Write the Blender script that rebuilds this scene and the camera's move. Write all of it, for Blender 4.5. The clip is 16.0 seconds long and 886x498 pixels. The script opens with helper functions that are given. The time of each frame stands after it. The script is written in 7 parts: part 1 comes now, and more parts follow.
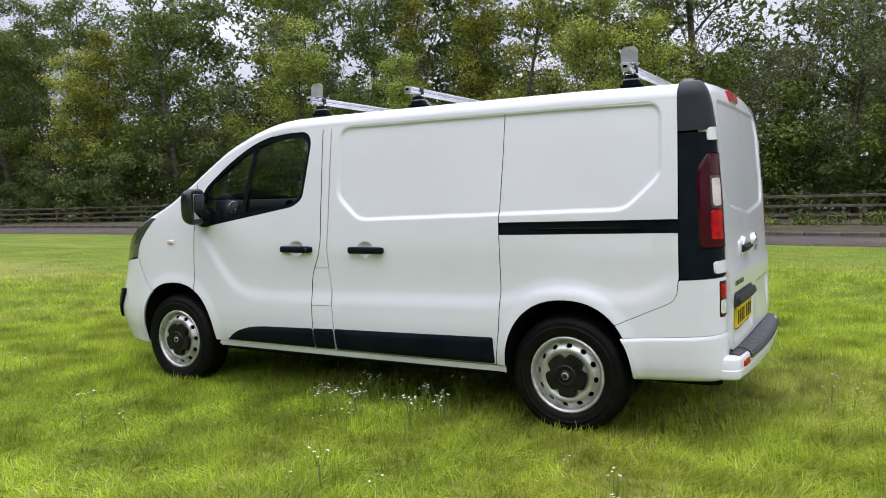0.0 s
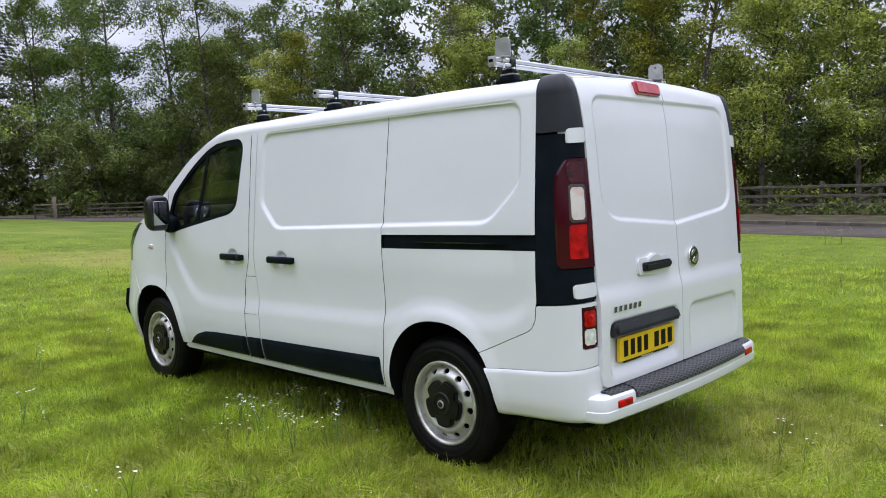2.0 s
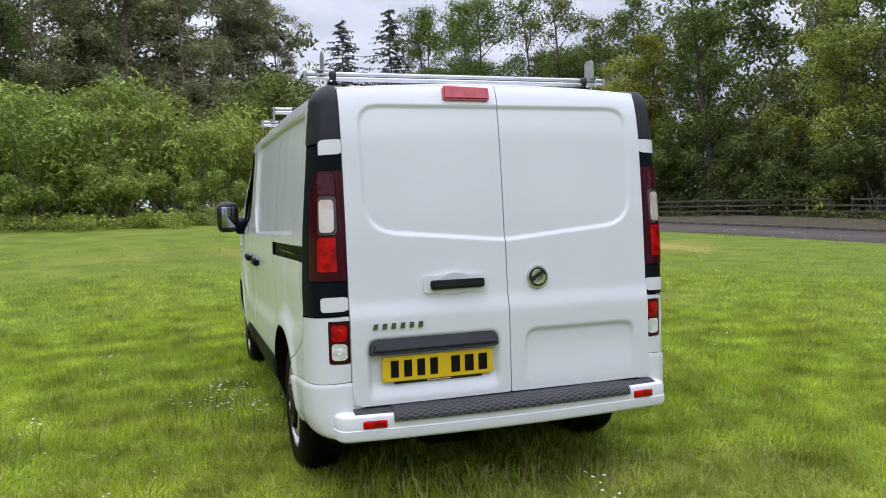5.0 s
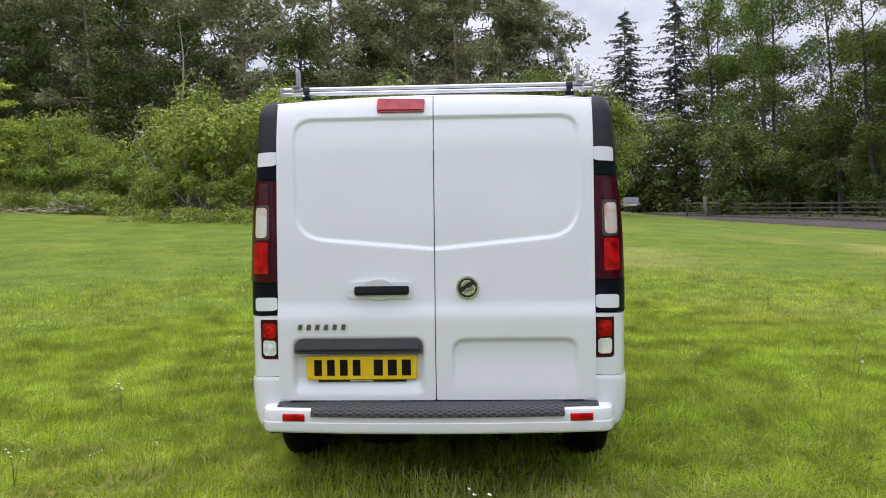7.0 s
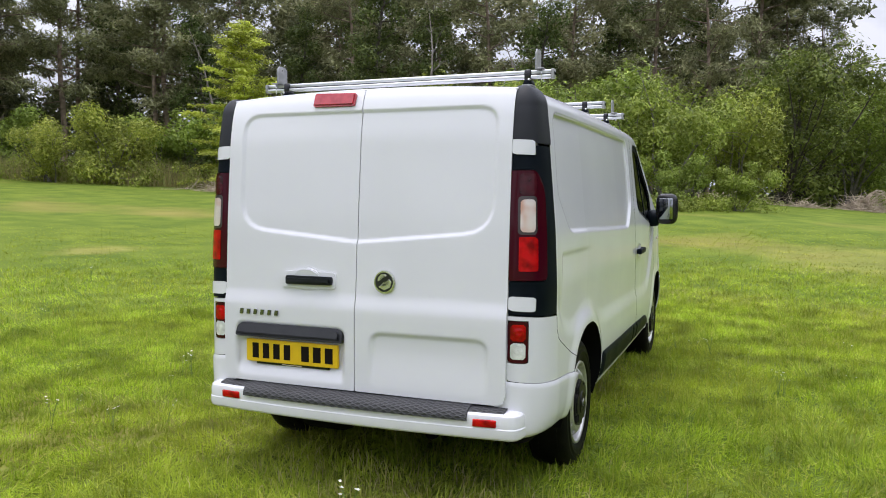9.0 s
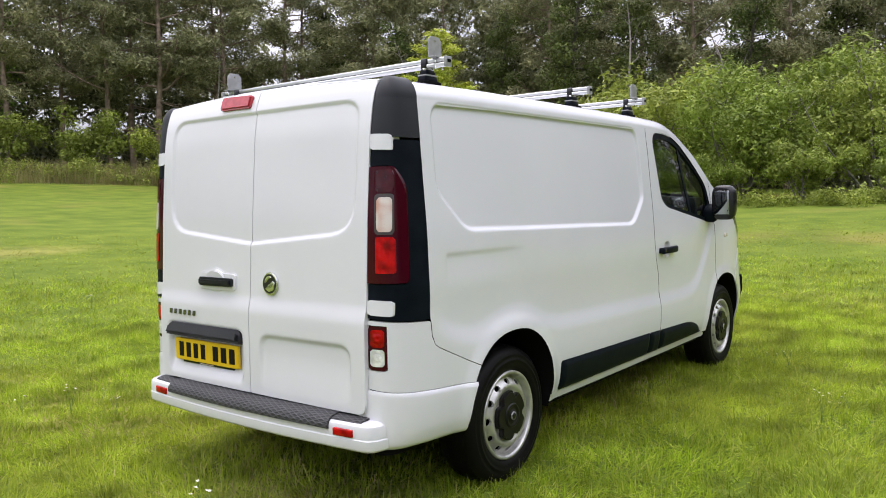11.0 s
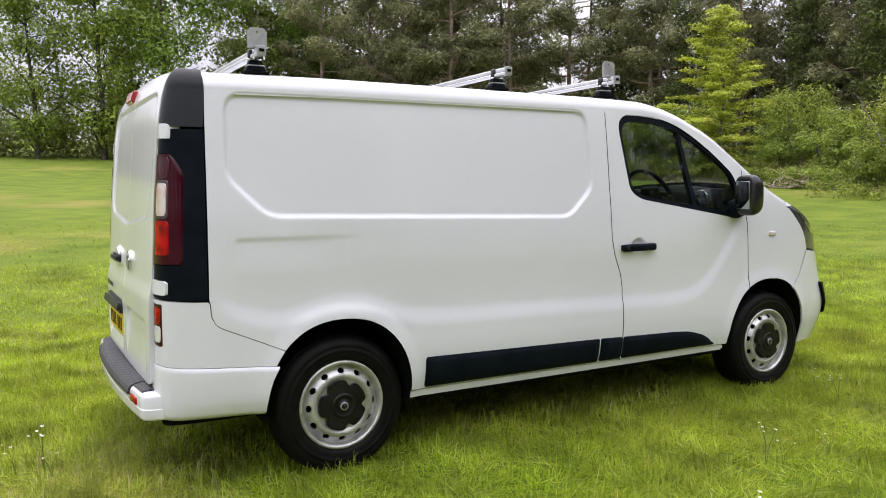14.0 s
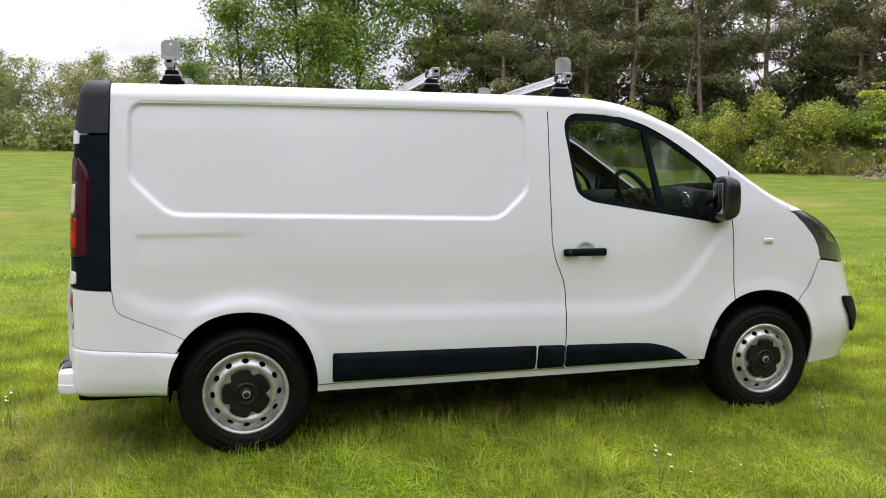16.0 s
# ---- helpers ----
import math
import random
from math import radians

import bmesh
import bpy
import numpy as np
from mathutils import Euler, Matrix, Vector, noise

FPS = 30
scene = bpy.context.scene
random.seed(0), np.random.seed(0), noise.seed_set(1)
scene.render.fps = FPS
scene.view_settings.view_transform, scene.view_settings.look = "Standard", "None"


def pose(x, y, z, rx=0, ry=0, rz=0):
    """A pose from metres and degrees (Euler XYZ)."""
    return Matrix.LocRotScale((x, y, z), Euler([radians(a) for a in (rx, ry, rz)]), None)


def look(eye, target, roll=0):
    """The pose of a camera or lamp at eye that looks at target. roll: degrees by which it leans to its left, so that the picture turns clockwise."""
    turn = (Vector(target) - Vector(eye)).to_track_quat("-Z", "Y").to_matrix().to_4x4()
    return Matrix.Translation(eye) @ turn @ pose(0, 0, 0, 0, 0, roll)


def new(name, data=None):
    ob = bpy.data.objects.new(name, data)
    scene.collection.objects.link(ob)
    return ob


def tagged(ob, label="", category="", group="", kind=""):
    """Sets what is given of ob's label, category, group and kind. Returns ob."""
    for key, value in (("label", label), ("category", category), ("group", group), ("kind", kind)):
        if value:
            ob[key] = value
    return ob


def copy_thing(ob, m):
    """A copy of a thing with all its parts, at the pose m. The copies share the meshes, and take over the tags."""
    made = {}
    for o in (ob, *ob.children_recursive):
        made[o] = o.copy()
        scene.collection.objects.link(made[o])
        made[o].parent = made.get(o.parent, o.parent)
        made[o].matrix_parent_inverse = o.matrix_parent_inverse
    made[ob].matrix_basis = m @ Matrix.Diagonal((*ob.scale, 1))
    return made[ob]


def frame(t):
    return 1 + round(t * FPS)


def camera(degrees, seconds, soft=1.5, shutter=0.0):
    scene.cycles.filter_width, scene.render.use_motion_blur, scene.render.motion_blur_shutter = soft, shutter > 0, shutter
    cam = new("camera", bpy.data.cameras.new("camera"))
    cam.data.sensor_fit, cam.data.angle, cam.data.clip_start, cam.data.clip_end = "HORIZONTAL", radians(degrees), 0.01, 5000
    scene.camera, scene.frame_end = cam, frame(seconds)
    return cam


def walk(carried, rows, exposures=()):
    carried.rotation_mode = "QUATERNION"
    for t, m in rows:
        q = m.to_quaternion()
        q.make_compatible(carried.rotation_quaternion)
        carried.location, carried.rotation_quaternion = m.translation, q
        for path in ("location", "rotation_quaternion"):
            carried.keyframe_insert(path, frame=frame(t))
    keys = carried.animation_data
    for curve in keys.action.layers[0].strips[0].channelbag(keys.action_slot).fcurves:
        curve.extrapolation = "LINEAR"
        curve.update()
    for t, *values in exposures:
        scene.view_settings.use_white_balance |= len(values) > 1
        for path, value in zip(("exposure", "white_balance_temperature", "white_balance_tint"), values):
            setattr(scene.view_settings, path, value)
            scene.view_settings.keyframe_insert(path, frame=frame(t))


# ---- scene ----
cam = camera(59.2, 16.0, soft=1.0)
PATH = [
    (0, (1.551, -4.936, 1.332), (0.565, -3.201, 1.196), -1.5),
    (0.5, (1.808, -4.603, 1.362), (0.713, -2.936, 1.222), -1.6),
    (1, (2.168, -4.299, 1.374), (0.973, -2.702, 1.226), -1.7),
    (1.5, (2.465, -4.008, 1.357), (1.173, -2.489, 1.205), -2.0),
    (2, (2.742, -3.646, 1.404), (1.351, -2.217, 1.249), -2.1),
    (2.5, (3.077, -3.298, 1.395), (1.585, -1.975, 1.243), -2.1),
    (3, (3.324, -2.964, 1.382), (1.735, -1.758, 1.236), -2.1),
    (3.2, (3.414, -2.801, 1.375), (1.789, -1.644, 1.232), -1.9),
    (5.3, (4.262, -1.145, 1.35), (2.334, -0.625, 1.238), -1.9),
    (5.5, (4.34, -0.98, 1.368), (2.394, -0.533, 1.255), -2.1),
    (6, (4.413, -0.61, 1.339), (2.434, -0.341, 1.23), -1.9),
    (6.5, (4.397, -0.217, 1.377), (2.402, -0.13, 1.269), -1.4),
    (7, (4.425, 0.204, 1.385), (2.43, 0.113, 1.274), -0.9),
    (7.5, (4.389, 0.573, 1.367), (2.41, 0.307, 1.249), -0.4),
    (8, (4.267, 0.978, 1.399), (2.317, 0.55, 1.273), 0.0),
    (8.5, (4.183, 1.407, 1.394), (2.275, 0.825, 1.26), 0.2),
    (9, (4.06, 1.713, 1.402), (2.206, 0.975, 1.266), 0.2),
    (9.2, (3.963, 1.836, 1.402), (2.134, 1.038, 1.265), 0.2),
    (11.3, (3.008, 3.104, 1.366), (1.48, 1.821, 1.233), -1.4),
    (11.5, (2.906, 3.209, 1.348), (1.408, 1.892, 1.212), -1.4),
    (12, (2.632, 3.509, 1.36), (1.216, 2.103, 1.221), -1.1),
    (12.5, (2.315, 3.747, 1.336), (0.995, 2.251, 1.198), -1.0),
    (13, (2.015, 3.945, 1.36), (0.795, 2.366, 1.223), -0.8),
    (13.5, (1.714, 4.189, 1.364), (0.604, 2.532, 1.218), -0.6),
    (14, (1.415, 4.343, 1.347), (0.431, 2.609, 1.197), -0.5),
    (14.5, (1.058, 4.467, 1.372), (0.204, 2.665, 1.218), -0.4),
    (15, (0.733, 4.682, 1.373), (0.002, 2.827, 1.216), -0.2),
    (15.5, (0.424, 4.847, 1.373), (-0.196, 2.952, 1.213), -0.1),
    (16, (0.065, 4.926, 1.382), (-0.455, 3.002, 1.217), -0.1),
]
walk(cam, [(t, look(eye, target, roll)) for t, eye, target, roll in PATH],
     exposures=[(0.0, 0.68, 6500, 14), (3.0, 0.50, 6200, 13), (6.0, 0.54, 6400, 12), (8.5, 0.58, 6550, 12), (9.5, 0.66, 6650, 13), (12.5, 0.79, 6980, 15), (16.0, 0.80, 6950, 15)])

# ---- world, sun, exposure ----
SUN_AZ, SUN_EL = 150.0, 74.0      # degrees; the sun hangs behind thin cloud
world = bpy.data.worlds.new("sky")
scene.world = world
world.use_nodes = True
wn, wl = world.node_tree.nodes, world.node_tree.links
wn.clear()
w_out = wn.new("ShaderNodeOutputWorld")
w_bg = wn.new("ShaderNodeBackground")
w_sky = wn.new("ShaderNodeTexSky")
w_sky.sky_type = "NISHITA"
w_sky.sun_disc = False
w_sky.sun_elevation = radians(SUN_EL)
w_sky.sun_rotation = radians(SUN_AZ)
w_sky.air_density, w_sky.dust_density, w_sky.ozone_density = 1.0, 3.0, 1.0
# broken white cloud over a little blue
w_tc = wn.new("ShaderNodeTexCoord")
w_map = wn.new("ShaderNodeMapping")
w_map.inputs["Scale"].default_value = (1.0, 1.0, 2.2)
w_noise = wn.new("ShaderNodeTexNoise")
w_noise.inputs["Scale"].default_value = 2.6
w_noise.inputs["Detail"].default_value = 6
w_noise.inputs["Roughness"].default_value = 0.6
w_ramp = wn.new("ShaderNodeValToRGB")
w_ramp.color_ramp.elements[0].position = 0.36
w_ramp.color_ramp.elements[0].color = (0.45, 0.45, 0.45, 1)
w_ramp.color_ramp.elements[1].position = 0.58
w_ramp.color_ramp.elements[1].color = (1, 1, 1, 1)
w_mix = wn.new("ShaderNodeMixRGB")
w_mix.inputs["Color2"].default_value = (10.8, 11.3, 13.0, 1)
wl.new(w_tc.outputs["Generated"], w_map.inputs["Vector"])
wl.new(w_map.outputs["Vector"], w_noise.inputs["Vector"])
wl.new(w_noise.outputs["Fac"], w_ramp.inputs["Fac"])
wl.new(w_ramp.outputs["Color"], w_mix.inputs["Fac"])
wl.new(w_sky.outputs["Color"], w_mix.inputs["Color1"])
# an overcast sky is brighter overhead than at the horizon
w_sep = wn.new("ShaderNodeSeparateXYZ")
w_up = wn.new("ShaderNodeMapRange")
w_up.interpolation_type = "SMOOTHSTEP"
w_up.inputs["From Min"].default_value, w_up.inputs["From Max"].default_value = 0.12, 0.85
w_up.inputs["To Min"].default_value, w_up.inputs["To Max"].default_value = 0.51, 1.57
w_grad = wn.new("ShaderNodeMixRGB")
w_grad.blend_type = "MULTIPLY"
w_grad.inputs["Fac"].default_value = 1.0
wl.new(w_tc.outputs["Generated"], w_sep.inputs["Vector"])
wl.new(w_sep.outputs["Z"], w_up.inputs["Value"])
wl.new(w_mix.outputs["Color"], w_grad.inputs["Color1"])
wl.new(w_up.outputs["Result"], w_grad.inputs["Color2"])
wl.new(w_grad.outputs["Color"], w_bg.inputs["Color"])
w_bg.inputs["Strength"].default_value = 0.10
wl.new(w_bg.outputs["Background"], w_out.inputs["Surface"])

sun_data = bpy.data.lights.new("sun", "SUN")
sun_data.energy, sun_data.angle, sun_data.color = 0.45, radians(35), (1.0, 0.95, 0.87)
sun = new("sun", sun_data)
sun_dir = Vector((math.sin(radians(SUN_AZ)) * math.cos(radians(SUN_EL)), math.cos(radians(SUN_AZ)) * math.cos(radians(SUN_EL)), math.sin(radians(SUN_EL))))
sun.matrix_world = look(sun_dir * 60, (0, 0, 0))

# ---- materials ----
def make_mat(name, color, rough=0.5, metal=0.0, coat=0.0, spec=0.5):
    m = bpy.data.materials.new(name)
    m.use_nodes = True
    b = m.node_tree.nodes["Principled BSDF"]
    b.inputs["Base Color"].default_value = (*color, 1)
    b.inputs["Roughness"].default_value = rough
    b.inputs["Metallic"].default_value = metal
    b.inputs["Coat Weight"].default_value = coat
    b.inputs["Coat Roughness"].default_value = 0.06
    b.inputs["Specular IOR Level"].default_value = spec
    return m


def mottle(m, c1, c2, scale, detail=4, lo=0.35, hi=0.65, bump=0.0, bump_scale=None, rough=None, second=None):
    """Colour wandering between two tones, an optional coarser second tone, fine relief and uneven gloss."""
    nt = m.node_tree
    b = nt.nodes["Principled BSDF"]
    tc = nt.nodes.new("ShaderNodeTexCoord")
    def noise_at(sc, de):
        n = nt.nodes.new("ShaderNodeTexNoise")
        n.inputs["Scale"].default_value = sc
        n.inputs["Detail"].default_value = de
        nt.links.new(tc.outputs["Object"], n.inputs["Vector"])
        return n
    n1 = noise_at(scale, detail)
    r = nt.nodes.new("ShaderNodeValToRGB")
    r.color_ramp.elements[0].position, r.color_ramp.elements[1].position = lo, hi
    r.color_ramp.elements[0].color, r.color_ramp.elements[1].color = (*c1, 1), (*c2, 1)
    nt.links.new(n1.outputs["Fac"], r.inputs["Fac"])
    col = r.outputs["Color"]
    if second:
        c3, sc3, lo3, hi3 = second
        n3 = noise_at(sc3, 3)
        r3 = nt.nodes.new("ShaderNodeMapRange")
        r3.inputs["From Min"].default_value, r3.inputs["From Max"].default_value = lo3, hi3
        nt.links.new(n3.outputs["Fac"], r3.inputs["Value"])
        mx = nt.nodes.new("ShaderNodeMixRGB")
        mx.inputs["Color2"].default_value = (*c3, 1)
        nt.links.new(r3.outputs["Result"], mx.inputs["Fac"])
        nt.links.new(col, mx.inputs["Color1"])
        col = mx.outputs["Color"]
    nt.links.new(col, b.inputs["Base Color"])
    if bump:
        n2 = noise_at(bump_scale or scale * 4, 5)
        bp = nt.nodes.new("ShaderNodeBump")
        bp.inputs["Strength"].default_value = bump
        bp.inputs["Distance"].default_value = 0.01
        nt.links.new(n2.outputs["Fac"], bp.inputs["Height"])
        nt.links.new(bp.outputs["Normal"], b.inputs["Normal"])
    if rough:
        mr = nt.nodes.new("ShaderNodeMapRange")
        mr.inputs["To Min"].default_value, mr.inputs["To Max"].default_value = rough
        nt.links.new(n1.outputs["Fac"], mr.inputs["Value"])
        nt.links.new(mr.outputs["Result"], b.inputs["Roughness"])
    return m


def leaf_mat(name, c1, c2, c3, rough=0.55, trans=0.35, clump=0.0):
    """Leaves: each one its own tone, light passing through."""
    m = bpy.data.materials.new(name)
    m.use_nodes = True
    nt = m.node_tree
    b = nt.nodes["Principled BSDF"]
    out = nt.nodes["Material Output"]
    g = nt.nodes.new("ShaderNodeNewGeometry")
    r = nt.nodes.new("ShaderNodeValToRGB")
    e = r.color_ramp.elements
    e[0].position, e[0].color = 0.0, (*c1, 1)
    e[1].position, e[1].color = 1.0, (*c3, 1)
    mid = e.new(0.55)
    mid.color = (*c2, 1)
    nt.links.new(g.outputs["Random Per Island"], r.inputs["Fac"])
    # slow drift of tone through the crown
    oi = nt.nodes.new("ShaderNodeObjectInfo")
    tc = nt.nodes.new("ShaderNodeTexCoord")
    n = nt.nodes.new("ShaderNodeTexNoise")
    n.inputs["Scale"].default_value = 0.9
    nt.links.new(tc.outputs["Object"], n.inputs["Vector"])
    hsv = nt.nodes.new("ShaderNodeHueSaturation")
    mr = nt.nodes.new("ShaderNodeMapRange")
    mr.inputs["From Min"].default_value, mr.inputs["From Max"].default_value = 0.3, 0.7
    mr.inputs["To Min"].default_value, mr.inputs["To Max"].default_value = 0.6, 1.35
    nt.links.new(n.outputs["Fac"], mr.inputs["Value"])
    mh = nt.nodes.new("ShaderNodeMapRange")
    mh.inputs["To Min"].default_value, mh.inputs["To Max"].default_value = 0.485, 0.515
    nt.links.new(oi.outputs["Random"], mh.inputs["Value"])
    nt.links.new(mh.outputs["Result"], hsv.inputs["Hue"])
    nt.links.new(mr.outputs["Result"], hsv.inputs["Value"])
    nt.links.new(r.outputs["Color"], hsv.inputs["Color"])
    nt.links.new(hsv.outputs["Color"], b.inputs["Base Color"])
    b.inputs["Roughness"].default_value = rough
    b.inputs["Specular IOR Level"].default_value = 0.3
    t = nt.nodes.new("ShaderNodeBsdfTranslucent")
    nt.links.new(hsv.outputs["Color"], t.inputs["Color"])
    mx = nt.nodes.new("ShaderNodeMixShader")
    mx.inputs["Fac"].default_value = trans
    nt.links.new(b.outputs["BSDF"], mx.inputs[1])
    nt.links.new(t.outputs["BSDF"], mx.inputs[2])
    nt.links.new(mx.outputs["Shader"], out.inputs["Surface"])
    return m


PAINT = mottle(make_mat("white_paint", (0.78, 0.785, 0.78), 0.22, coat=0.6), (0.657, 0.657, 0.697), (0.687, 0.687, 0.724), 1.3, rough=(0.2, 0.3))
BLACK = mottle(make_mat("black_plastic", (0.018, 0.019, 0.021), 0.5, spec=0.06), (0.003, 0.0052, 0.0085), (0.006, 0.009, 0.0135), 9, bump=0.05, bump_scale=400, rough=(0.36, 0.55))
SATIN = mottle(make_mat("satin_black_plastic", (0.02, 0.02, 0.023), 0.5, spec=0.36), (0.0042, 0.0056, 0.0088), (0.0085, 0.0102, 0.0145), 7, bump=0.06, bump_scale=420, rough=(0.42, 0.56))
# plate strip's black: base lightened to carry part of its sky sheen
STRIP = mottle(make_mat("sheen_black_plastic", (0.03, 0.03, 0.034), 0.45, spec=0.5), (0.009, 0.010, 0.013), (0.018, 0.019, 0.023), 9, bump=0.05, bump_scale=420, rough=(0.36, 0.5))
GLOSSB = make_mat("gloss_black", (0.012, 0.012, 0.014), 0.18)
DARK = make_mat("underbody_black", (0.006, 0.006, 0.006), 0.9, spec=0.05)
RUBBER = mottle(make_mat("tyre_rubber", (0.012, 0.012, 0.012), 0.5, spec=0.11), (0.0028, 0.0028, 0.003), (0.0065, 0.006, 0.0058), 14, bump=0.08, bump_scale=120, rough=(0.42, 0.62))
STEEL = mottle(make_mat("silver_steel", (0.5, 0.5, 0.5), 0.32, metal=0.72), (0.42, 0.415, 0.405), (0.60, 0.595, 0.58), 12, bump=0.03, bump_scale=60, rough=(0.32, 0.48), second=((0.26, 0.23, 0.20), 16, 0.58, 0.82))
CAPM = mottle(make_mat("hubcap_plastic", (0.03, 0.03, 0.032), 0.45, spec=0.24), (0.003, 0.003, 0.0033), (0.012, 0.011, 0.0105), 11, rough=(0.28, 0.5))
CHROME = make_mat("chrome", (0.75, 0.75, 0.75), 0.12, metal=1.0)
ALU = mottle(make_mat("aluminium", (0.6, 0.61, 0.62), 0.32, metal=0.9), (0.55, 0.56, 0.57), (0.68, 0.69, 0.7), 7, rough=(0.25, 0.42))
GREYP = mottle(make_mat("grey_plate", (0.3, 0.3, 0.3), 0.5, metal=0.3), (0.26, 0.265, 0.26), (0.36, 0.36, 0.355), 20, rough=(0.4, 0.6))
REDD = make_mat("dark_red_lens", (0.042, 0.0015, 0.007), 0.1, spec=0.26)
REDU = mottle(make_mat("maroon_lens", (0.08, 0.006, 0.016), 0.12, spec=0.5), (0.024, 0.001, 0.004), (0.068, 0.004, 0.011), 16, detail=1, bump=0.25, bump_scale=30)
REDB = mottle(make_mat("bright_red_lens", (0.40, 0.003, 0.006), 0.14, spec=0.28), (0.17, 0.0008, 0.002), (0.50, 0.003, 0.005), 17, detail=2, bump=0.2, bump_scale=60)
REDM = mottle(make_mat("brake_lens", (0.42, 0.02, 0.035), 0.2, coat=0.4), (0.36, 0.018, 0.03), (0.46, 0.03, 0.045), 30)
LENSC = mottle(make_mat("clear_lens", (0.7, 0.62, 0.58), 0.1, metal=0.25, coat=0.6), (0.74, 0.66, 0.63), (0.60, 0.34, 0.25), 13, detail=1, lo=0.42, hi=0.68, bump=0.25, bump_scale=45)
LENSW = mottle(make_mat("clear_white_lens", (0.75, 0.75, 0.75), 0.1, metal=0.2, coat=0.6), (0.60, 0.60, 0.61), (0.85, 0.85, 0.85), 26, detail=2, bump=0.3, bump_scale=60)
SMOKE = make_mat("smoked_surround", (0.10, 0.085, 0.088), 0.14, metal=0.5)
LENSD = make_mat("smoked_lens", (0.05, 0.052, 0.052), 0.08, coat=0.3)
YELLOW = mottle(make_mat("plate_yellow", (0.72, 0.46, 0.012), 0.35), (0.68, 0.43, 0.012), (0.75, 0.49, 0.016), 6)
INK = make_mat("plate_black", (0.010, 0.007, 0.006), 0.5, spec=0.1)
TRIMG = mottle(make_mat("cabin_grey", (0.02, 0.02, 0.022), 0.7, spec=0.2), (0.014, 0.014, 0.016), (0.026, 0.026, 0.029), 30, bump=0.05, bump_scale=300)
FABRIC = mottle(make_mat("seat_fabric", (0.035, 0.035, 0.04), 0.9), (0.028, 0.028, 0.032), (0.05, 0.05, 0.056), 60, bump=0.15, bump_scale=500)
BADGEG = make_mat("badge_dark", (0.035, 0.036, 0.035), 0.3, metal=0.6)
BADGEC = make_mat("badge_chrome", (0.72, 0.72, 0.72), 0.24, metal=1.0)
DIMGREY = make_mat("script_grey", (0.22, 0.22, 0.23), 0.22, metal=0.95)


def glass_mat(name, tint, alpha=0.8):
    m = bpy.data.materials.new(name)
    m.use_nodes = True
    nt = m.node_tree
    out = nt.nodes["Material Output"]
    nt.nodes.remove(nt.nodes["Principled BSDF"])
    tr = nt.nodes.new("ShaderNodeBsdfTransparent")
    tr.inputs["Color"].default_value = (*tint, 1)
    gl = nt.nodes.new("ShaderNodeBsdfGlossy")
    gl.inputs["Roughness"].default_value = 0.02
    lw = nt.nodes.new("ShaderNodeLayerWeight")
    lw.inputs["Blend"].default_value = 0.5
    pw = nt.nodes.new("ShaderNodeMath")
    pw.operation = "POWER"
    pw.inputs[1].default_value = 4.5
    nt.links.new(lw.outputs["Facing"], pw.inputs[0])
    fr = nt.nodes.new("ShaderNodeMath")
    fr.operation = "MULTIPLY_ADD"
    fr.inputs[1].default_value, fr.inputs[2].default_value = 0.85, 0.085
    nt.links.new(pw.outputs["Value"], fr.inputs[0])
    mx = nt.nodes.new("ShaderNodeMixShader")
    nt.links.new(fr.outputs["Value"], mx.inputs["Fac"])
    nt.links.new(tr.outputs["BSDF"], mx.inputs[1])
    nt.links.new(gl.outputs["BSDF"], mx.inputs[2])
    nt.links.new(mx.outputs["Shader"], out.inputs["Surface"])
    return m


GLASS = glass_mat("window_glass", (0.60, 0.68, 0.64))

# ---- helpers for building ----
def mesh_of(name, verts, faces, mats, smooth=False, index=None):
    me = bpy.data.meshes.new(name)
    me.from_pydata([tuple(v) for v in verts], [], [tuple(f) for f in faces])
    for m in (mats if isinstance(mats, (list, tuple)) else [mats]):
        me.materials.append(m)
    if index is not None:
        me.polygons.foreach_set("material_index", index)
    if smooth:
        me.polygons.foreach_set("use_smooth", [True] * len(me.polygons))
    me.update()
    return me


def fast_mesh(name, co, tri, mat, smooth=False):
    """A mesh from arrays: co (n, 3) and tri (m, k)."""
    me = bpy.data.meshes.new(name)
    n, (m, k) = len(co), tri.shape
    me.vertices.add(n)
    me.vertices.foreach_set("co", np.ascontiguousarray(co, np.float32).ravel())
    me.loops.add(m * k)
    me.loops.foreach_set("vertex_index", np.ascontiguousarray(tri, np.int32).ravel())
    me.polygons.add(m)
    me.polygons.foreach_set("loop_start", np.arange(0, m * k, k, dtype=np.int32))
    me.materials.append(mat)
    me.update(calc_edges=True)
    if smooth:
        me.polygons.foreach_set("use_smooth", np.ones(m, bool))
    return me


def part(name, me, parent, label=""):
    ob = new(name, me)
    ob.parent = parent
    return tagged(ob, label) if label else ob


def sstep(a, b, x):
    t = np.clip((np.asarray(x, float) - a) / (b - a), 0, 1)
    return t * t * (3 - 2 * t)


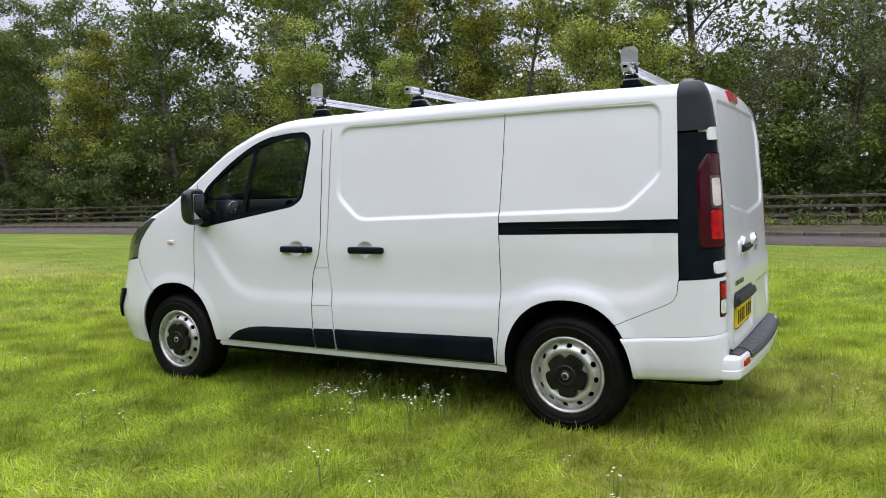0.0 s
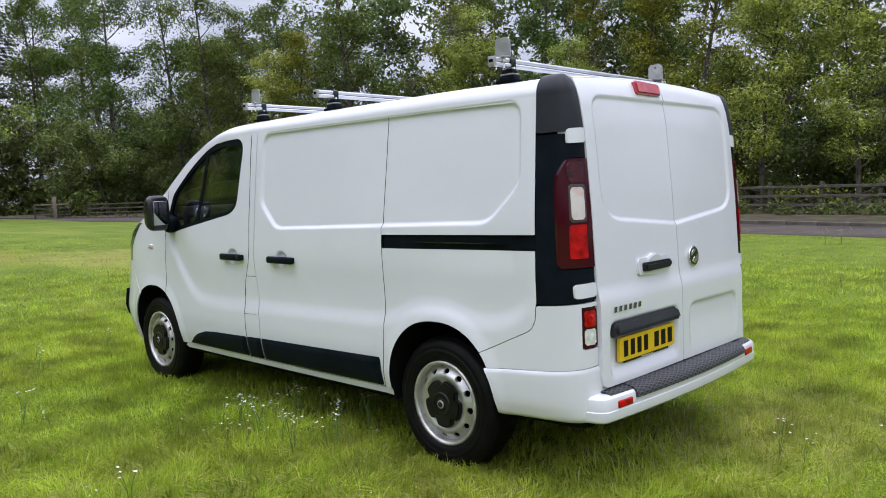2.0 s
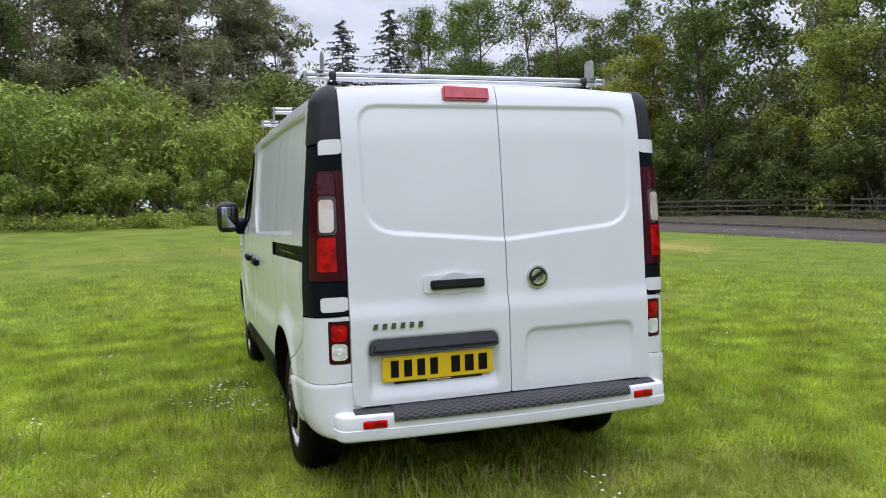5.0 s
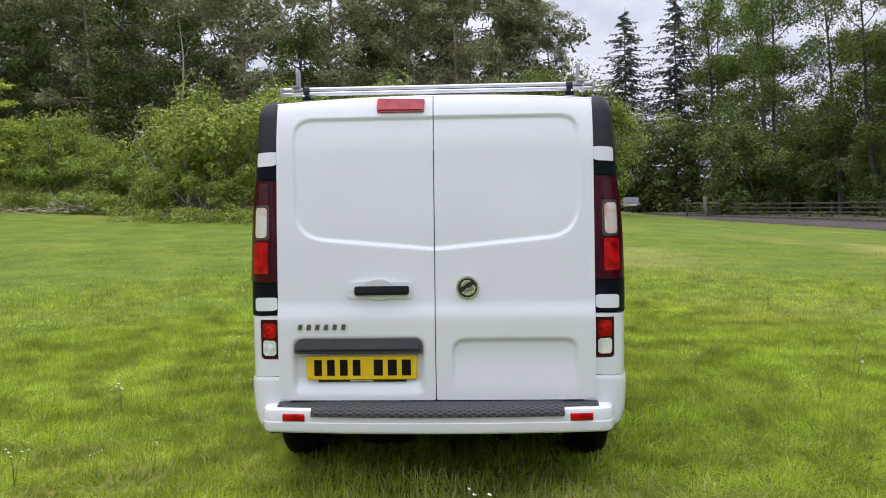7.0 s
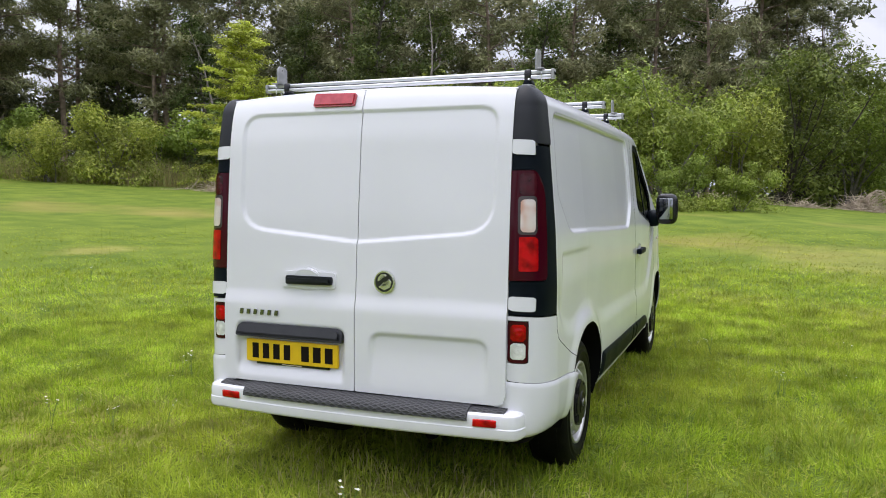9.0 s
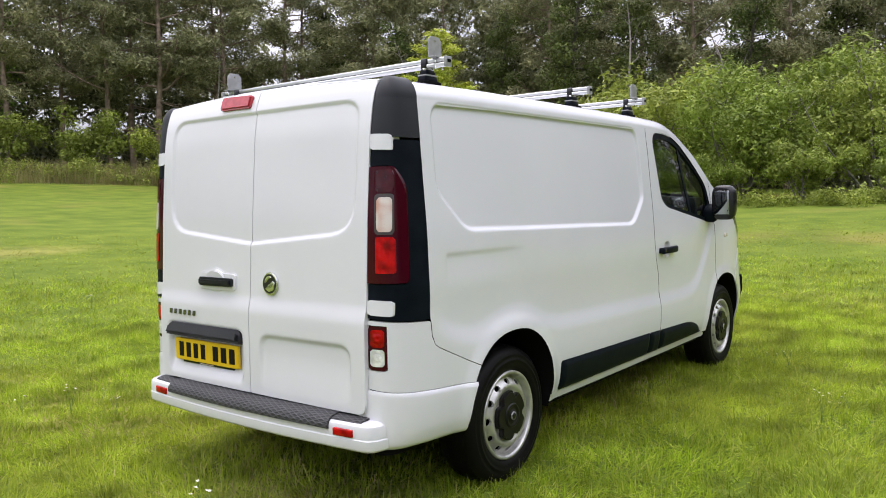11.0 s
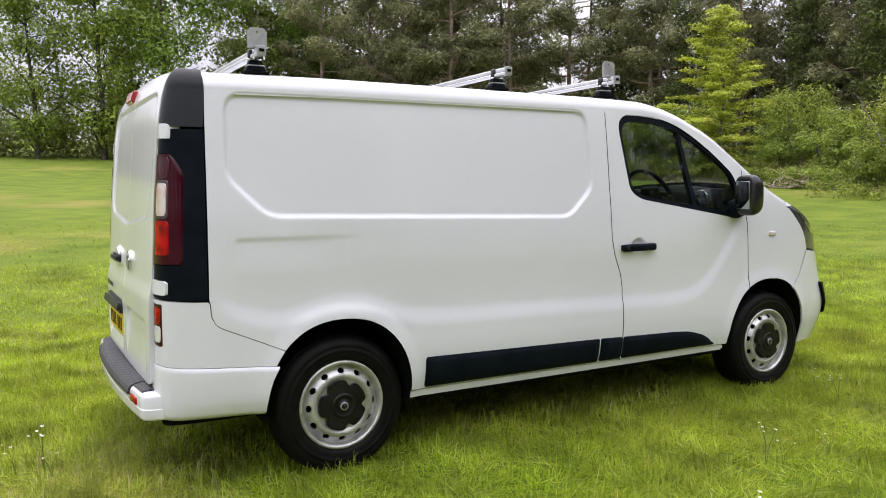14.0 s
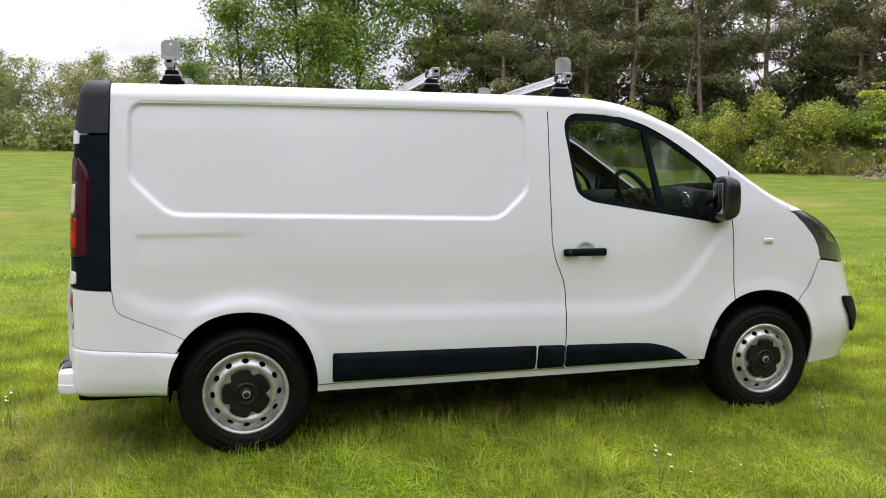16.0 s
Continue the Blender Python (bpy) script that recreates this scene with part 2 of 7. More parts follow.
# ---- the ground ----
def ground_z(x, y):
    """Level round the van and over the road, rising gently to the wood's edge and up the field."""
    x, y = np.asarray(x, float), np.asarray(y, float)
    west = 1.22 * sstep(-4, -34, x) * (1 - 0.88 * sstep(-3, 15, y)) + np.clip(-x - 34, 0, 80) * 0.012
    south = 3.3 * (np.clip(-y - 4, 0, 90) / 46) ** 1.2
    wave = 0.03 * np.sin(x * 0.31 + 1.3) * np.sin(y * 0.27 + 0.4) * sstep(6, 14, np.hypot(x + 1.5, y))
    road = sstep(13.5, 16, y)
    return (np.hypot(west, south) + wave) * (1 - road) + road * (0.16 * sstep(-8, -45, x) - 0.03)


GRASS_GROUND = mottle(make_mat("meadow", (0.06, 0.11, 0.02), 0.95, spec=0.15), (0.082, 0.128, 0.014), (0.16, 0.208, 0.026), 1.1, detail=8, lo=0.3, hi=0.7, bump=0.9, bump_scale=28, second=((0.26, 0.22, 0.06), 0.16, 0.55, 0.75))
ASPHALT = mottle(make_mat("asphalt", (0.055, 0.052, 0.052), 0.95, spec=0.15), (0.072, 0.060, 0.052), (0.105, 0.088, 0.076), 0.7, bump=0.3, bump_scale=60, second=((0.06, 0.05, 0.044), 3.0, 0.5, 0.75))
KERB = mottle(make_mat("kerb_stone", (0.3, 0.28, 0.25), 0.9), (0.07, 0.06, 0.048), (0.13, 0.11, 0.09), 3, bump=0.3)
VERGE = mottle(make_mat("leaf_litter", (0.12, 0.09, 0.06), 0.95), (0.04, 0.028, 0.018), (0.085, 0.06, 0.04), 2.2, detail=8, bump=0.8, bump_scale=14, second=((0.07, 0.10, 0.025), 0.8, 0.5, 0.7))


# worn, straw-coloured places in the field: centre, half-length and half-width, how much
WORN = ((-2.6, -13.4, 4.2, 1.5, 0.34), (-13.2, 3.6, 3.6, 2.4, 0.25), (-7.6, -10.2, 1.6, 0.8, 0.3), (1.15, 0.75, 0.8, 1.5, 0.26), (-14.5, 10.8, 5.0, 1.2, 0.3))


def worn_places(nt, color):
    """Mixes dry straw into a grass colour at the worn places, with ragged edges; gives back the new colour socket."""
    tc = nt.nodes.new("ShaderNodeTexCoord")
    rag = nt.nodes.new("ShaderNodeTexNoise")
    rag.inputs["Scale"].default_value, rag.inputs["Detail"].default_value = 2.2, 6
    nt.links.new(tc.outputs["Object"], rag.inputs["Vector"])
    for x, y, a, b, k in WORN:
        mp = nt.nodes.new("ShaderNodeMapping")
        mp.vector_type = "TEXTURE"
        mp.inputs["Location"].default_value = (x, y, 0)
        mp.inputs["Scale"].default_value = (a, b, 1000)
        ball = nt.nodes.new("ShaderNodeTexGradient")
        ball.gradient_type = "SPHERICAL"
        nt.links.new(tc.outputs["Object"], mp.inputs["Vector"])
        nt.links.new(mp.outputs["Vector"], ball.inputs["Vector"])
        mul = nt.nodes.new("ShaderNodeMath")
        mul.operation = "MULTIPLY"
        nt.links.new(ball.outputs["Fac"], mul.inputs[0])
        nt.links.new(rag.outputs["Fac"], mul.inputs[1])
        amt = nt.nodes.new("ShaderNodeMapRange")
        amt.inputs["From Min"].default_value, amt.inputs["From Max"].default_value = 0.08, 0.32
        amt.inputs["To Max"].default_value = k
        nt.links.new(mul.outputs["Value"], amt.inputs["Value"])
        mx = nt.nodes.new("ShaderNodeMixRGB")
        mx.inputs["Color2"].default_value = (0.42, 0.34, 0.12, 1)
        nt.links.new(amt.outputs["Result"], mx.inputs["Fac"])
        nt.links.new(color, mx.inputs["Color1"])
        color = mx.outputs["Color"]
    return color


g_nt = GRASS_GROUND.node_tree
g_in = g_nt.nodes["Principled BSDF"].inputs["Base Color"]
g_nt.links.new(worn_places(g_nt, g_in.links[0].from_socket), g_in)


def sheet_ground():
    def axis(lo, hi, fine_lo, fine_hi, fine, coarse):
        a = list(np.arange(fine_lo, fine_hi + 1e-6, fine))
        s, x = fine, fine_lo
        left = []
        while x > lo:
            s = min(s * 1.25, coarse)
            x -= s
            left.append(x)
        s, x = fine, fine_hi
        while x < hi:
            s = min(s * 1.25, coarse)
            x += s
            a.append(x)
        return np.array(left[::-1] + a)
    xs, ys = axis(-900, 900, -45, 12, 0.75, 120), axis(-900, 900, -45, 32, 0.75, 120)
    gx, gy = np.meshgrid(xs, ys)
    co = np.stack([gx, gy, ground_z(gx, gy)], -1).reshape(-1, 3)
    nx = len(xs)
    i = (np.arange(len(ys) - 1)[:, None] * nx + np.arange(nx - 1)[None]).ravel()
    quad = np.stack([i, i + 1, i + nx + 1, i + nx], 1)
    me = fast_mesh("ground", co, quad, GRASS_GROUND, True)
    return tagged(new("ground", me), "mown green meadow grass rising gently to the wood", "ground", kind="structure")


sheet_ground()


def bend(pairs):
    xs, ys = zip(*sorted(pairs))
    return lambda x: np.interp(np.asarray(x, float), xs, ys)


# the road swings past the field: its near edge, its kerb, and the fence beyond
ROAD_NEAR = bend([(60, 8.0), (10, 13.0), (0, 14.3), (-4, 15.2), (-8, 16.0), (-20, 16.8), (-30, 16.6), (-45, 15.6), (-60, 14.6), (-92, 12.5)])
ROAD_KERB = bend([(60, 12.0), (10, 16.8), (0, 18.4), (-4, 19.1), (-8, 20.0), (-12, 20.9), (-22, 22.0), (-32, 22.5), (-45, 21.9), (-60, 19.8), (-92, 16.5)])
FENCE_AT = [(16.0, 21.6), (4.0, 24.0), (-2.0, 24.6), (-8.0, 25.4), (-14.0, 27.0), (-24.0, 30.6), (-33.1, 32.4), (-60.0, 21.0)]
FENCE_Y = bend(FENCE_AT)


def strip(name, f0, f1, lift, mat, label, cat, ripple=0.0, x0=-92.0, x1=60.0):
    """A long flat slab with its own thickness between two curves, its edge wandering a little."""
    rnd = np.random.RandomState(162)
    xs = np.arange(x0, x1 + 0.1, 0.75)
    w = np.clip(np.cumsum(rnd.uniform(-0.4, 0.4, len(xs))) / 3, -1, 1) * ripple
    verts, faces = [], []
    for x, d in zip(xs, w):
        a, b = float(f0(x)) + d, float(f1(x))
        for y, dz in ((a, -0.1), (a, lift), ((a + b) / 2, lift + 0.02), (b, lift), (b, -0.1)):
            verts.append((x, y, float(ground_z(x, y)) + dz))
    for k in range(len(xs) - 1):
        for j in range(4):
            a = k * 5 + j
            faces.append((a, a + 1, a + 6, a + 5))
    return tagged(new(name, mesh_of(name, verts, faces, mat, True)), label, cat, kind="structure")


strip("road", ROAD_NEAR, ROAD_KERB, 0.012, ASPHALT, "narrow worn grey-brown tarmac road along the wood", "road", ripple=0.35)
strip("verge", lambda x: ROAD_KERB(x) + 0.15, lambda x: 60.0 + 0 * x, 0.05, VERGE, "bare earth verge with leaf litter under the trees", "verge")


def kerbs():
    rnd = random.Random(4)
    base = tagged(new("kerb"), "low weathered kerb stones at the road's far side", "kerb", kind="structure")
    box = bmesh.new()
    bmesh.ops.create_cube(box, size=1)
    bmesh.ops.scale(box, vec=(0.9, 0.14, 0.22), verts=box.verts)
    bmesh.ops.bevel(box, geom=box.edges[:], offset=0.015, segments=1, affect="EDGES")
    me = bpy.data.meshes.new("kerb_stone")
    box.to_mesh(me)
    me.materials.append(KERB)
    for k in range(120):
        x = -85 + k * 0.915
        y = float(ROAD_KERB(x)) + 0.07
        turn = math.degrees(math.atan2(float(ROAD_KERB(x + 0.4) - ROAD_KERB(x - 0.4)), 0.8))
        ob = part("kerb_stone", me, base)
        ob.matrix_basis = pose(x, y + rnd.uniform(-0.01, 0.01), float(ground_z(x, y)) + rnd.uniform(0.0, 0.02), 0, 0, turn + rnd.uniform(-0.5, 0.5))


kerbs()

# ---- the van: surfaces ----
# x runs from the nose (-) to the tail (+), the rear axle stands at x = 0; y is the half-width, s = +1 or -1 the side
def curve(pairs):
    xs, ys = zip(*sorted(pairs))
    return lambda v: np.interp(v, xs, ys)


def smooth_curve(pairs, blur=0.06):
    f = curve(pairs)
    return lambda v: sum(f(np.asarray(v, float) + d * blur) for d in (-1, -0.5, 0, 0.5, 1)) / 5


TUMBLE = smooth_curve([(0.2, -0.07), (0.32, -0.04), (0.42, -0.012), (0.55, 0.0), (1.0, 0.0), (1.25, -0.012), (1.65, -0.048), (1.8, -0.066), (2.0, -0.095)], 0.03)
ROOF_E = smooth_curve([(0.95, 1.872), (0.6, 1.882), (0.08, 1.886), (-0.8, 1.882), (-1.66, 1.876), (-1.95, 1.868), (-2.1, 1.845), (-2.27, 1.80), (-2.5, 1.705),
                       (-2.75, 1.545), (-2.92, 1.432), (-3.08, 1.33), (-3.2, 1.275), (-3.36, 1.215), (-3.5, 1.165), (-3.65, 1.095), (-3.8, 1.01), (-3.9, 0.93), (-4.0, 0.86)], 0.05)
REAR_X = smooth_curve([(0.3, 0.862), (0.62, 0.862), (0.85, 0.86), (0.95, 0.852), (1.3, 0.833), (1.66, 0.803), (1.78, 0.782), (1.86, 0.755), (1.92, 0.71), (2.0, 0.62)], 0.03)
CORNER = [np.array(p) for p in ((0.62, 0.905), (0.745, 0.888), (0.846, 0.872), (0.840, 0.7305))]


def plan(u):
    """Plan outline of the flank and the rounded tail corner: u is x as far as 0.62, then runs round to the rear door at 0.93."""
    u = np.asarray(u, float)
    nose = np.clip((-u - 3.0) / 1.0, 0, 0.9995)
    w = np.interp(u, [-3.0, -2.6, -2.0, -1.0, 0.0, 0.62], [0.92, 0.932, 0.936, 0.934, 0.924, 0.905]) * (1 - nose ** 3) ** (1 / 3)
    t = np.clip((u - 0.62) / 0.31, 0, 1)[..., None]
    c = (1 - t) ** 3 * CORNER[0] + 3 * t * (1 - t) ** 2 * CORNER[1] + 3 * t * t * (1 - t) * CORNER[2] + t ** 3 * CORNER[3]
    back = u > 0.62
    return np.where(back, c[..., 0], u), np.where(back, c[..., 1], w)


def poly_sdf(P, poly):
    """Signed distance to a closed outline, negative inside."""
    P = np.asarray(P, float)
    A = np.asarray(poly, float)
    B = np.roll(A, -1, 0)
    d = np.full(len(P), 1e9)
    inside = np.zeros(len(P), bool)
    for a, b in zip(A, B):
        e = b - a
        w = P - a
        t = np.clip((w @ e) / (e @ e + 1e-12), 0, 1)
        d = np.minimum(d, np.hypot(*(w - t[:, None] * e).T))
        cond = (a[1] > P[:, 1]) != (b[1] > P[:, 1])
        with np.errstate(divide="ignore", invalid="ignore"):
            xi = a[0] + (P[:, 1] - a[1]) * e[0] / (e[1] if e[1] else 1e-12)
        inside ^= cond & (P[:, 0] < xi)
    return np.where(inside, -d, d)


def fillet(poly, r, steps=5):
    """Rounds the corners of an outline; r is one radius or one a corner."""
    out, n = [], len(poly)
    for i in range(n):
        p, a, b = (np.array(poly[k % n], float) for k in (i, i - 1, i + 1))
        ri = r[i] if isinstance(r, (list, tuple)) else r
        la, lb = np.linalg.norm(a - p), np.linalg.norm(b - p)
        k = min(ri, la * 0.45, lb * 0.45)
        if k < 1e-5:
            out.append(tuple(p))
            continue
        p0, p1 = p + (a - p) / la * k, p + (b - p) / lb * k
        for j in range(steps + 1):
            t = j / steps
            out.append(tuple((1 - t) ** 2 * p0 + 2 * t * (1 - t) * p + t * t * p1))
    return out


def arch_f(P, cx, a, b):
    """Wheel arch: negative inside the opening."""
    x, z = np.abs(P[:, 0] - cx) / a, np.maximum(P[:, 1] - 0.315, 0) / b
    k = (x ** 2.25 + z ** 2.25) ** (1 / 2.25)
    return (k - 1) * min(a, b)


REAR_ARCH, FRONT_ARCH = (0.025, 0.372, 0.43), (-3.02, 0.388, 0.43)
PRESS = fillet([(0.54, 1.785), (-1.49, 1.785), (-1.505, 1.35), (-1.34, 1.195), (0.36, 1.235), (0.545, 1.415)], [0.09, 0.09, 0.05, 0.06, 0.06, 0.05])
SWAGE = smooth_curve([(0.9, 0.93), (0.6, 0.86), (0.5, 0.79), (0.38, 0.757), (0.29, 0.757), (0.2, 0.785), (0.08, 0.815), (-0.1, 0.812), (-0.2, 0.775), (-0.3, 0.728), (-0.45, 0.706),
                      (-1.0, 0.697), (-2.1, 0.672), (-2.3, 0.685), (-2.43, 0.746), (-2.55, 0.875), (-2.7, 1.06), (-2.85, 1.2), (-4, 2.2)], 0.05)


def relief(u, z, press):
    """Outward offset of the flank: pressed panel, swage lines, arch lips."""
    P = np.stack([u, z], -1).reshape(-1, 2)
    u, z = P[:, 0], P[:, 1]
    o = np.zeros(len(P))
    if press:
        o -= 0.015 * sstep(0.006, -0.010, poly_sdf(P, PRESS))
    d = z - SWAGE(u)
    o -= 0.015 * sstep(-0.045, 0.06, d) * (1 - sstep(0.06, 0.42, d)) * sstep(0.66, 0.5, u) * sstep(-2.95, -2.7, u)
    if press:
        e = z - 1.133
        o -= 0.006 * sstep(0.012, -0.012, e) * sstep(-0.16, -0.02, e) * sstep(0.53, 0.5, u) * sstep(-0.15, 0.2, u)
    for cx, a, b in (REAR_ARCH, FRONT_ARCH):
        o += 0.012 * sstep(0.075, 0.0, arch_f(P, cx, a, b))
    return o


def flank(u, z, s, off=0.0, press=True):
    """A point of the van's side."""
    u, z = np.asarray(u, float), np.asarray(z, float)
    px, py = plan(u)
    o = relief(u, z, press).reshape(u.shape) + off
    nose = sstep(-3.3, -3.9, u)
    tail = sstep(0.45, 0.78, u)
    lean = np.interp(z, [0.2, 0.35, 0.52, 0.7, 0.9, 1.1, 1.3], [0.0, -0.032, -0.052, -0.004, 0.048, 0.08, 0.15])
    turn = np.clip((u - 0.62) / 0.31, 0, 1) ** 1.5
    cab = sstep(-1.8, -2.5, u) * sstep(1.1, 1.75, z) * 0.035
    bulge = 0.022 * np.exp(-((z - 0.5) / 0.2) ** 2) * nose
    y = py + TUMBLE(z) * (1 - turn) + (1 - turn) * o - cab + bulge
    x = px + nose * lean + tail * (REAR_X(z) - 0.857) * (0.35 + 0.65 * turn) + turn * o * 0.6
    return np.stack([x, s * y, z + 0 * u], -1)


def top_skin(u, v, s):
    """Roof corner, roof, screen and bonnet: v from 0 at the flank's top to 1 on the centre line."""
    u, v = np.asarray(u, float), np.asarray(v, float)
    ze = ROOF_E(u)
    r = np.interp(u, [-3.9, -3.3, -2.6, -1.9, 0.9], [0.10, 0.06, 0.055, 0.075, 0.085])
    side = flank(u, ze - r, 1.0)
    a = np.clip(v / 0.3, 0, 1) * math.pi / 2
    y0, x0 = side[..., 1], side[..., 0]
    w = np.clip((v - 0.3) / 0.7, 0, 1)
    yc = y0 - r * 1.15 * (1 - np.cos(a))
    y = yc * (1 - w)
    crown = np.interp(u, [-4, -3.2, -2.5, -1.9, 0.9], [0.05, 0.07, 0.07, 0.035, 0.03])
    z = ze - r + r * np.sin(a) + crown * (1 - (1 - w) ** 2) * (v > 0.3)
    front = np.interp(u, [-3.9, -3.3, -2.9, -2.2, -1.9], [0.0, -0.06, -0.12, -0.14, 0.0]) * w * (2 - w)
    return np.stack([x0 + front, s * y, z], -1)


def rear_skin(y, z, off=0.0):
    """The rear doors' surface."""
    y, z = np.asarray(y, float), np.asarray(z, float)
    x = REAR_X(z - 0.02 * (1 - (y / 0.73) ** 2)) - 0.008 * np.abs(y / 0.735) ** 3.5 + 0.002
    P = np.stack([y, z], -1).reshape(-1, 2)
    o = np.zeros(len(P))
    o -= 0.010 * sstep(0.004, -0.007, poly_sdf(P, REAR_PRESS))
    o += 0.010 * sstep(0.95, 0.86, P[:, 1])
    o -= 0.014 * sstep(0.006, -0.014, poly_sdf(P, REAR_LOW)) * sstep(0.50, 0.70, P[:, 1])
    o -= 0.024 * sstep(0.010, -0.02, poly_sdf(P, PLATE_BAY)) * sstep(0.50, 0.60, P[:, 1])
    return np.stack([x + o.reshape(y.shape) + off, y, z], -1)


REAR_PRESS = fillet([(-0.655, 1.795), (0.668, 1.795), (0.664, 1.245), (0.0, 1.185), (-0.65, 1.245)], [0.09, 0.09, 0.14, 0.0, 0.14])
REAR_LOW = fillet([(0.08, 0.77), (0.65, 0.77), (0.655, 0.52), (0.075, 0.52)], 0.06)
PLATE_BAY = fillet([(-0.66, 0.775), (-0.055, 0.775), (-0.055, 0.51), (-0.66, 0.51)], 0.04)


# ---- the van: cutting sheets of metal ----
def lattice(u0, u1, v0, v1, step, vstep=None):
    nu, nv = max(2, int(round((u1 - u0) / step)) + 1), max(2, int(round((v1 - v0) / (vstep or step))) + 1)
    gu, gv = np.meshgrid(np.linspace(u0, u1, nu), np.linspace(v0, v1, nv))
    i = (np.arange(nv - 1)[:, None] * nu + np.arange(nu - 1)[None]).ravel()
    return np.stack([gu.ravel(), gv.ravel()], 1), [tuple(q) for q in np.stack([i, i + 1, i + nu + 1, i + nu], 1).tolist()]


def clip(P, F, f):
    """Keeps what lies where f is negative."""
    val = f(P)
    pts, cache, out = [tuple(p) for p in P], {}, []
    neg = val < 0
    for q in F:
        k = sum(bool(neg[i]) for i in q)
        if k == len(q):
            out.append(q)
        elif k:
            poly = []
            for a, b in zip(q, q[1:] + q[:1]):
                if neg[a]:
                    poly.append(a)
                if neg[a] != neg[b]:
                    key = (min(a, b), max(a, b))
                    if key not in cache:
                        t = val[a] / (val[a] - val[b])
                        cache[key] = len(pts)
                        pts.append((pts[a][0] + t * (pts[b][0] - pts[a][0]), pts[a][1] + t * (pts[b][1] - pts[a][1])))
                    poly.append(cache[key])
            if len(poly) > 2:
                out.append(tuple(poly))
    return np.array(pts), out


def inside(poly, gap=0.0025):
    return lambda P: poly_sdf(P, poly) + gap


def outside(poly, gap=0.0025):
    return lambda P: gap - poly_sdf(P, poly)


def pressed(name, P, F, surf, depth, mat, parent, label="", flip=False, rim_mat=None):
    """Folds a cut sheet onto a surface and turns its rim inwards by the vector function depth."""
    used = sorted({i for q in F for i in q})
    ren = {i: k for k, i in enumerate(used)}
    P = P[used]
    F = [tuple(ren[i] for i in q) for q in F]
    co = surf(P[:, 0], P[:, 1])
    count = {}
    for q in F:
        for a, b in zip(q, q[1:] + q[:1]):
            count[(a, b)] = 1
    rim = [(a, b) for (a, b) in count if (b, a) not in count]
    n = len(co)
    ids = sorted({i for e in rim for i in e})
    k2 = {i: n + k for k, i in enumerate(ids)}
    rim_co = co[ids]
    inn = rim_co + depth(rim_co)
    m = len(ids)
    verts = np.concatenate([co, rim_co, inn])
    faces = list(F) + [(k2[b], k2[a], k2[a] + m, k2[b] + m) for a, b in rim]
    if flip:
        faces = [f[::-1] for f in faces]
    if rim_mat:
        return part(name, mesh_of(name, verts, faces, [mat, rim_mat], True, [0] * len(F) + [1] * len(rim)), parent, label)
    return part(name, mesh_of(name, verts, faces, mat, True), parent, label)


def fold(c, s, depth):
    """The way a flank panel's rim turns: inwards along y, and forwards where the panel has gone round the tail corner."""
    t = sstep(0.68, 0.80, c[:, 0] - REAR_X(c[:, 2]) + 0.857)
    return np.stack([-depth * t, -s * depth * (1 - t), 0 * t], 1)


def side_sheet(name, s, outline, mat, parent, label="", holes=(), off=0.0, depth=0.03, step=0.02, press=True, gap=0.0025, rim_mat=None):
    a = np.array(outline)
    P, F = lattice(a[:, 0].min() - 0.01, a[:, 0].max() + 0.01, a[:, 1].min() - 0.01, a[:, 1].max() + 0.01, step)
    P, F = clip(P, F, inside(outline, gap))
    for h in holes:
        P, F = clip(P, F, h)
    return pressed(name, P, F, lambda u, z: flank(u, z, s, off, press), lambda c: fold(c, s, depth), mat, parent, label, flip=s > 0, rim_mat=rim_mat)


def bump_box(name, size, at, mat, parent, label="", bevel=0.01, rot=(0, 0, 0), segs=2, taper=None):
    b = bmesh.new()
    bmesh.ops.create_cube(b, size=1)
    bmesh.ops.scale(b, vec=size, verts=b.verts)
    if taper:
        for v in b.verts:
            if v.co.z > 0:
                v.co.x *= taper
                v.co.y *= taper
    bmesh.ops.bevel(b, geom=b.edges[:], offset=min(bevel, min(size) * 0.45), segments=segs, affect="EDGES", profile=0.5)
    me = bpy.data.meshes.new(name)
    b.to_mesh(me)
    b.free()
    me.materials.append(mat)
    me.polygons.foreach_set("use_smooth", [True] * len(me.polygons))
    ob = part(name, me, parent, label)
    ob.matrix_basis = pose(*at, *rot)
    return ob


def rod(name, pts, radius, mat, parent, label="", sides=10):
    L = Limbs2()
    L.tube([np.array(p, float) for p in pts], [radius] * len(pts), sides)
    return part(name, mesh_of(name, L.v, L.f, mat, True), parent, label)


class Limbs2:
    def __init__(self):
        self.v, self.f = [], []

    def tube(self, path, radii, sides):
        base = len(self.v)
        for k, p in enumerate(path):
            d = path[min(k + 1, len(path) - 1)] - path[max(k - 1, 0)]
            d = d / (np.linalg.norm(d) + 1e-9)
            a = np.cross(d, (0.31, 0.2, 0.93))
            a /= np.linalg.norm(a) + 1e-9
            b = np.cross(d, a)
            for s in range(sides):
                w = 2 * math.pi * s / sides
                self.v.append(p + radii[k] * (math.cos(w) * a + math.sin(w) * b))
        for k in range(len(path) - 1):
            for s in range(sides):
                i, j = base + k * sides + s, base + k * sides + (s + 1) % sides
                self.f.append((i, j, j + sides, i + sides))
        self.f.append(tuple(range(base + sides - 1, base - 1, -1)))
        self.f.append(tuple(range(len(self.v) - sides, len(self.v))))


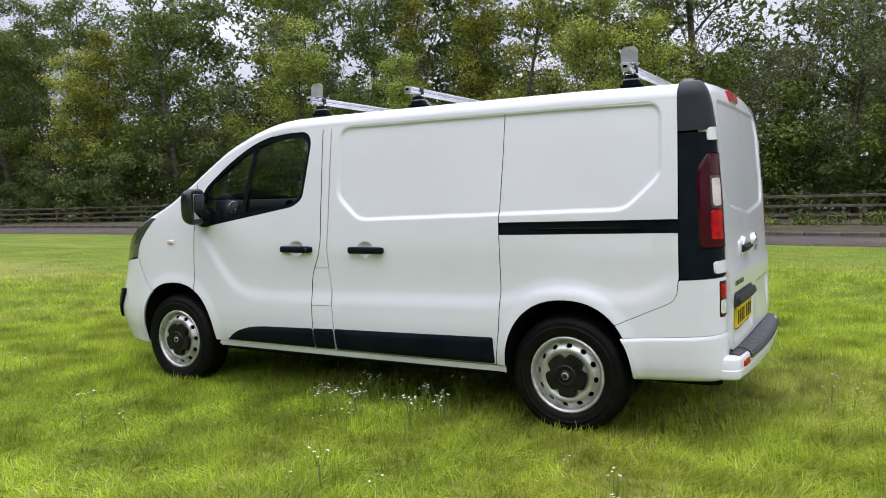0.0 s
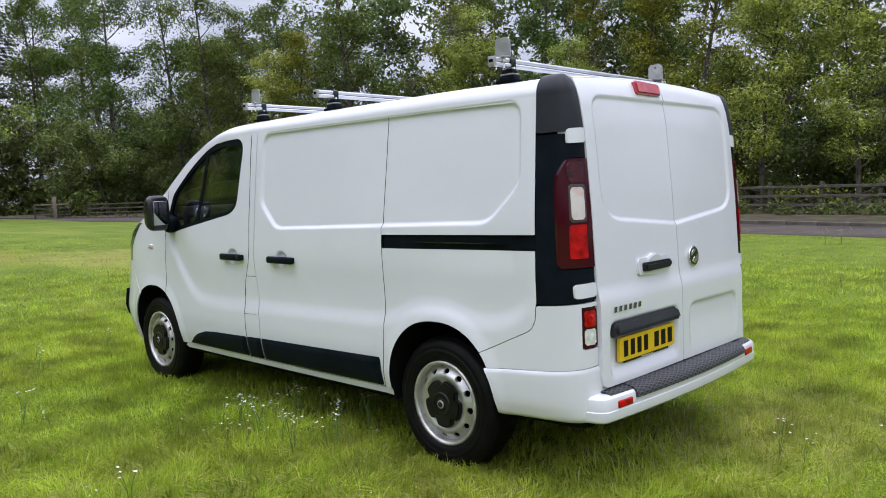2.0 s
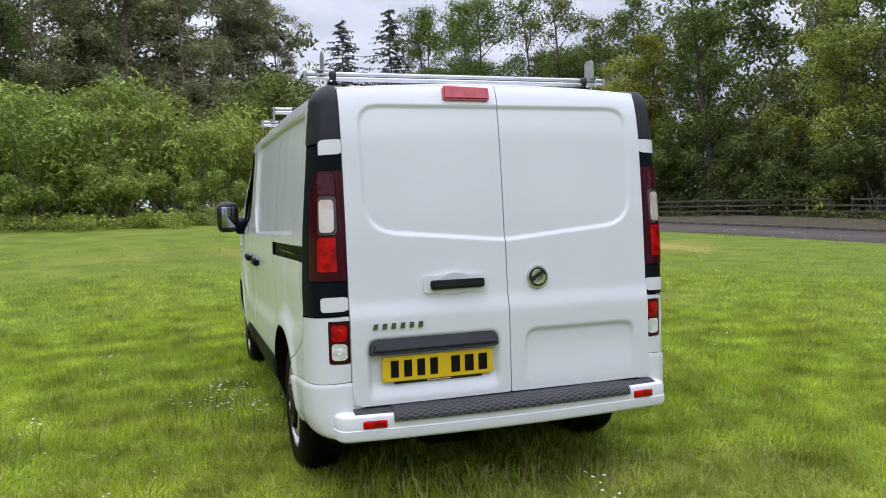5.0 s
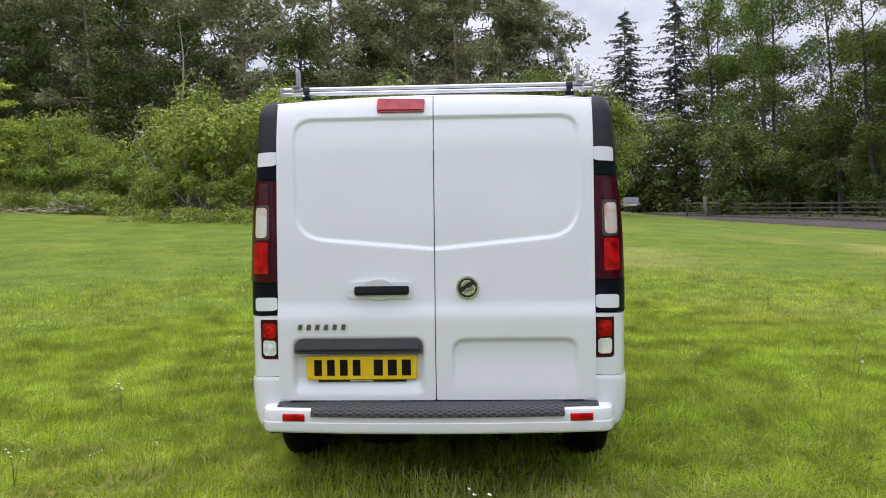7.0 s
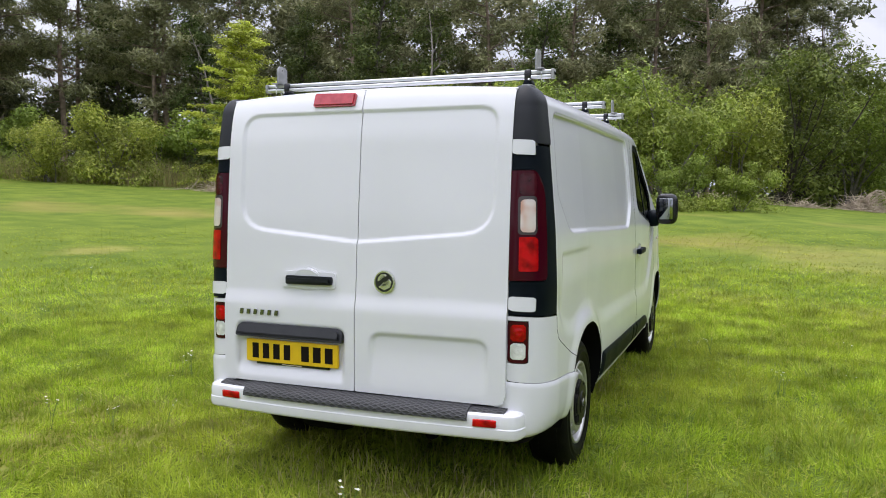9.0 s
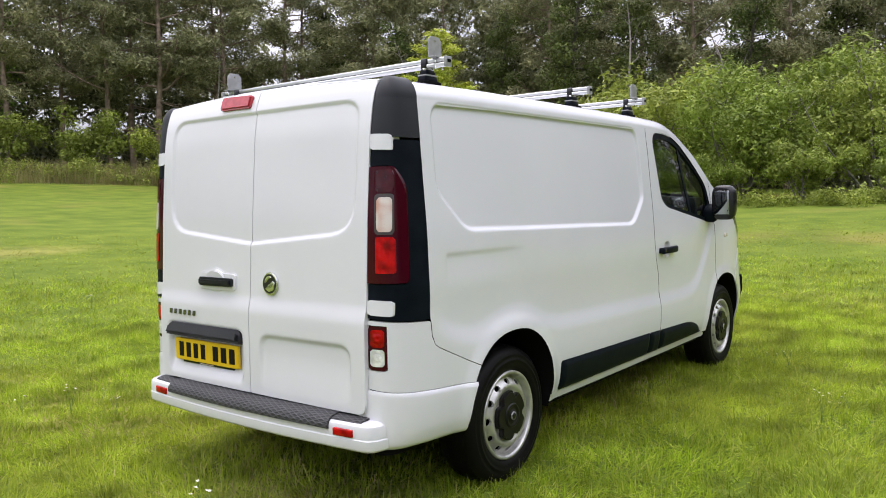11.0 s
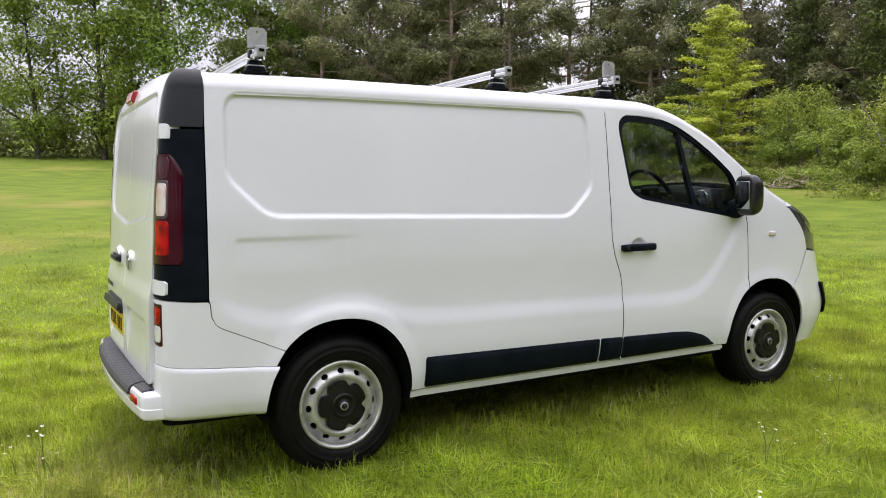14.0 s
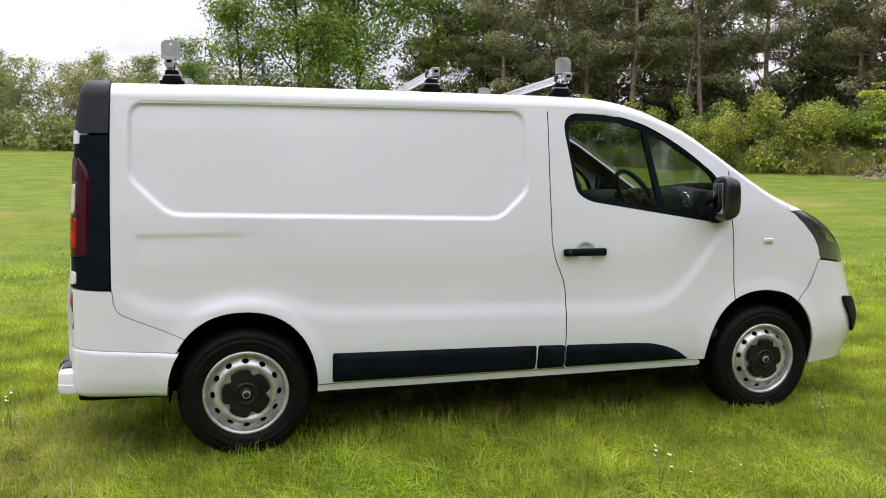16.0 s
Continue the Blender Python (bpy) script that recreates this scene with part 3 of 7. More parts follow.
def plate(name, outline, thick, mat, parent, label="", m=None, bevel=0.004):
    """A flat piece of the given outline (in x, y), thick along z, its edges eased."""
    b = bmesh.new()
    f = b.faces.new([b.verts.new((x, y, 0)) for x, y in outline])
    r = bmesh.ops.extrude_face_region(b, geom=[f])
    bmesh.ops.translate(b, vec=(0, 0, thick), verts=[e for e in r["geom"] if isinstance(e, bmesh.types.BMVert)])
    bmesh.ops.recalc_face_normals(b, faces=b.faces)
    if bevel:
        top = [e for e in b.edges if all(abs(v.co.z - thick) < 1e-6 for v in e.verts)]
        bmesh.ops.bevel(b, geom=top, offset=bevel, segments=2, affect="EDGES")
    me = bpy.data.meshes.new(name)
    b.to_mesh(me)
    b.free()
    me.materials.append(mat)
    ob = part(name, me, parent, label)
    if m is not None:
        ob.matrix_basis = m
    return ob


# ---- the van: body panels ----
van = tagged(new("van"), "white panel van with black trim and roof bars, parked on grass", "van")
no_rear, no_front = (lambda P: -arch_f(P, *REAR_ARCH)), (lambda P: -arch_f(P, *FRONT_ARCH))
def below_roof(P):
    r = np.interp(P[:, 0], [-3.9, -3.3, -2.6, -1.9, 0.9], [0.10, 0.06, 0.055, 0.075, 0.085])
    return P[:, 1] - (ROOF_E(P[:, 0]) - r)


TOPZ = 1.95
DOOR_CUT = [(-1.628, TOPZ), (-1.632, 1.35), (-1.640, 1.06), (-1.66, 0.97), (-1.712, 0.85), (-1.728, 0.77), (-1.729, 0.33)]
WINDOW = fillet([(-1.708, 1.780), (-2.03, 1.776), (-2.25, 1.722), (-2.48, 1.602), (-2.70, 1.432), (-2.775, 1.27), (-2.70, 1.155), (-2.62, 1.165), (-1.87, 1.285), (-1.79, 1.335)], [0.12, 0.2, 0.2, 0.2, 0.05, 0.02, 0.02, 0.1, 0.14, 0.14])
TRIM_Z = smooth_curve([(-0.35, 0.512), (-0.42, 0.511), (-1.55, 0.49), (-1.72, 0.484), (-2.15, 0.472), (-2.28, 0.462), (-2.4, 0.43), (-2.47, 0.395), (-2.53, 0.345)], 0.02)
RAIL = [(-0.362, 1.100), (0.70, 1.112), (0.70, 1.184), (-0.362, 1.172)]
SILL_Z = 0.343
TAIL_CUT = [(0.634, 1.95), (0.634, 1.6), (0.636, 0.872)]


def dish_ring(x0, x1, z):
    cx = (x0 + x1) / 2
    return [(cx - 0.012 + 0.066 * math.cos(a), z + 0.003 + 0.056 * math.sin(a)) for a in np.linspace(0, 2 * math.pi, 28, endpoint=False)]


def handle(s, x0, x1, z, parent):
    """Black grab handle over a scooped dish."""
    y = float(flank(np.array([(x0 + x1) / 2]), np.array([z]), s, 0)[0, 1])
    cx, w = (x0 + x1) / 2, x1 - x0
    h = bump_box("handle", (w, 0.026, 0.043), (cx, y + s * 0.022, z), BLACK, parent, "black plastic handle", 0.012)
    for dx in (-w * 0.42, w * 0.42):
        bump_box("handle_foot", (0.036, 0.03, 0.036), (cx + dx, y + s * 0.008, z), BLACK, parent, bevel=0.008)
    # the scooped dish behind it
    ring = dish_ring(x0, x1, z)
    P, F = lattice(cx - 0.1, cx + 0.07, z - 0.07, z + 0.07, 0.007)
    P, F = clip(P, F, inside(ring, -0.002))
    def dish(u, zz):
        d = np.hypot((u - cx + 0.012) / 0.066, (zz - z - 0.003) / 0.056)
        return flank(u, zz, s, -0.018 * sstep(1.0, 0.45, d))
    pressed("handle_dish", P, F, dish, lambda c: 0 * c, PAINT, parent, flip=s > 0)
    if s < 0 and x0 < -1.6 or s > 0:
        bump_box("lock", (0.02, 0.008, 0.02), (x1 - 0.03, y + s * 0.034, z), GLOSSB, parent, bevel=0.006)
    return h


def trim_strip(name, s, x0, x1, parent):
    """Black rubbing panel on the lower flank, between two upright cuts."""
    xs = np.linspace(x0, x1, max(6, int((x1 - x0) / 0.03)))
    out = [(x, SILL_Z + 0.006) for x in xs] + [(x, max(float(TRIM_Z(x)), SILL_Z + 0.012)) for x in xs[::-1]]
    P, F = lattice(x0 - 0.01, x1 + 0.01, SILL_Z, 0.53, 0.02, 0.012)
    P, F = clip(P, F, inside(out, 0.002))
    def skin(u, z):
        e = np.minimum(np.minimum(TRIM_Z(u) - z, z - SILL_Z), np.minimum(u - x0, x1 - u) * 1.0)
        return flank(u, z, s, 0.004 + 0.012 * sstep(0.0, 0.03, e))
    return pressed(name, P, F, skin, lambda c: np.stack([0 * c[:, 0], -s * 0.02 + 0 * c[:, 0], 0 * c[:, 0]], 1), BLACK, parent, "matt black rubbing panel", flip=s > 0)


def dome(name, s, cu, cz, r, h, mat, parent):
    """A small round bulge of lens over its bulb, with a dimple in the middle."""
    P, F = lattice(cu - r, cu + r, cz - r, cz + r, r / 7)
    P, F = clip(P, F, lambda Q: np.hypot(Q[:, 0] - cu, Q[:, 1] - cz) - r)
    def skin(u, z):
        d = np.hypot(u - cu, z - cz) / r
        return flank(u, z, s, 0.0025 + h * (1 - d ** 2) - 0.6 * h * sstep(0.5, 0.15, d))
    return pressed(name, P, F, skin, lambda c: 0 * c, mat, parent, flip=s > 0)


def flank_set(s):
    hole_w = outside(WINDOW, 0.0)
    # the front door's outline keeps below the roof and behind the hinge line
    fd = side_sheet("front_door", s, DOOR_CUT + [(-2.822, 0.33), (-2.815, 0.7), (-2.798, 1.14), (-2.79, 1.30), (-2.79, TOPZ)], PAINT, van, "white front door with black-edged window",
                    holes=[no_front, below_roof, hole_w, lambda P: SILL_Z - P[:, 1], outside(dish_ring(-1.96, -1.705, 1.004), 0.0)], step=0.014, gap=0.0035, rim_mat=DARK)
    handle(s, -1.96, -1.705, 1.004, fd)
    trim_strip("rubbing_panel", s, -2.53, -1.732, fd)
    # black window surround, glass and divider
    inner = [(x * 0.955 - 0.0995, z * 0.955 + 0.067) for x, z in WINDOW]
    cx, cz = -2.2, 1.49
    inner = [(cx + (x - cx) * 0.943, cz + (z - cz) * (0.87 if z > cz else 0.895)) for x, z in WINDOW]
    side_sheet("window_seal", s, WINDOW, BLACK, fd, "black rubber window surround", holes=[outside(inner, 0.0)], off=-0.008, step=0.015, gap=-0.001, press=False)
    side_sheet("window_pane", s, inner, GLASS, fd, "tinted glass", off=-0.016, depth=0.004, step=0.05, gap=-0.006, press=False).visible_shadow = False
    side_sheet("window_divider", s, [(-2.215, 1.74), (-2.245, 1.73), (-2.36, 1.20), (-2.322, 1.205)], BLACK, fd, off=-0.012, step=0.015, gap=0.0, press=False)
    lining = [(-1.64, 1.85), (-1.64, 0.40), (-2.79, 0.40), (-2.79, 1.25), (-2.3, 1.85)]
    side_sheet("door_lining", s, lining, TRIMG, fd, "dark grey inner door lining", holes=[below_roof, outside(inner, 0.0), no_front], off=-0.05, depth=0.004, step=0.03, press=False)
    # mirror on its black foot
    mirror(s, fd)
    # front wing
    wing = side_sheet("front_wing", s, [(-2.822, 0.30), (-2.815, 0.7), (-2.798, 1.14), (-2.79, 1.30), (-2.79, TOPZ), (-3.985, TOPZ), (-3.985, 0.905), (-3.445, 0.92), (-3.388, 0.82), (-3.343, 0.74), (-3.25, 0.66), (-3.20, 0.30)], PAINT, van, "white front wing",
                      holes=[no_front, below_roof, outside(LAMP_F, 0.002)], step=0.02, rim_mat=DARK)
    yk = float(flank(np.array([-3.045]), np.array([1.042]), s)[0, 1])
    bump_box("side_repeater", (0.062, 0.016, 0.03), (-3.045, yk + s * 0.004, 1.042), LENSC, wing, "small clear side indicator", 0.007)
    bumper = side_sheet("front_bumper", s, [(-3.985, 0.90), (-3.72, 0.884), (-3.449, 0.917), (-3.394, 0.82), (-3.349, 0.74), (-3.256, 0.66), (-3.20, 0.26), (-3.985, 0.26)], PAINT, van, "white front bumper",
                        holes=[no_front, below_roof], step=0.02, off=0.004)
    side_sheet("bumper_grille", s, fillet([(-3.655, 0.675), (-3.80, 0.655), (-3.90, 0.53), (-3.88, 0.42), (-3.775, 0.425), (-3.70, 0.55)], 0.03), BLACK, bumper, "black air intake", off=0.03, depth=0.05, step=0.02, gap=0)
    lamp = side_sheet("headlight", s, LAMP_F, LENSD, van, "swept-back clear headlight with dark inner housing", holes=[below_roof], off=0.0, depth=0.06, step=0.02)
    side_sheet("reflector", s, fillet([(-3.30, 1.195), (-3.56, 1.075), (-3.66, 1.01), (-3.54, 1.03), (-3.43, 1.10)], 0.01), CHROME, lamp, off=0.003, depth=0.01, step=0.012, gap=0)
    # flank behind the door
    if s > 0:
        main = DOOR_CUT[:-1] + [(-1.729, SILL_Z), (0.30, SILL_Z), (0.30, 0.618), (0.585, 0.746), (0.612, 0.765), (0.627, 0.80), (0.632, 0.87)] + TAIL_CUT[::-1]
        body = side_sheet("side_panel", s, main, PAINT, van, "white pressed steel side panel", holes=[no_rear, below_roof], step=0.009, gap=0.0018, rim_mat=DARK)
        trim_strip("rubbing_panel", s, -1.726, -1.562, body)
        trim_strip("rubbing_panel", s, -1.556, -0.42, body)
    else:
        B = [(-1.556, TOPZ), (-1.575, 1.2), (-1.59, 1.01), (-1.585, 0.88), (-1.565, 0.72), (-1.556, 0.33)]
        pillar = DOOR_CUT[:-1] + [(-1.729, SILL_Z), (-1.556, SILL_Z)] + B[::-1][1:]
        flap = [(-1.712, 0.883), (-1.578, 0.885), (-1.565, 0.64), (-1.738, 0.636)]
        pl = side_sheet("door_pillar", s, pillar, PAINT, van, "white pillar with fuel flap", holes=[below_roof, outside(flap, 0.0015)], step=0.018)
        side_sheet("fuel_flap", s, flap, PAINT, pl, holes=[inside(pillar, 0.002)], step=0.018, gap=0.0015)
        trim_strip("rubbing_panel", s, -1.726, -1.562, pl)
        slide = B[:-1] + [(-1.556, SILL_Z), (-0.405, SILL_Z), (-0.375, 0.55), (-0.36, 0.78), (-0.36, 1.0), (-0.365, 1.2), (-0.345, 1.6), (-0.338, TOPZ)]
        sd = side_sheet("sliding_door", s, slide, PAINT, van, "white sliding side door", holes=[below_roof, outside(dish_ring(-1.405, -1.145, 1.004), 0.0)], step=0.009, gap=0.003, rim_mat=DARK)
        handle(s, -1.405, -1.145, 1.004, sd)
        trim_strip("rubbing_panel", s, -1.553, -0.412, sd)
        quarter = [(-0.405, SILL_Z), (-0.375, 0.55), (-0.36, 0.78), (-0.36, 1.0), (-0.365, 1.2), (-0.345, 1.6), (-0.338, TOPZ)] + TAIL_CUT + [(0.632, 0.87), (0.627, 0.80), (0.612, 0.765), (0.585, 0.746), (0.30, 0.618), (0.30, SILL_Z)]
        body = side_sheet("side_panel", s, quarter, PAINT, van, "white rear side panel with black door rail", holes=[no_rear, below_roof, outside(RAIL, 0.0)], step=0.009, gap=0.0018, rim_mat=DARK)
        rail = side_sheet("door_rail", s, RAIL, BLACK, body, "black sliding door rail", off=-0.014, depth=0.02, step=0.02, gap=0.0)
        side_sheet("rail_lip", s, [(-0.355, 1.128), (0.64, 1.14), (0.64, 1.148), (-0.355, 1.136)], GLOSSB, rail, off=-0.004, depth=0.012, step=0.02, gap=0)
    # sill below the panels
    side_sheet("sill", s, [(-2.62, 0.30), (-0.33, 0.30), (-0.33, 0.341), (-2.62, 0.341)], PAINT, van, "white sill edge", off=-0.008, depth=0.08, step=0.03, holes=[no_front, no_rear])
    # tail corner: white lower panel, black corner, lamps, hinges
    low = [(0.30, 0.6175), (0.585, 0.7455), (0.612, 0.7645), (0.627, 0.80), (0.632, 0.868), (0.928, 0.885), (0.928, 0.598), (0.33, 0.552), (0.30, 0.55)]
    corner = side_sheet("rear_quarter", s, low, PAINT, van, "white lower rear corner panel", holes=[no_rear, outside(FOG, 0.001)], step=0.016, gap=0.0012)
    fog = side_sheet("fog_lamp", s, FOG, REDD, corner, "small red and clear lower rear lamp", off=-0.002, depth=0.03, step=0.012)
    fu0, fu1 = FOG[0][0] + 0.014, FOG[1][0] - 0.012
    side_sheet("red_lens", s, fillet([(fu0, 0.847), (fu1, 0.847), (fu1, 0.775), (fu0, 0.775)], 0.008), REDB, fog, off=0.002, depth=0.006, step=0.01, gap=0)
    side_sheet("clear_lens", s, fillet([(fu0, 0.766), (fu1, 0.766), (fu1, 0.695), (fu0, 0.695)], 0.008), LENSW, fog, off=0.002, depth=0.006, step=0.01, gap=0)
    fum = (fu0 + fu1) / 2
    dome("red_bulb_dome", s, fum, 0.811, 0.023, 0.007, REDB, fog)
    dome("clear_bulb_dome", s, fum, 0.731, 0.019, 0.004, LENSW, fog)
    black_lo = [(0.638, 0.873), (0.928, 0.89), (0.928, 1.625), (0.636, 1.622)]
    hinge1 = [(0.812, 0.900), (0.928, 0.905), (0.928, 0.972), (0.812, 0.967)]
    hinge2 = [(0.806, 1.576), (0.928, 1.580), (0.928, 1.650), (0.806, 1.645)]
    side_sheet("corner_trim", s, black_lo, BLACK, van, "matt black rear corner trim", holes=[outside(TAIL, 0.0015)], off=0.003, step=0.016)
    black_hi = [(0.636, 1.627), (0.928, 1.63), (0.928, 1.905), (0.634, 1.905)]
    side_sheet("corner_cap", s, black_hi, SATIN, van, "black upper rear corner cap", holes=[lambda P: P[:, 1] - 1.795], off=0.008, step=0.016)
    # the cap's crown, curling over onto the roof
    P, F = lattice(0.637, 0.928, 0.0, 1.0, 0.016, 0.1)
    def cap_top(u, v):
        lo = flank(u, 1.795 + 0 * u, s, 0.008)
        a = np.clip(v, 0, 1) * math.pi / 2
        t = np.clip((u - 0.62) / 0.31, 0, 1) ** 1.5
        inw = 0.085 * (1 - np.cos(a))
        lean = REAR_X(1.795 + 0.05 * np.sin(a)) - REAR_X(1.795)
        return np.stack([lo[:, 0] + t * (lean - inw * 0.8), lo[:, 1] - s * (1 - 0.8 * t) * inw, lo[:, 2] + (0.096 - 0.004 * t) * np.sin(a)], -1)
    pressed("cap_crown", P, F, cap_top, lambda c: np.stack([0 * c[:, 0], 0 * c[:, 0], -0.03 + 0 * c[:, 0]], 1), SATIN, van, flip=s > 0)
    for h in (hinge1, hinge2):
        side_sheet("hinge", s, fillet(h, 0.008), PAINT, van, "white hinge block", off=0.014, depth=0.05, step=0.014)
    tail = side_sheet("tail_lamp", s, TAIL, REDD, van, "tall dark red tail lamp with clear middle", off=0.012, depth=0.03, step=0.014)
    side_sheet("upper_lens", s, fillet([(0.806, 1.500), (0.892, 1.500), (0.892, 1.408), (0.812, 1.408), (0.796, 1.455)], 0.012), REDU, tail, "faceted maroon upper lens", off=0.0155, depth=0.006, step=0.012, gap=0)
    side_sheet("lens_surround", s, fillet([(0.803, 1.402), (0.897, 1.402), (0.897, 1.236), (0.806, 1.236)], 0.014), SMOKE, tail, "smoked grey surround", off=0.0145, depth=0.006, step=0.012, gap=0)
    side_sheet("clear_lens", s, fillet([(0.814, 1.388), (0.887, 1.388), (0.887, 1.247), (0.818, 1.247)], 0.016), LENSC, tail, "clear indicator lens", off=0.0185, depth=0.008, step=0.012, gap=0)
    side_sheet("red_lens", s, fillet([(0.804, 1.226), (0.892, 1.226), (0.892, 1.078), (0.804, 1.078)], [0.02, 0.004, 0.004, 0.008]), REDB, tail, "bright red brake lens", off=0.0175, depth=0.008, step=0.012, gap=0)
    side_sheet("lens_rim", s, [(0.746, 1.072), (0.892, 1.072), (0.892, 1.067), (0.746, 1.067)], LENSW, tail, off=0.0155, depth=0.004, step=0.008, gap=0)
    side_sheet("lens_edge", s, [(0.742, 1.040), (0.925, 1.040), (0.925, 1.035), (0.742, 1.035)], REDU, tail, off=0.0150, depth=0.006, step=0.008, gap=0)
    # dark backing behind the joints, from the cab wall to the tail
    P, F = lattice(-1.60, 0.92, 0.32, 1.90, 0.04)
    P, F = clip(P, F, below_roof)
    P, F = clip(P, F, no_rear)
    pressed("inner_skin", P, F, lambda u, z: flank(u, z, s, -0.035, False), lambda c: 0 * c, DARK, van, flip=s > 0)
    P, F = lattice(-3.96, -2.80, 0.30, 1.5, 0.04)
    P, F = clip(P, F, below_roof)
    P, F = clip(P, F, no_front)
    pressed("inner_skin", P, F, lambda u, z: flank(u, z, s, -0.04, False), lambda c: 0 * c, DARK, van, flip=s > 0)
    # wheel housings
    for (cx, a, b) in (REAR_ARCH, FRONT_ARCH):
        v, f = [], []
        for k in range(25):
            w = math.pi * (k / 24 * 1.04 - 0.02)
            cw, sw = math.cos(w), math.sin(w)
            px = cx + (a - 0.004) * math.copysign(abs(cw) ** (2 / 2.25), cw)
            pz = 0.315 + (b - 0.004) * math.copysign(abs(sw) ** (2 / 2.25), sw)
            for yy in (0.925, 0.80, 0.58):
                q = yy if yy < 0.9 else float(flank(np.array([px]), np.array([pz]), 1, -0.004)[0, 1])
                v.append((px, s * q, pz))
        for k in range(24):
            for j in (0, 1):
                i = k * 3 + j
                f.append((i, i + 1, i + 4, i + 3))
        f.append(tuple(k * 3 + 2 for k in range(25)))
        part("wheel_housing", mesh_of("wheel_housing", v, f, DARK, True), van, "black wheel housing")


def mirror(s, parent):
    """Tall black door mirror."""
    bump_box("mirror_foot", (0.16, 0.10, 0.12), (-2.705, s * 0.93, 1.222), BLACK, parent, "black mirror foot", 0.035, (0, 14, s * 8))
    b = bmesh.new()
    bmesh.ops.create_uvsphere(b, u_segments=28, v_segments=18, radius=1.0)
    for v in b.verts:
        # a rounded block, flat towards the driver, drawn in towards the front
        x, y, z = (math.copysign(abs(c) ** 0.52, c) for c in v.co)
        k = 1.0 - 0.16 * max(0.0, -x)
        v.co = (max(x * 0.070, -0.070) if x < 0 else x * 0.046, y * 0.089 * k, z * 0.127 * k)
    me = bpy.data.meshes.new("mirror_housing")
    b.to_mesh(me)
    b.free()
    me.materials.append(GLOSSB)
    me.polygons.foreach_set("use_smooth", [True] * len(me.polygons))
    ob = part("mirror_housing", me, parent, "glossy black mirror housing")
    ob.matrix_basis = pose(-2.655, s * 1.043, 1.300, 0, 0, -s * 5)
    bump_box("mirror_glass", (0.006, 0.108, 0.172), (-2.6095, s * 1.039, 1.300), MIRROR, parent, "mirror glass", 0.003, (0, 2, -s * 5))


MIRROR = make_mat("mirror_glass", (0.42, 0.44, 0.46), 0.03, metal=1.0)
LAMP_F = fillet([(-3.19, 1.32), (-3.45, 1.32), (-3.985, 1.08), (-3.985, 0.86), (-3.72, 0.888), (-3.452, 0.925), (-3.442, 0.985), (-3.395, 1.06), (-3.29, 1.158), (-3.19, 1.245)], [0, 0, 0, 0, 0.03, 0.02, 0.03, 0.05, 0.06, 0])
TAIL = fillet([(0.735, 1.425), (0.80, 1.515), (0.929, 1.515), (0.929, 1.035), (0.738, 1.035)], [0.05, 0.02, 0.004, 0.004, 0.02])
FOG = [(0.842, 0.862), (0.929, 0.864), (0.929, 0.678), (0.842, 0.676)]
for s in (1.0, -1.0):
    flank_set(s)


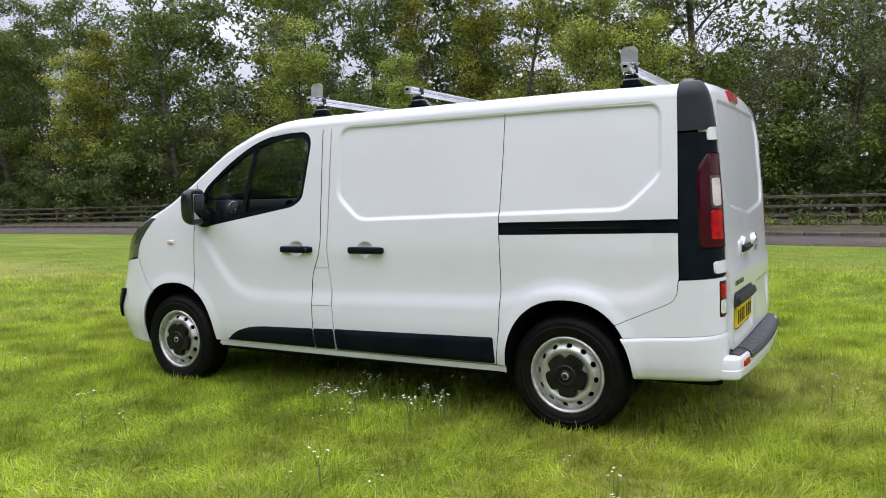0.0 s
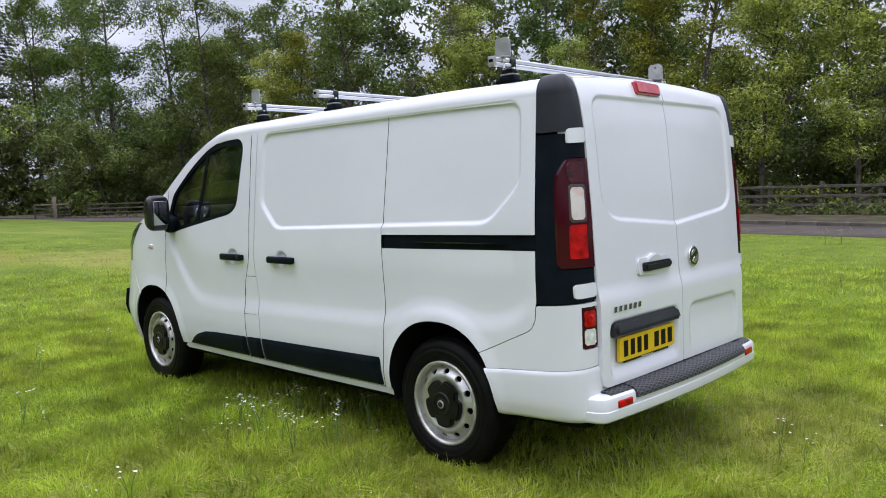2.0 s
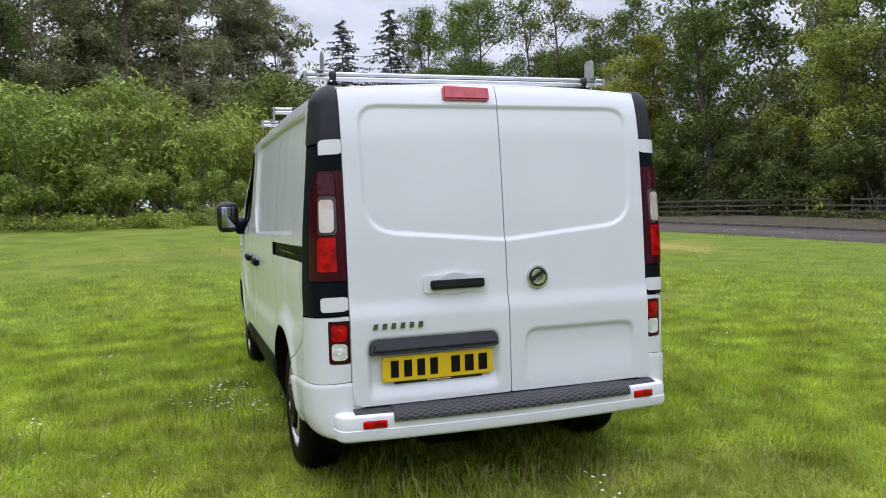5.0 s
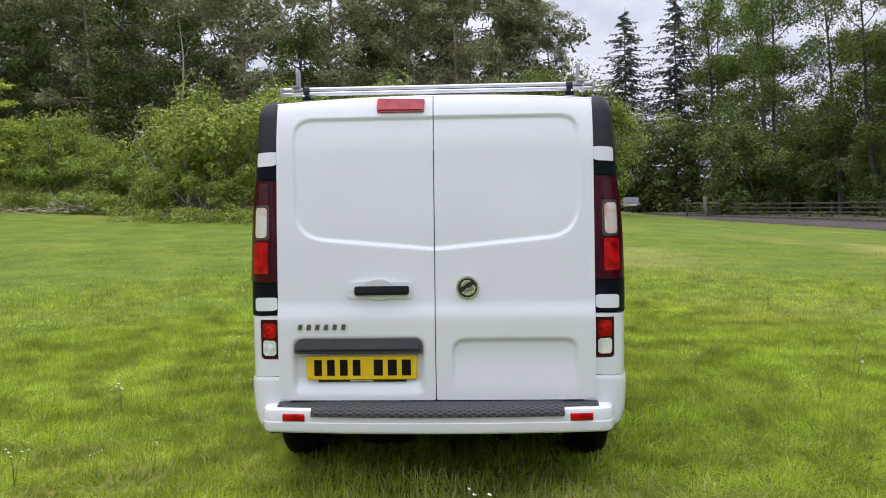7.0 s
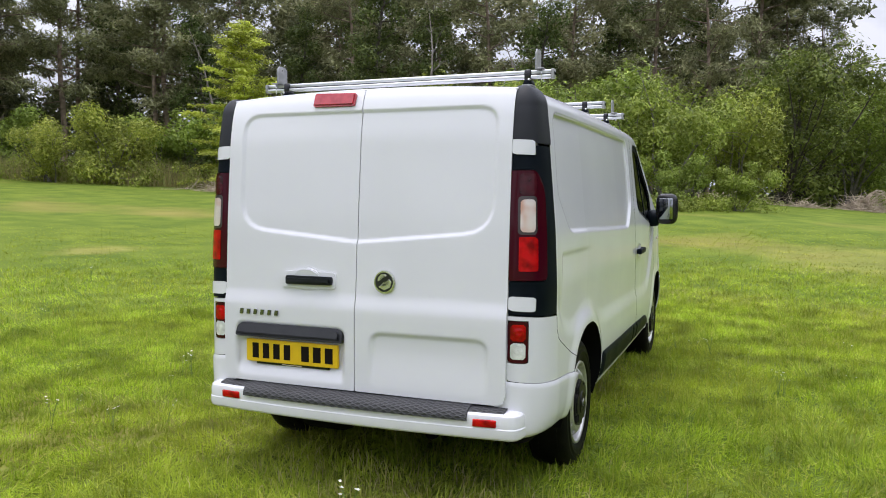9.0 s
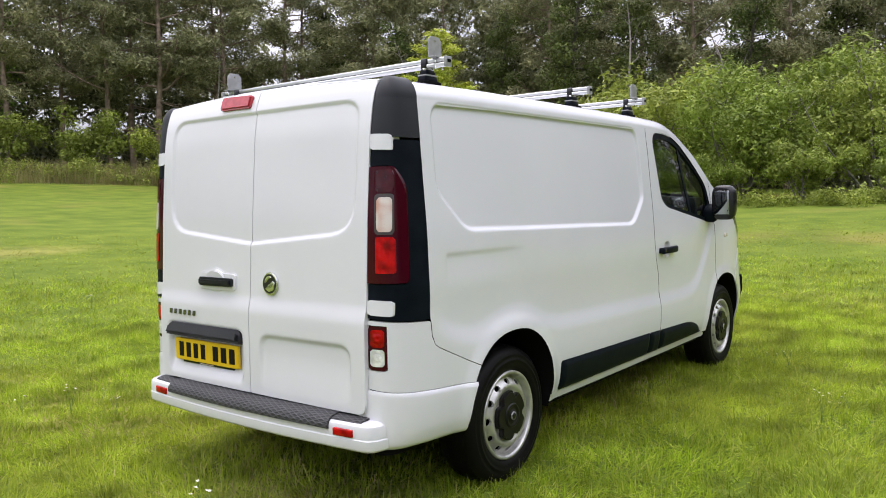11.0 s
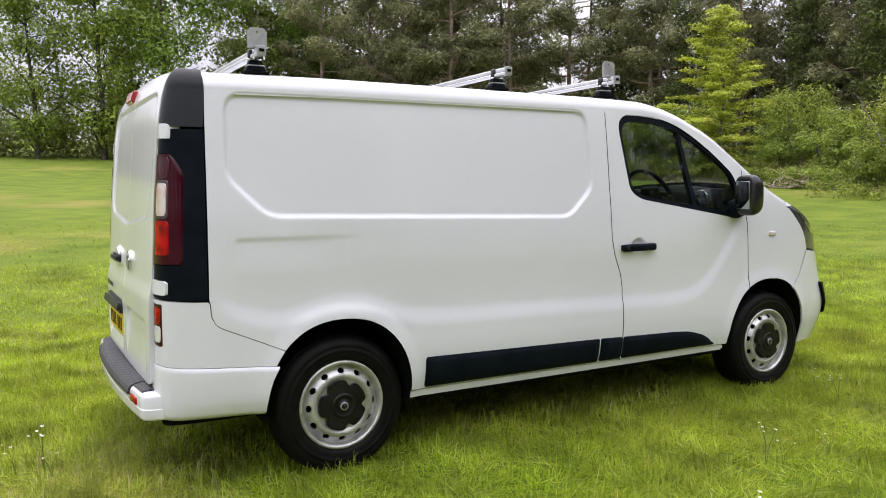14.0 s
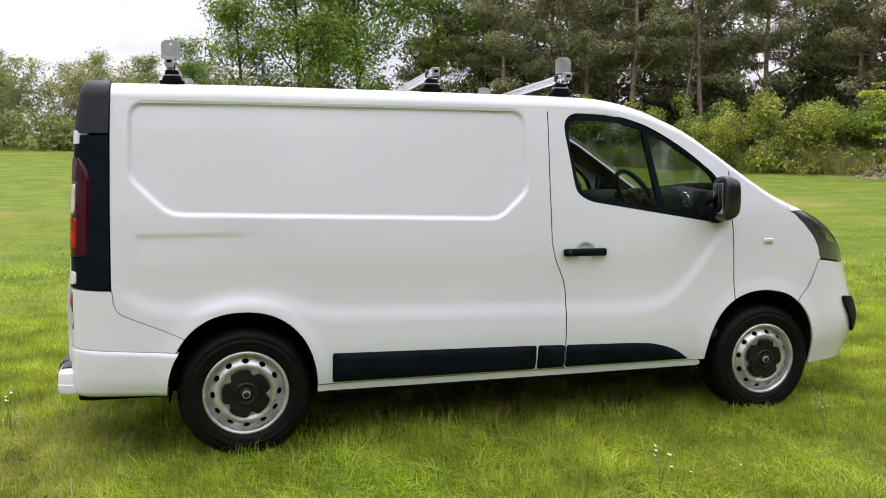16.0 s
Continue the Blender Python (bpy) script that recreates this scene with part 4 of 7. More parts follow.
def top_panels():
    def cut(name, u0, u1, v0, mat, label, both=True, lo=None):
        P, F = lattice(u0, u1, -1.0, 1.0, 0.04, 0.02)
        def skin(u, w):
            r = top_skin(u, 1 - np.abs(w), 1.0)
            r[..., 1] *= np.sign(w) + (w == 0)
            return r
        if lo is not None:
            P, F = clip(P, F, lambda Q: np.abs(Q[:, 1]) - (lo(Q[:, 0]) if callable(lo) else lo))
        return pressed(name, P, F, skin, lambda c: np.stack([0 * c[:, 0], 0 * c[:, 0], -0.02 + 0 * c[:, 0]], 1), mat, van, label)
    cut("roof", -2.06, 0.632, 0, PAINT, "white roof")
    # pillars beside the screen and bonnet sides
    for s in (1, -1):
        P, F = lattice(-3.19, -2.06, 0.0, 0.36, 0.03, 0.03)
        pressed("screen_pillar", P, F, lambda u, v: top_skin(u, v, s), lambda c: np.stack([0 * c[:, 0], -s * 0.02 + 0 * c[:, 0], -0.02 + 0 * c[:, 0]], 1), PAINT, van, flip=s > 0)
        pressed("pillar_lining", P, F, lambda u, v: top_skin(u, v, s) - np.array((0.0, s * 0.035, 0.035)), lambda c: 0 * c, TRIMG, van, "grey pillar lining", flip=s < 0)
    cut("windscreen", -3.10, -2.12, 0, GLASS, "wide raked windscreen", lo=0.64).visible_shadow = False
    P, F = lattice(-2.13, -2.06, -0.64, 0.64, 0.03, 0.04)
    def sk(u, w):
        r = top_skin(u, 1 - np.abs(w), 1.0)
        r[..., 1] *= np.sign(w) + (w == 0)
        return r
    pressed("roof_front", P, F, sk, lambda c: np.stack([0 * c[:, 0], 0 * c[:, 0], -0.03 + 0 * c[:, 0]], 1), PAINT, van)
    P, F = lattice(-3.19, -3.10, -0.64, 0.64, 0.03, 0.04)
    pressed("scuttle", P, F, sk, lambda c: np.stack([0 * c[:, 0], 0 * c[:, 0], -0.03 + 0 * c[:, 0]], 1), BLACK, van, "black plastic scuttle")
    cut("bonnet", -3.985, -3.195, 0, PAINT, "short white bonnet", lo=lambda u: 1.001 - np.interp(u, [-3.50, -3.36, -3.20], [0.34, 0.26, 0.0]))
    for s in (1, -1):
        P, F = lattice(-3.985, -3.20, 0.0, 0.36, 0.02, 0.02)
        P, F = clip(P, F, lambda Q: Q[:, 1] - np.interp(Q[:, 0], [-3.50, -3.36, -3.20], [0.33, 0.25, 0.0]))
        pressed("headlight_top", P, F, lambda u, v: top_skin(u, v, s), lambda c: np.stack([0 * c[:, 0], -s * 0.02 + 0 * c[:, 0], -0.02 + 0 * c[:, 0]], 1), LENSD, van, "upper edge of the headlight lens", flip=s > 0)
    # tail end of the roof, between the corner caps
    P, F = lattice(0.63, 0.80, -0.74, 0.74, 0.02, 0.04)
    def brow(x, y):
        t = np.clip((x - 0.63) / 0.17, 0, 1)
        base = 1.883 + 0.028 * (1 - (y / 0.75) ** 2)
        end = REAR_TOP(y)
        a = t * math.pi / 2
        xe = rear_skin(y, end)[..., 0]
        return np.stack([0.63 + (xe - 0.63) * np.sin(a) ** 1.0, y, end + (base - end) * np.cos(a) ** 0.9], -1)
    pressed("roof_brow", P, F, brow, lambda c: np.stack([-0.01 + 0 * c[:, 0], 0 * c[:, 0], -0.02 + 0 * c[:, 0]], 1), PAINT, van, "white rear edge of the roof")


def REAR_TOP(y):
    return 1.872 + 0.026 * (1 - (np.asarray(y) / 0.74) ** 2)


top_panels()


def rear_doors():
    def door(name, y0, y1, label):
        ys = np.linspace(y0, y1, 24)
        out = fillet([(y0, 0.487), (y1, 0.487)], 0) + [(y, float(REAR_TOP(y))) for y in ys[::-1]]
        r = 0.045
        if y0 < -0.5:
            out = [(y0 + 0.002, 0.54), (y0 + 0.014, 0.497), (y0 + 0.045, 0.487), (y1, 0.487)] + [(y, float(REAR_TOP(y))) for y in ys[::-1]]
        else:
            out = [(y0, 0.487), (y1 - 0.045, 0.487), (y1 - 0.014, 0.497), (y1 - 0.002, 0.54)] + [(y, float(REAR_TOP(y))) for y in ys[::-1]]
        P, F = lattice(y0 - 0.01, y1 + 0.01, 0.47, 1.91, 0.0085)
        P, F = clip(P, F, inside(out, 0.0022))
        return pressed(name, P, F, rear_skin, lambda c: np.stack([-0.03 + 0 * c[:, 0], 0 * c[:, 0], 0 * c[:, 0]], 1), PAINT, van, label, flip=False)
    left = door("rear_door", -0.737, 0.001, "white left rear door with handle and number plate")
    right = door("rear_door", 0.001, 0.738, "white right rear door with badge")
    def at(y, z, off=0.0):
        return rear_skin(np.array([y]), np.array([z]), off)[0]
    FLAT = Matrix(((0, 0, 1, 0), (1, 0, 0, 0), (0, 1, 0, 0), (0, 0, 0, 1)))   # outline (x, y) onto (world y, z), thickness along +x
    def on_rear(name, outline, z0, off, thick, mat, parent, label="", lean=0.0, bevel=0.004, ref=None):
        x = at(ref if ref is not None else float(np.mean([p[0] for p in outline])), z0)[0] + off
        m = Matrix.Translation((x, 0, z0)) @ Matrix.Rotation(radians(-lean), 4, "Y") @ FLAT
        return plate(name, [(y, z - z0) for y, z in outline], thick, mat, parent, label, m, bevel)
    # brake lamp at the top
    on_rear("brake_lamp", fillet([(-0.262, 1.817), (-0.040, 1.815), (-0.036, 1.878), (-0.258, 1.884)], 0.012), 1.85, -0.010, 0.03, REDM, left, "long red high brake lamp", lean=17, bevel=0.008)
    # handle with its raised surround
    on_rear("handle_surround", fillet([(-0.41, 0.955), (-0.30, 0.952), (-0.262, 0.945), (-0.22, 0.952), (-0.095, 0.952), (-0.095, 1.045), (-0.20, 1.047), (-0.262, 1.072), (-0.32, 1.047), (-0.41, 1.047)], [0.03, 0.01, 0.02, 0.01, 0.03, 0.03, 0.02, 0.04, 0.02, 0.03]), 1.0, -0.008, 0.017, PAINT, left, "", lean=2, bevel=0.008)
    on_rear("handle_dish", [(-0.258 + 0.080 * math.cos(a), 1.000 + 0.056 * math.sin(a)) for a in np.linspace(0, 6.2832, 32, endpoint=False)], 1.0, -0.006, 0.016, PAINT, left, lean=-7, bevel=0.004)
    on_rear("handle", fillet([(-0.37, 0.977), (-0.118, 0.979), (-0.118, 1.019), (-0.37, 1.019)], 0.012), 1.0, 0.000, 0.034, SATIN, left, "black plastic rear door handle", lean=2, bevel=0.012)
    # round badge
    c = (0.151, 1.007)
    ring = [(c[0] + 0.053 * math.cos(a), c[1] + 0.053 * math.sin(a)) for a in np.linspace(0, 6.2832, 40, endpoint=False)]
    on_rear("badge", ring, 1.007, 0.0, 0.012, BADGEC, right, "round chrome badge", lean=2, bevel=0.004)
    on_rear("badge_field", [(c[0] + (y - c[0]) * 0.84, c[1] + (z - c[1]) * 0.84) for y, z in ring], 1.007, 0.0, 0.0135, BADGEG, right, lean=2, bevel=0.001)
    on_rear("badge_figure", fillet([(0.122, 0.984), (0.150, 0.970), (0.182, 0.982), (0.190, 1.012), (0.172, 1.024), (0.176, 1.002), (0.158, 0.992), (0.150, 1.010), (0.140, 0.996)], 0.006), 1.007, 0.0, 0.016, BADGEC, right, lean=2, bevel=0.002)
    on_rear("badge_figure", fillet([(0.118, 1.010), (0.136, 1.016), (0.150, 1.034), (0.168, 1.034), (0.158, 1.044), (0.136, 1.042), (0.122, 1.028)], 0.004), 1.007, 0.0, 0.016, BADGEC, right, lean=2, bevel=0.002)
    # lettering as plain bars
    for k in range(6):
        y = -0.640 + k * 0.0405
        on_rear("script_bar", [(y + 0.002, 0.820), (y + 0.021, 0.820), (y + 0.025, 0.845), (y + 0.006, 0.845)], 0.833, 0.002, 0.005, DIMGREY, left, "", bevel=0.001)
    # lamp strip over the plate
    on_rear("plate_lamp_strip", fillet([(-0.655, 0.704), (-0.062, 0.704), (-0.062, 0.752), (-0.085, 0.77), (-0.625, 0.77), (-0.65, 0.752)], 0.012), 0.735, 0.004, 0.045, STRIP, left, "black strip over the number plate", lean=17, bevel=0.016)
    on_rear("plate_holder", [(-0.548, 0.574), (-0.138, 0.574), (-0.138, 0.64), (-0.548, 0.64)], 0.61, 0.004, 0.012, GLOSSB, left, bevel=0.003, ref=-0.345)
    on_rear("holder_bar", [(-0.40, 0.5775), (-0.29, 0.5775), (-0.29, 0.582), (-0.40, 0.582)], 0.61, 0.015, 0.0025, LENSC, left, bevel=0.0, ref=-0.345)
    on_rear("number_plate", fillet([(-0.602, 0.586), (-0.087, 0.586), (-0.087, 0.697), (-0.602, 0.697)], 0.01), 0.64, 0.010, 0.012, YELLOW, left, "yellow number plate", bevel=0.003, ref=-0.345)
    for k, y in enumerate((-0.565, -0.505, -0.445, -0.385, -0.287, -0.222, -0.157)):
        w = 0.036 if k < 4 else 0.042
        on_rear("plate_bar", [(y, 0.605), (y + w, 0.605), (y + w, 0.679), (y, 0.679)], 0.64, 0.0205, 0.0028, INK, left, bevel=0.0, ref=-0.345)


rear_doors()


def rear_bumper():
    """Wraps round the tail corners; a lip with a step pad runs across the back."""
    b = part("rear_bumper", None, van, "white wrap-around rear bumper")
    for s in (1.0, -1.0):
        P, F = lattice(0.33, 0.935, 0.0, 1.0, 0.018, 0.05)
        P, F = clip(P, F, lambda Q: -arch_f(np.stack([Q[:, 0], 0.33 + 0.25 * Q[:, 1]], 1), *REAR_ARCH))
        def wrap(u, t):
            top = np.interp(u, [0.33, 0.93], [0.5505, 0.5968])
            low = np.interp(u, [0.33, 0.93], [0.324, 0.352])
            z = low + (top - low) * t
            o = np.interp(t, [0.0, 0.03, 0.1, 0.3, 0.8, 0.95, 1.0], [-0.02, 0.004, 0.013, 0.016, 0.012, 0.010, 0.002])
            return flank(u, z, s, o)
        pressed("bumper_side", P, F, wrap, lambda c: np.stack([0 * c[:, 0], -s * 0.05 + 0 * c[:, 0], 0 * c[:, 0]], 1), PAINT, b, "white bumper corner", flip=s > 0)
    # the lip: one section swept across the back and round both corners
    path = []
    for t in np.linspace(1, 0, 25)[:-1]:
        c = (1 - t) ** 3 * np.array((0.921, 0.755)) + 3 * t * (1 - t) ** 2 * np.array((0.917, 0.795)) + 3 * t * t * (1 - t) * np.array((0.897, 0.820)) + t ** 3 * np.array((0.78, 0.824))
        path.append((c[0], -c[1]))
    path += [(0.960 - 0.039 * (y / 0.755) ** 2, y) for y in np.linspace(-0.755, 0.755, 41)]
    path += [(x, -y) for x, y in path[23::-1]]
    path = np.array(path)
    sec = [(0.14, 0.356), (0.03, 0.349), (0.010, 0.352), (0.003, 0.360), (0.0, 0.374), (0.0, 0.400), (0.003, 0.404), (0.003, 0.444), (0.007, 0.457), (0.016, 0.466), (0.03, 0.470), (0.14, 0.474)]
    v, f, n = [], [], len(sec)
    for k, q in enumerate(path):
        d = path[min(k + 1, len(path) - 1)] - path[max(k - 1, 0)]
        d = d / np.linalg.norm(d)
        inw = np.array((-d[1], d[0]))
        if inw[0] > 0:
            inw = -inw
        for dep, z in sec:
            c = q + inw * min(dep, 0.03) + np.array((-1.0, 0.0)) * max(0.0, dep - 0.03)
            v.append((c[0], c[1], z))
    for k in range(len(path) - 1):
        for jj in range(n - 1):
            i = k * n + jj
            f.append((i, i + 1, i + n + 1, i + n))
    f += [tuple(range(n - 1, -1, -1)), tuple(range(len(v) - n, len(v)))]
    part("bumper_lip", mesh_of("bumper_lip", v, f, PAINT, True), b, "white bumper lip").data.set_sharp_from_angle(angle=radians(24))
    # step pad: flat black shelf, and a ribbed lip over the middle
    def pad(name, y0, y1, prof, mat, lab):
        vv, ff = [], []
        yy = np.linspace(y0, y1, 40)
        for y in yy:
            bow = -0.039 * (y / 0.755) ** 2
            for x, z in prof:
                vv.append((x + bow, y, z))
        m = len(prof)
        for k in range(len(yy) - 1):
            for j in range(m - 1):
                i = k * m + j
                ff.append((i, i + 1, i + m + 1, i + m))
        ff.append(tuple(range(m)))
        ff.append(tuple(range(len(vv) - 1, len(vv) - m - 1, -1)))
        return part(name, mesh_of(name, vv, ff, mat, False), b, lab)
    pad("step_top", -0.735, 0.742, [(0.838, 0.46), (0.838, 0.483), (0.905, 0.480), (0.936, 0.474), (0.946, 0.462)], TREAD, "black step surface")
    pad("step_pad", -0.572, 0.582, [(0.885, 0.46), (0.885, 0.486), (0.923, 0.482), (0.946, 0.475), (0.960, 0.464), (0.968, 0.448), (0.969, 0.432), (0.950, 0.428)], TREAD, "black step pad with diamond tread")
    for y in (-0.654, 0.66):
        bump_box("reflector", (0.02, 0.104, 0.033), (0.9255, y, 0.425), REDB, b, "small red reflector", 0.004, (0, 0, 5 if y > 0 else -5))


TREAD = make_mat("tread_rubber", (0.03, 0.031, 0.034), 0.6)
def tread_nodes(m):
    nt = m.node_tree
    b = nt.nodes["Principled BSDF"]
    tc = nt.nodes.new("ShaderNodeTexCoord")
    waves = []
    for k in (0.48, -0.48):
        dot = nt.nodes.new("ShaderNodeVectorMath")
        dot.operation = "DOT_PRODUCT"
        dot.inputs[1].default_value = (0.85, k, -0.85)
        along = nt.nodes.new("ShaderNodeCombineXYZ")
        w = nt.nodes.new("ShaderNodeTexWave")
        w.inputs["Scale"].default_value = 15.0
        w.bands_direction = "X"
        nt.links.new(tc.outputs["Object"], dot.inputs[0])
        nt.links.new(dot.outputs["Value"], along.inputs["X"])
        nt.links.new(along.outputs["Vector"], w.inputs["Vector"])
        waves.append(w)
    mx = nt.nodes.new("ShaderNodeMath")
    mx.operation = "MAXIMUM"
    nt.links.new(waves[0].outputs["Fac"], mx.inputs[0])
    nt.links.new(waves[1].outputs["Fac"], mx.inputs[1])
    bp = nt.nodes.new("ShaderNodeBump")
    bp.inputs["Distance"].default_value = 0.002
    nt.links.new(mx.outputs["Value"], bp.inputs["Height"])
    nt.links.new(bp.outputs["Normal"], b.inputs["Normal"])
    r = nt.nodes.new("ShaderNodeValToRGB")
    r.color_ramp.elements[0].position, r.color_ramp.elements[1].position = 0.86, 1.0
    r.color_ramp.elements[0].color, r.color_ramp.elements[1].color = (0.016, 0.0165, 0.019, 1), (0.085, 0.086, 0.092, 1)
    nt.links.new(mx.outputs["Value"], r.inputs["Fac"])
    nt.links.new(r.outputs["Color"], b.inputs["Base Color"])
tread_nodes(TREAD)
rear_bumper()


# ---- the van: wheels ----
def lathe(prof, sides=56):
    """Turns (radius, y) pairs round the y axis."""
    v, f, n = [], [], len(prof)
    for k in range(sides):
        a = 2 * math.pi * k / sides
        for r, y in prof:
            v.append((r * math.cos(a), y, r * math.sin(a)))
    for k in range(sides):
        for j in range(n - 1):
            a, b = k * n + j, ((k + 1) % sides) * n + j
            f.append((a, a + 1, b + 1, b))
    return v, f


def wheel():
    """Steel wheel, outer face towards +y, centre at the origin."""
    w = new("wheel")
    tyre_prof = [(0.222, -0.19), (0.245, -0.205), (0.30, -0.215), (0.325, -0.205), (0.333, -0.185), (0.336, -0.12), (0.333, -0.045), (0.326, -0.028), (0.312, -0.016), (0.296, -0.008), (0.290, -0.0065), (0.286, -0.0085), (0.274, -0.0045), (0.270, -0.0015), (0.264, -0.0015), (0.261, -0.0040), (0.250, -0.0045), (0.240, -0.006), (0.225, -0.012), (0.216, -0.020), (0.213, -0.026)]
    v, f = lathe(tyre_prof, 72)
    tyre = part("tyre", mesh_of("tyre", v, f, RUBBER, True), w, "black road tyre")
    # tread blocks on the shoulder
    vv, ff = [], []
    for k in range(72):
        a = 2 * math.pi * (k + 0.5) / 72
        da = 0.028
        for (rr, yy) in ((0.331, -0.052), (0.3365, -0.056), (0.3395, -0.085), (0.3395, -0.15), (0.331, -0.15)):
            for q in (-da, da):
                vv.append((rr * math.cos(a + q), yy, rr * math.sin(a + q)))
        i = k * 10
        for j in range(0, 8, 2):
            ff.append((i + j, i + j + 1, i + j + 3, i + j + 2))
    part("tread", mesh_of("tread", vv, ff, RUBBER), tyre)
    rim_prof = [(0.150, -0.05), (0.196, -0.058), (0.200, -0.045), (0.203, -0.022), (0.209, -0.012), (0.216, -0.0105), (0.2225, -0.012), (0.2245, -0.02), (0.221, -0.03), (0.205, -0.06), (0.20, -0.18)]
    v, f = lathe([(r * 0.968, y) for r, y in rim_prof[1:]])
    part("rim", mesh_of("rim", v, f, STEEL, True), w, "silver steel rim")
    # the pressed disc with its ring of oval openings
    P, F = lattice(0.0, 2 * math.pi, 0.07, 0.199, 2 * math.pi / 144, 0.0065)
    def holes(Q):
        a = np.mod(Q[:, 0], 2 * math.pi / 12) - math.pi / 12
        da, dr = a * 0.172 / 0.0185, (Q[:, 1] - 0.1715) / 0.0125
        return (1 - np.sqrt(da ** 2 + dr ** 2)) * 0.012
    P, F = clip(P, F, holes)
    y_of = curve([(0.07, -0.02), (0.10, -0.022), (0.125, -0.02), (0.138, -0.012), (0.15, -0.010), (0.16, -0.014), (0.182, -0.034), (0.192, -0.044), (0.2, -0.047)])
    pressed("disc", P, F, lambda a, r: np.stack([0.968 * r * np.cos(a), y_of(r), 0.968 * r * np.sin(a)], -1), lambda c: np.stack([0 * c[:, 0], -0.012 + 0 * c[:, 0], 0 * c[:, 0]], 1), STEEL, w, "pressed steel disc with oval holes", flip=False)
    v, f = lathe([(0.199, -0.10), (0.12, -0.075), (0.02, -0.07), (0.001, -0.07)], 40)
    part("brake_drum", mesh_of("brake_drum", v, f, DARK, True), w)
    # dark star-shaped centre cap
    star = []
    for k in range(120):
        a = 2 * math.pi * k / 120
        r = 0.121 - 0.024 * max(0.0, math.cos(5 * a + 1.5708)) ** 3
        star.append((r * math.cos(a), r * math.sin(a)))
    up = Matrix(((1, 0, 0, 0), (0, 0, 1, 0), (0, -1, 0, 0), (0, 0, 0, 1)))
    m = Matrix.Translation((0, -0.03, 0)) @ Matrix(((1, 0, 0, 0), (0, 0, 1, 0), (0, 1, 0, 0), (0, 0, 0, 1)))
    cap = plate("centre_cap", star[::-1], 0.034, CAPM, w, "dark plastic star-shaped centre cap", m, 0.008)
    v, f = lathe([(0.062, 0.002), (0.058, 0.009), (0.05, 0.0105), (0.044, 0.006), (0.03, 0.006), (0.027, 0.010), (0.001, 0.0115)], 32)
    part("cap_ring", mesh_of("cap_ring", v, f, CAPM, True), cap).matrix_basis = m.inverted()
    v, f = lathe([(0.021, 0.009), (0.0205, 0.0135), (0.017, 0.0145), (0.001, 0.0145)], 24)
    part("cap_badge", mesh_of("cap_badge", v, f, GREYP, True), cap, "small round chrome badge").matrix_basis = m.inverted()
    v, f = lathe([(0.0155, 0.0142), (0.015, 0.0152), (0.001, 0.0152)], 20)
    part("badge_field", mesh_of("badge_field", v, f, GLOSSB, True), cap).matrix_basis = m.inverted()
    return w


w0 = wheel()
w0.matrix_basis = pose(0.016, 0.893, 0.317)
w0.parent = van
for x, s, turn in ((0.016, -1, 40), (-3.066, 1, 65), (-3.056, -1, 110)):
    c = copy_thing(w0, pose(x, s * 0.893, 0.317 if x > -1 else 0.311, 0, 0, 0 if s > 0 else 180) @ pose(0, 0, 0, 0, turn, 0))
    c.parent = van
w0.matrix_basis = pose(0.016, 0.893, 0.317) @ pose(0, 0, 0, 0, 15, 0)


# ---- the van: underside, cab and roof bars ----
bump_box("floor_pan", (3.9, 1.10, 0.18), (-1.60, 0, 0.33), DARK, van, "black underbody", 0.03)
for s in (1, -1):
    bump_box("chassis_side", (2.2, 0.32, 0.14), (-1.5, s * 0.70, 0.34), DARK, van, "", 0.02)
bump_box("rear_axle", (0.14, 1.3, 0.1), (0.0, 0, 0.30), DARK, van, "", 0.03)
rod("exhaust", [(-2.4, 0.2, 0.27), (-0.6, 0.25, 0.26), (0.35, 0.3, 0.27), (0.7, 0.32, 0.28)], 0.035, DARK, van, "dark exhaust pipe")
bump_box("silencer", (0.45, 0.3, 0.16), (0.52, -0.25, 0.31), DARK, van, "", 0.06)
# unseen disc like a slung spare wheel, added to keep light off the grass
v, f = lathe([(0.001, 0.345), (0.24, 0.34), (0.29, 0.335), (0.31, 0.36), (0.29, 0.42), (0.001, 0.43)], 32)
part("spare_wheel", mesh_of("spare_wheel", v, f, RUBBER, True), van, "unseen spare wheel added beneath the floor to block light").matrix_basis = pose(0.40, 0.02, 0.0, 90)
bump_box("rear_beam", (0.1, 1.5, 0.12), (0.78, 0, 0.40), DARK, van, "", 0.02)
bump_box("bulkhead", (0.03, 1.66, 1.4), (-1.60, 0, 1.08), TRIMG, van, "grey cab bulkhead", 0.01)
bump_box("cab_floor", (1.5, 1.66, 0.06), (-2.4, 0, 0.47), TRIMG, van, "", 0.02)
bump_box("cab_roof_lining", (0.46, 1.3, 0.03), (-1.85, 0, 1.80), TRIMG, van, "grey roof lining", 0.01)


def seat(y, wide):
    st = part("seat", None, van, "dark grey cloth seat")
    bump_box("cushion", (0.52, wide, 0.18), (-2.10, y, 0.80), FABRIC, st, "", 0.06)
    bump_box("backrest", (0.17, wide, 0.62), (-1.80, y, 1.15), FABRIC, st, "", 0.06, (0, 10, 0))
    for dy in ((-0.22, 0.22) if wide > 0.7 else (0,)):
        bump_box("headrest", (0.10, 0.24, 0.17), (-1.735, y + dy, 1.54), FABRIC, st, "", 0.04, (0, 8, 0))
    bump_box("seat_base", (0.42, wide * 0.85, 0.28), (-2.05, y, 0.62), TRIMG, st, "", 0.03)


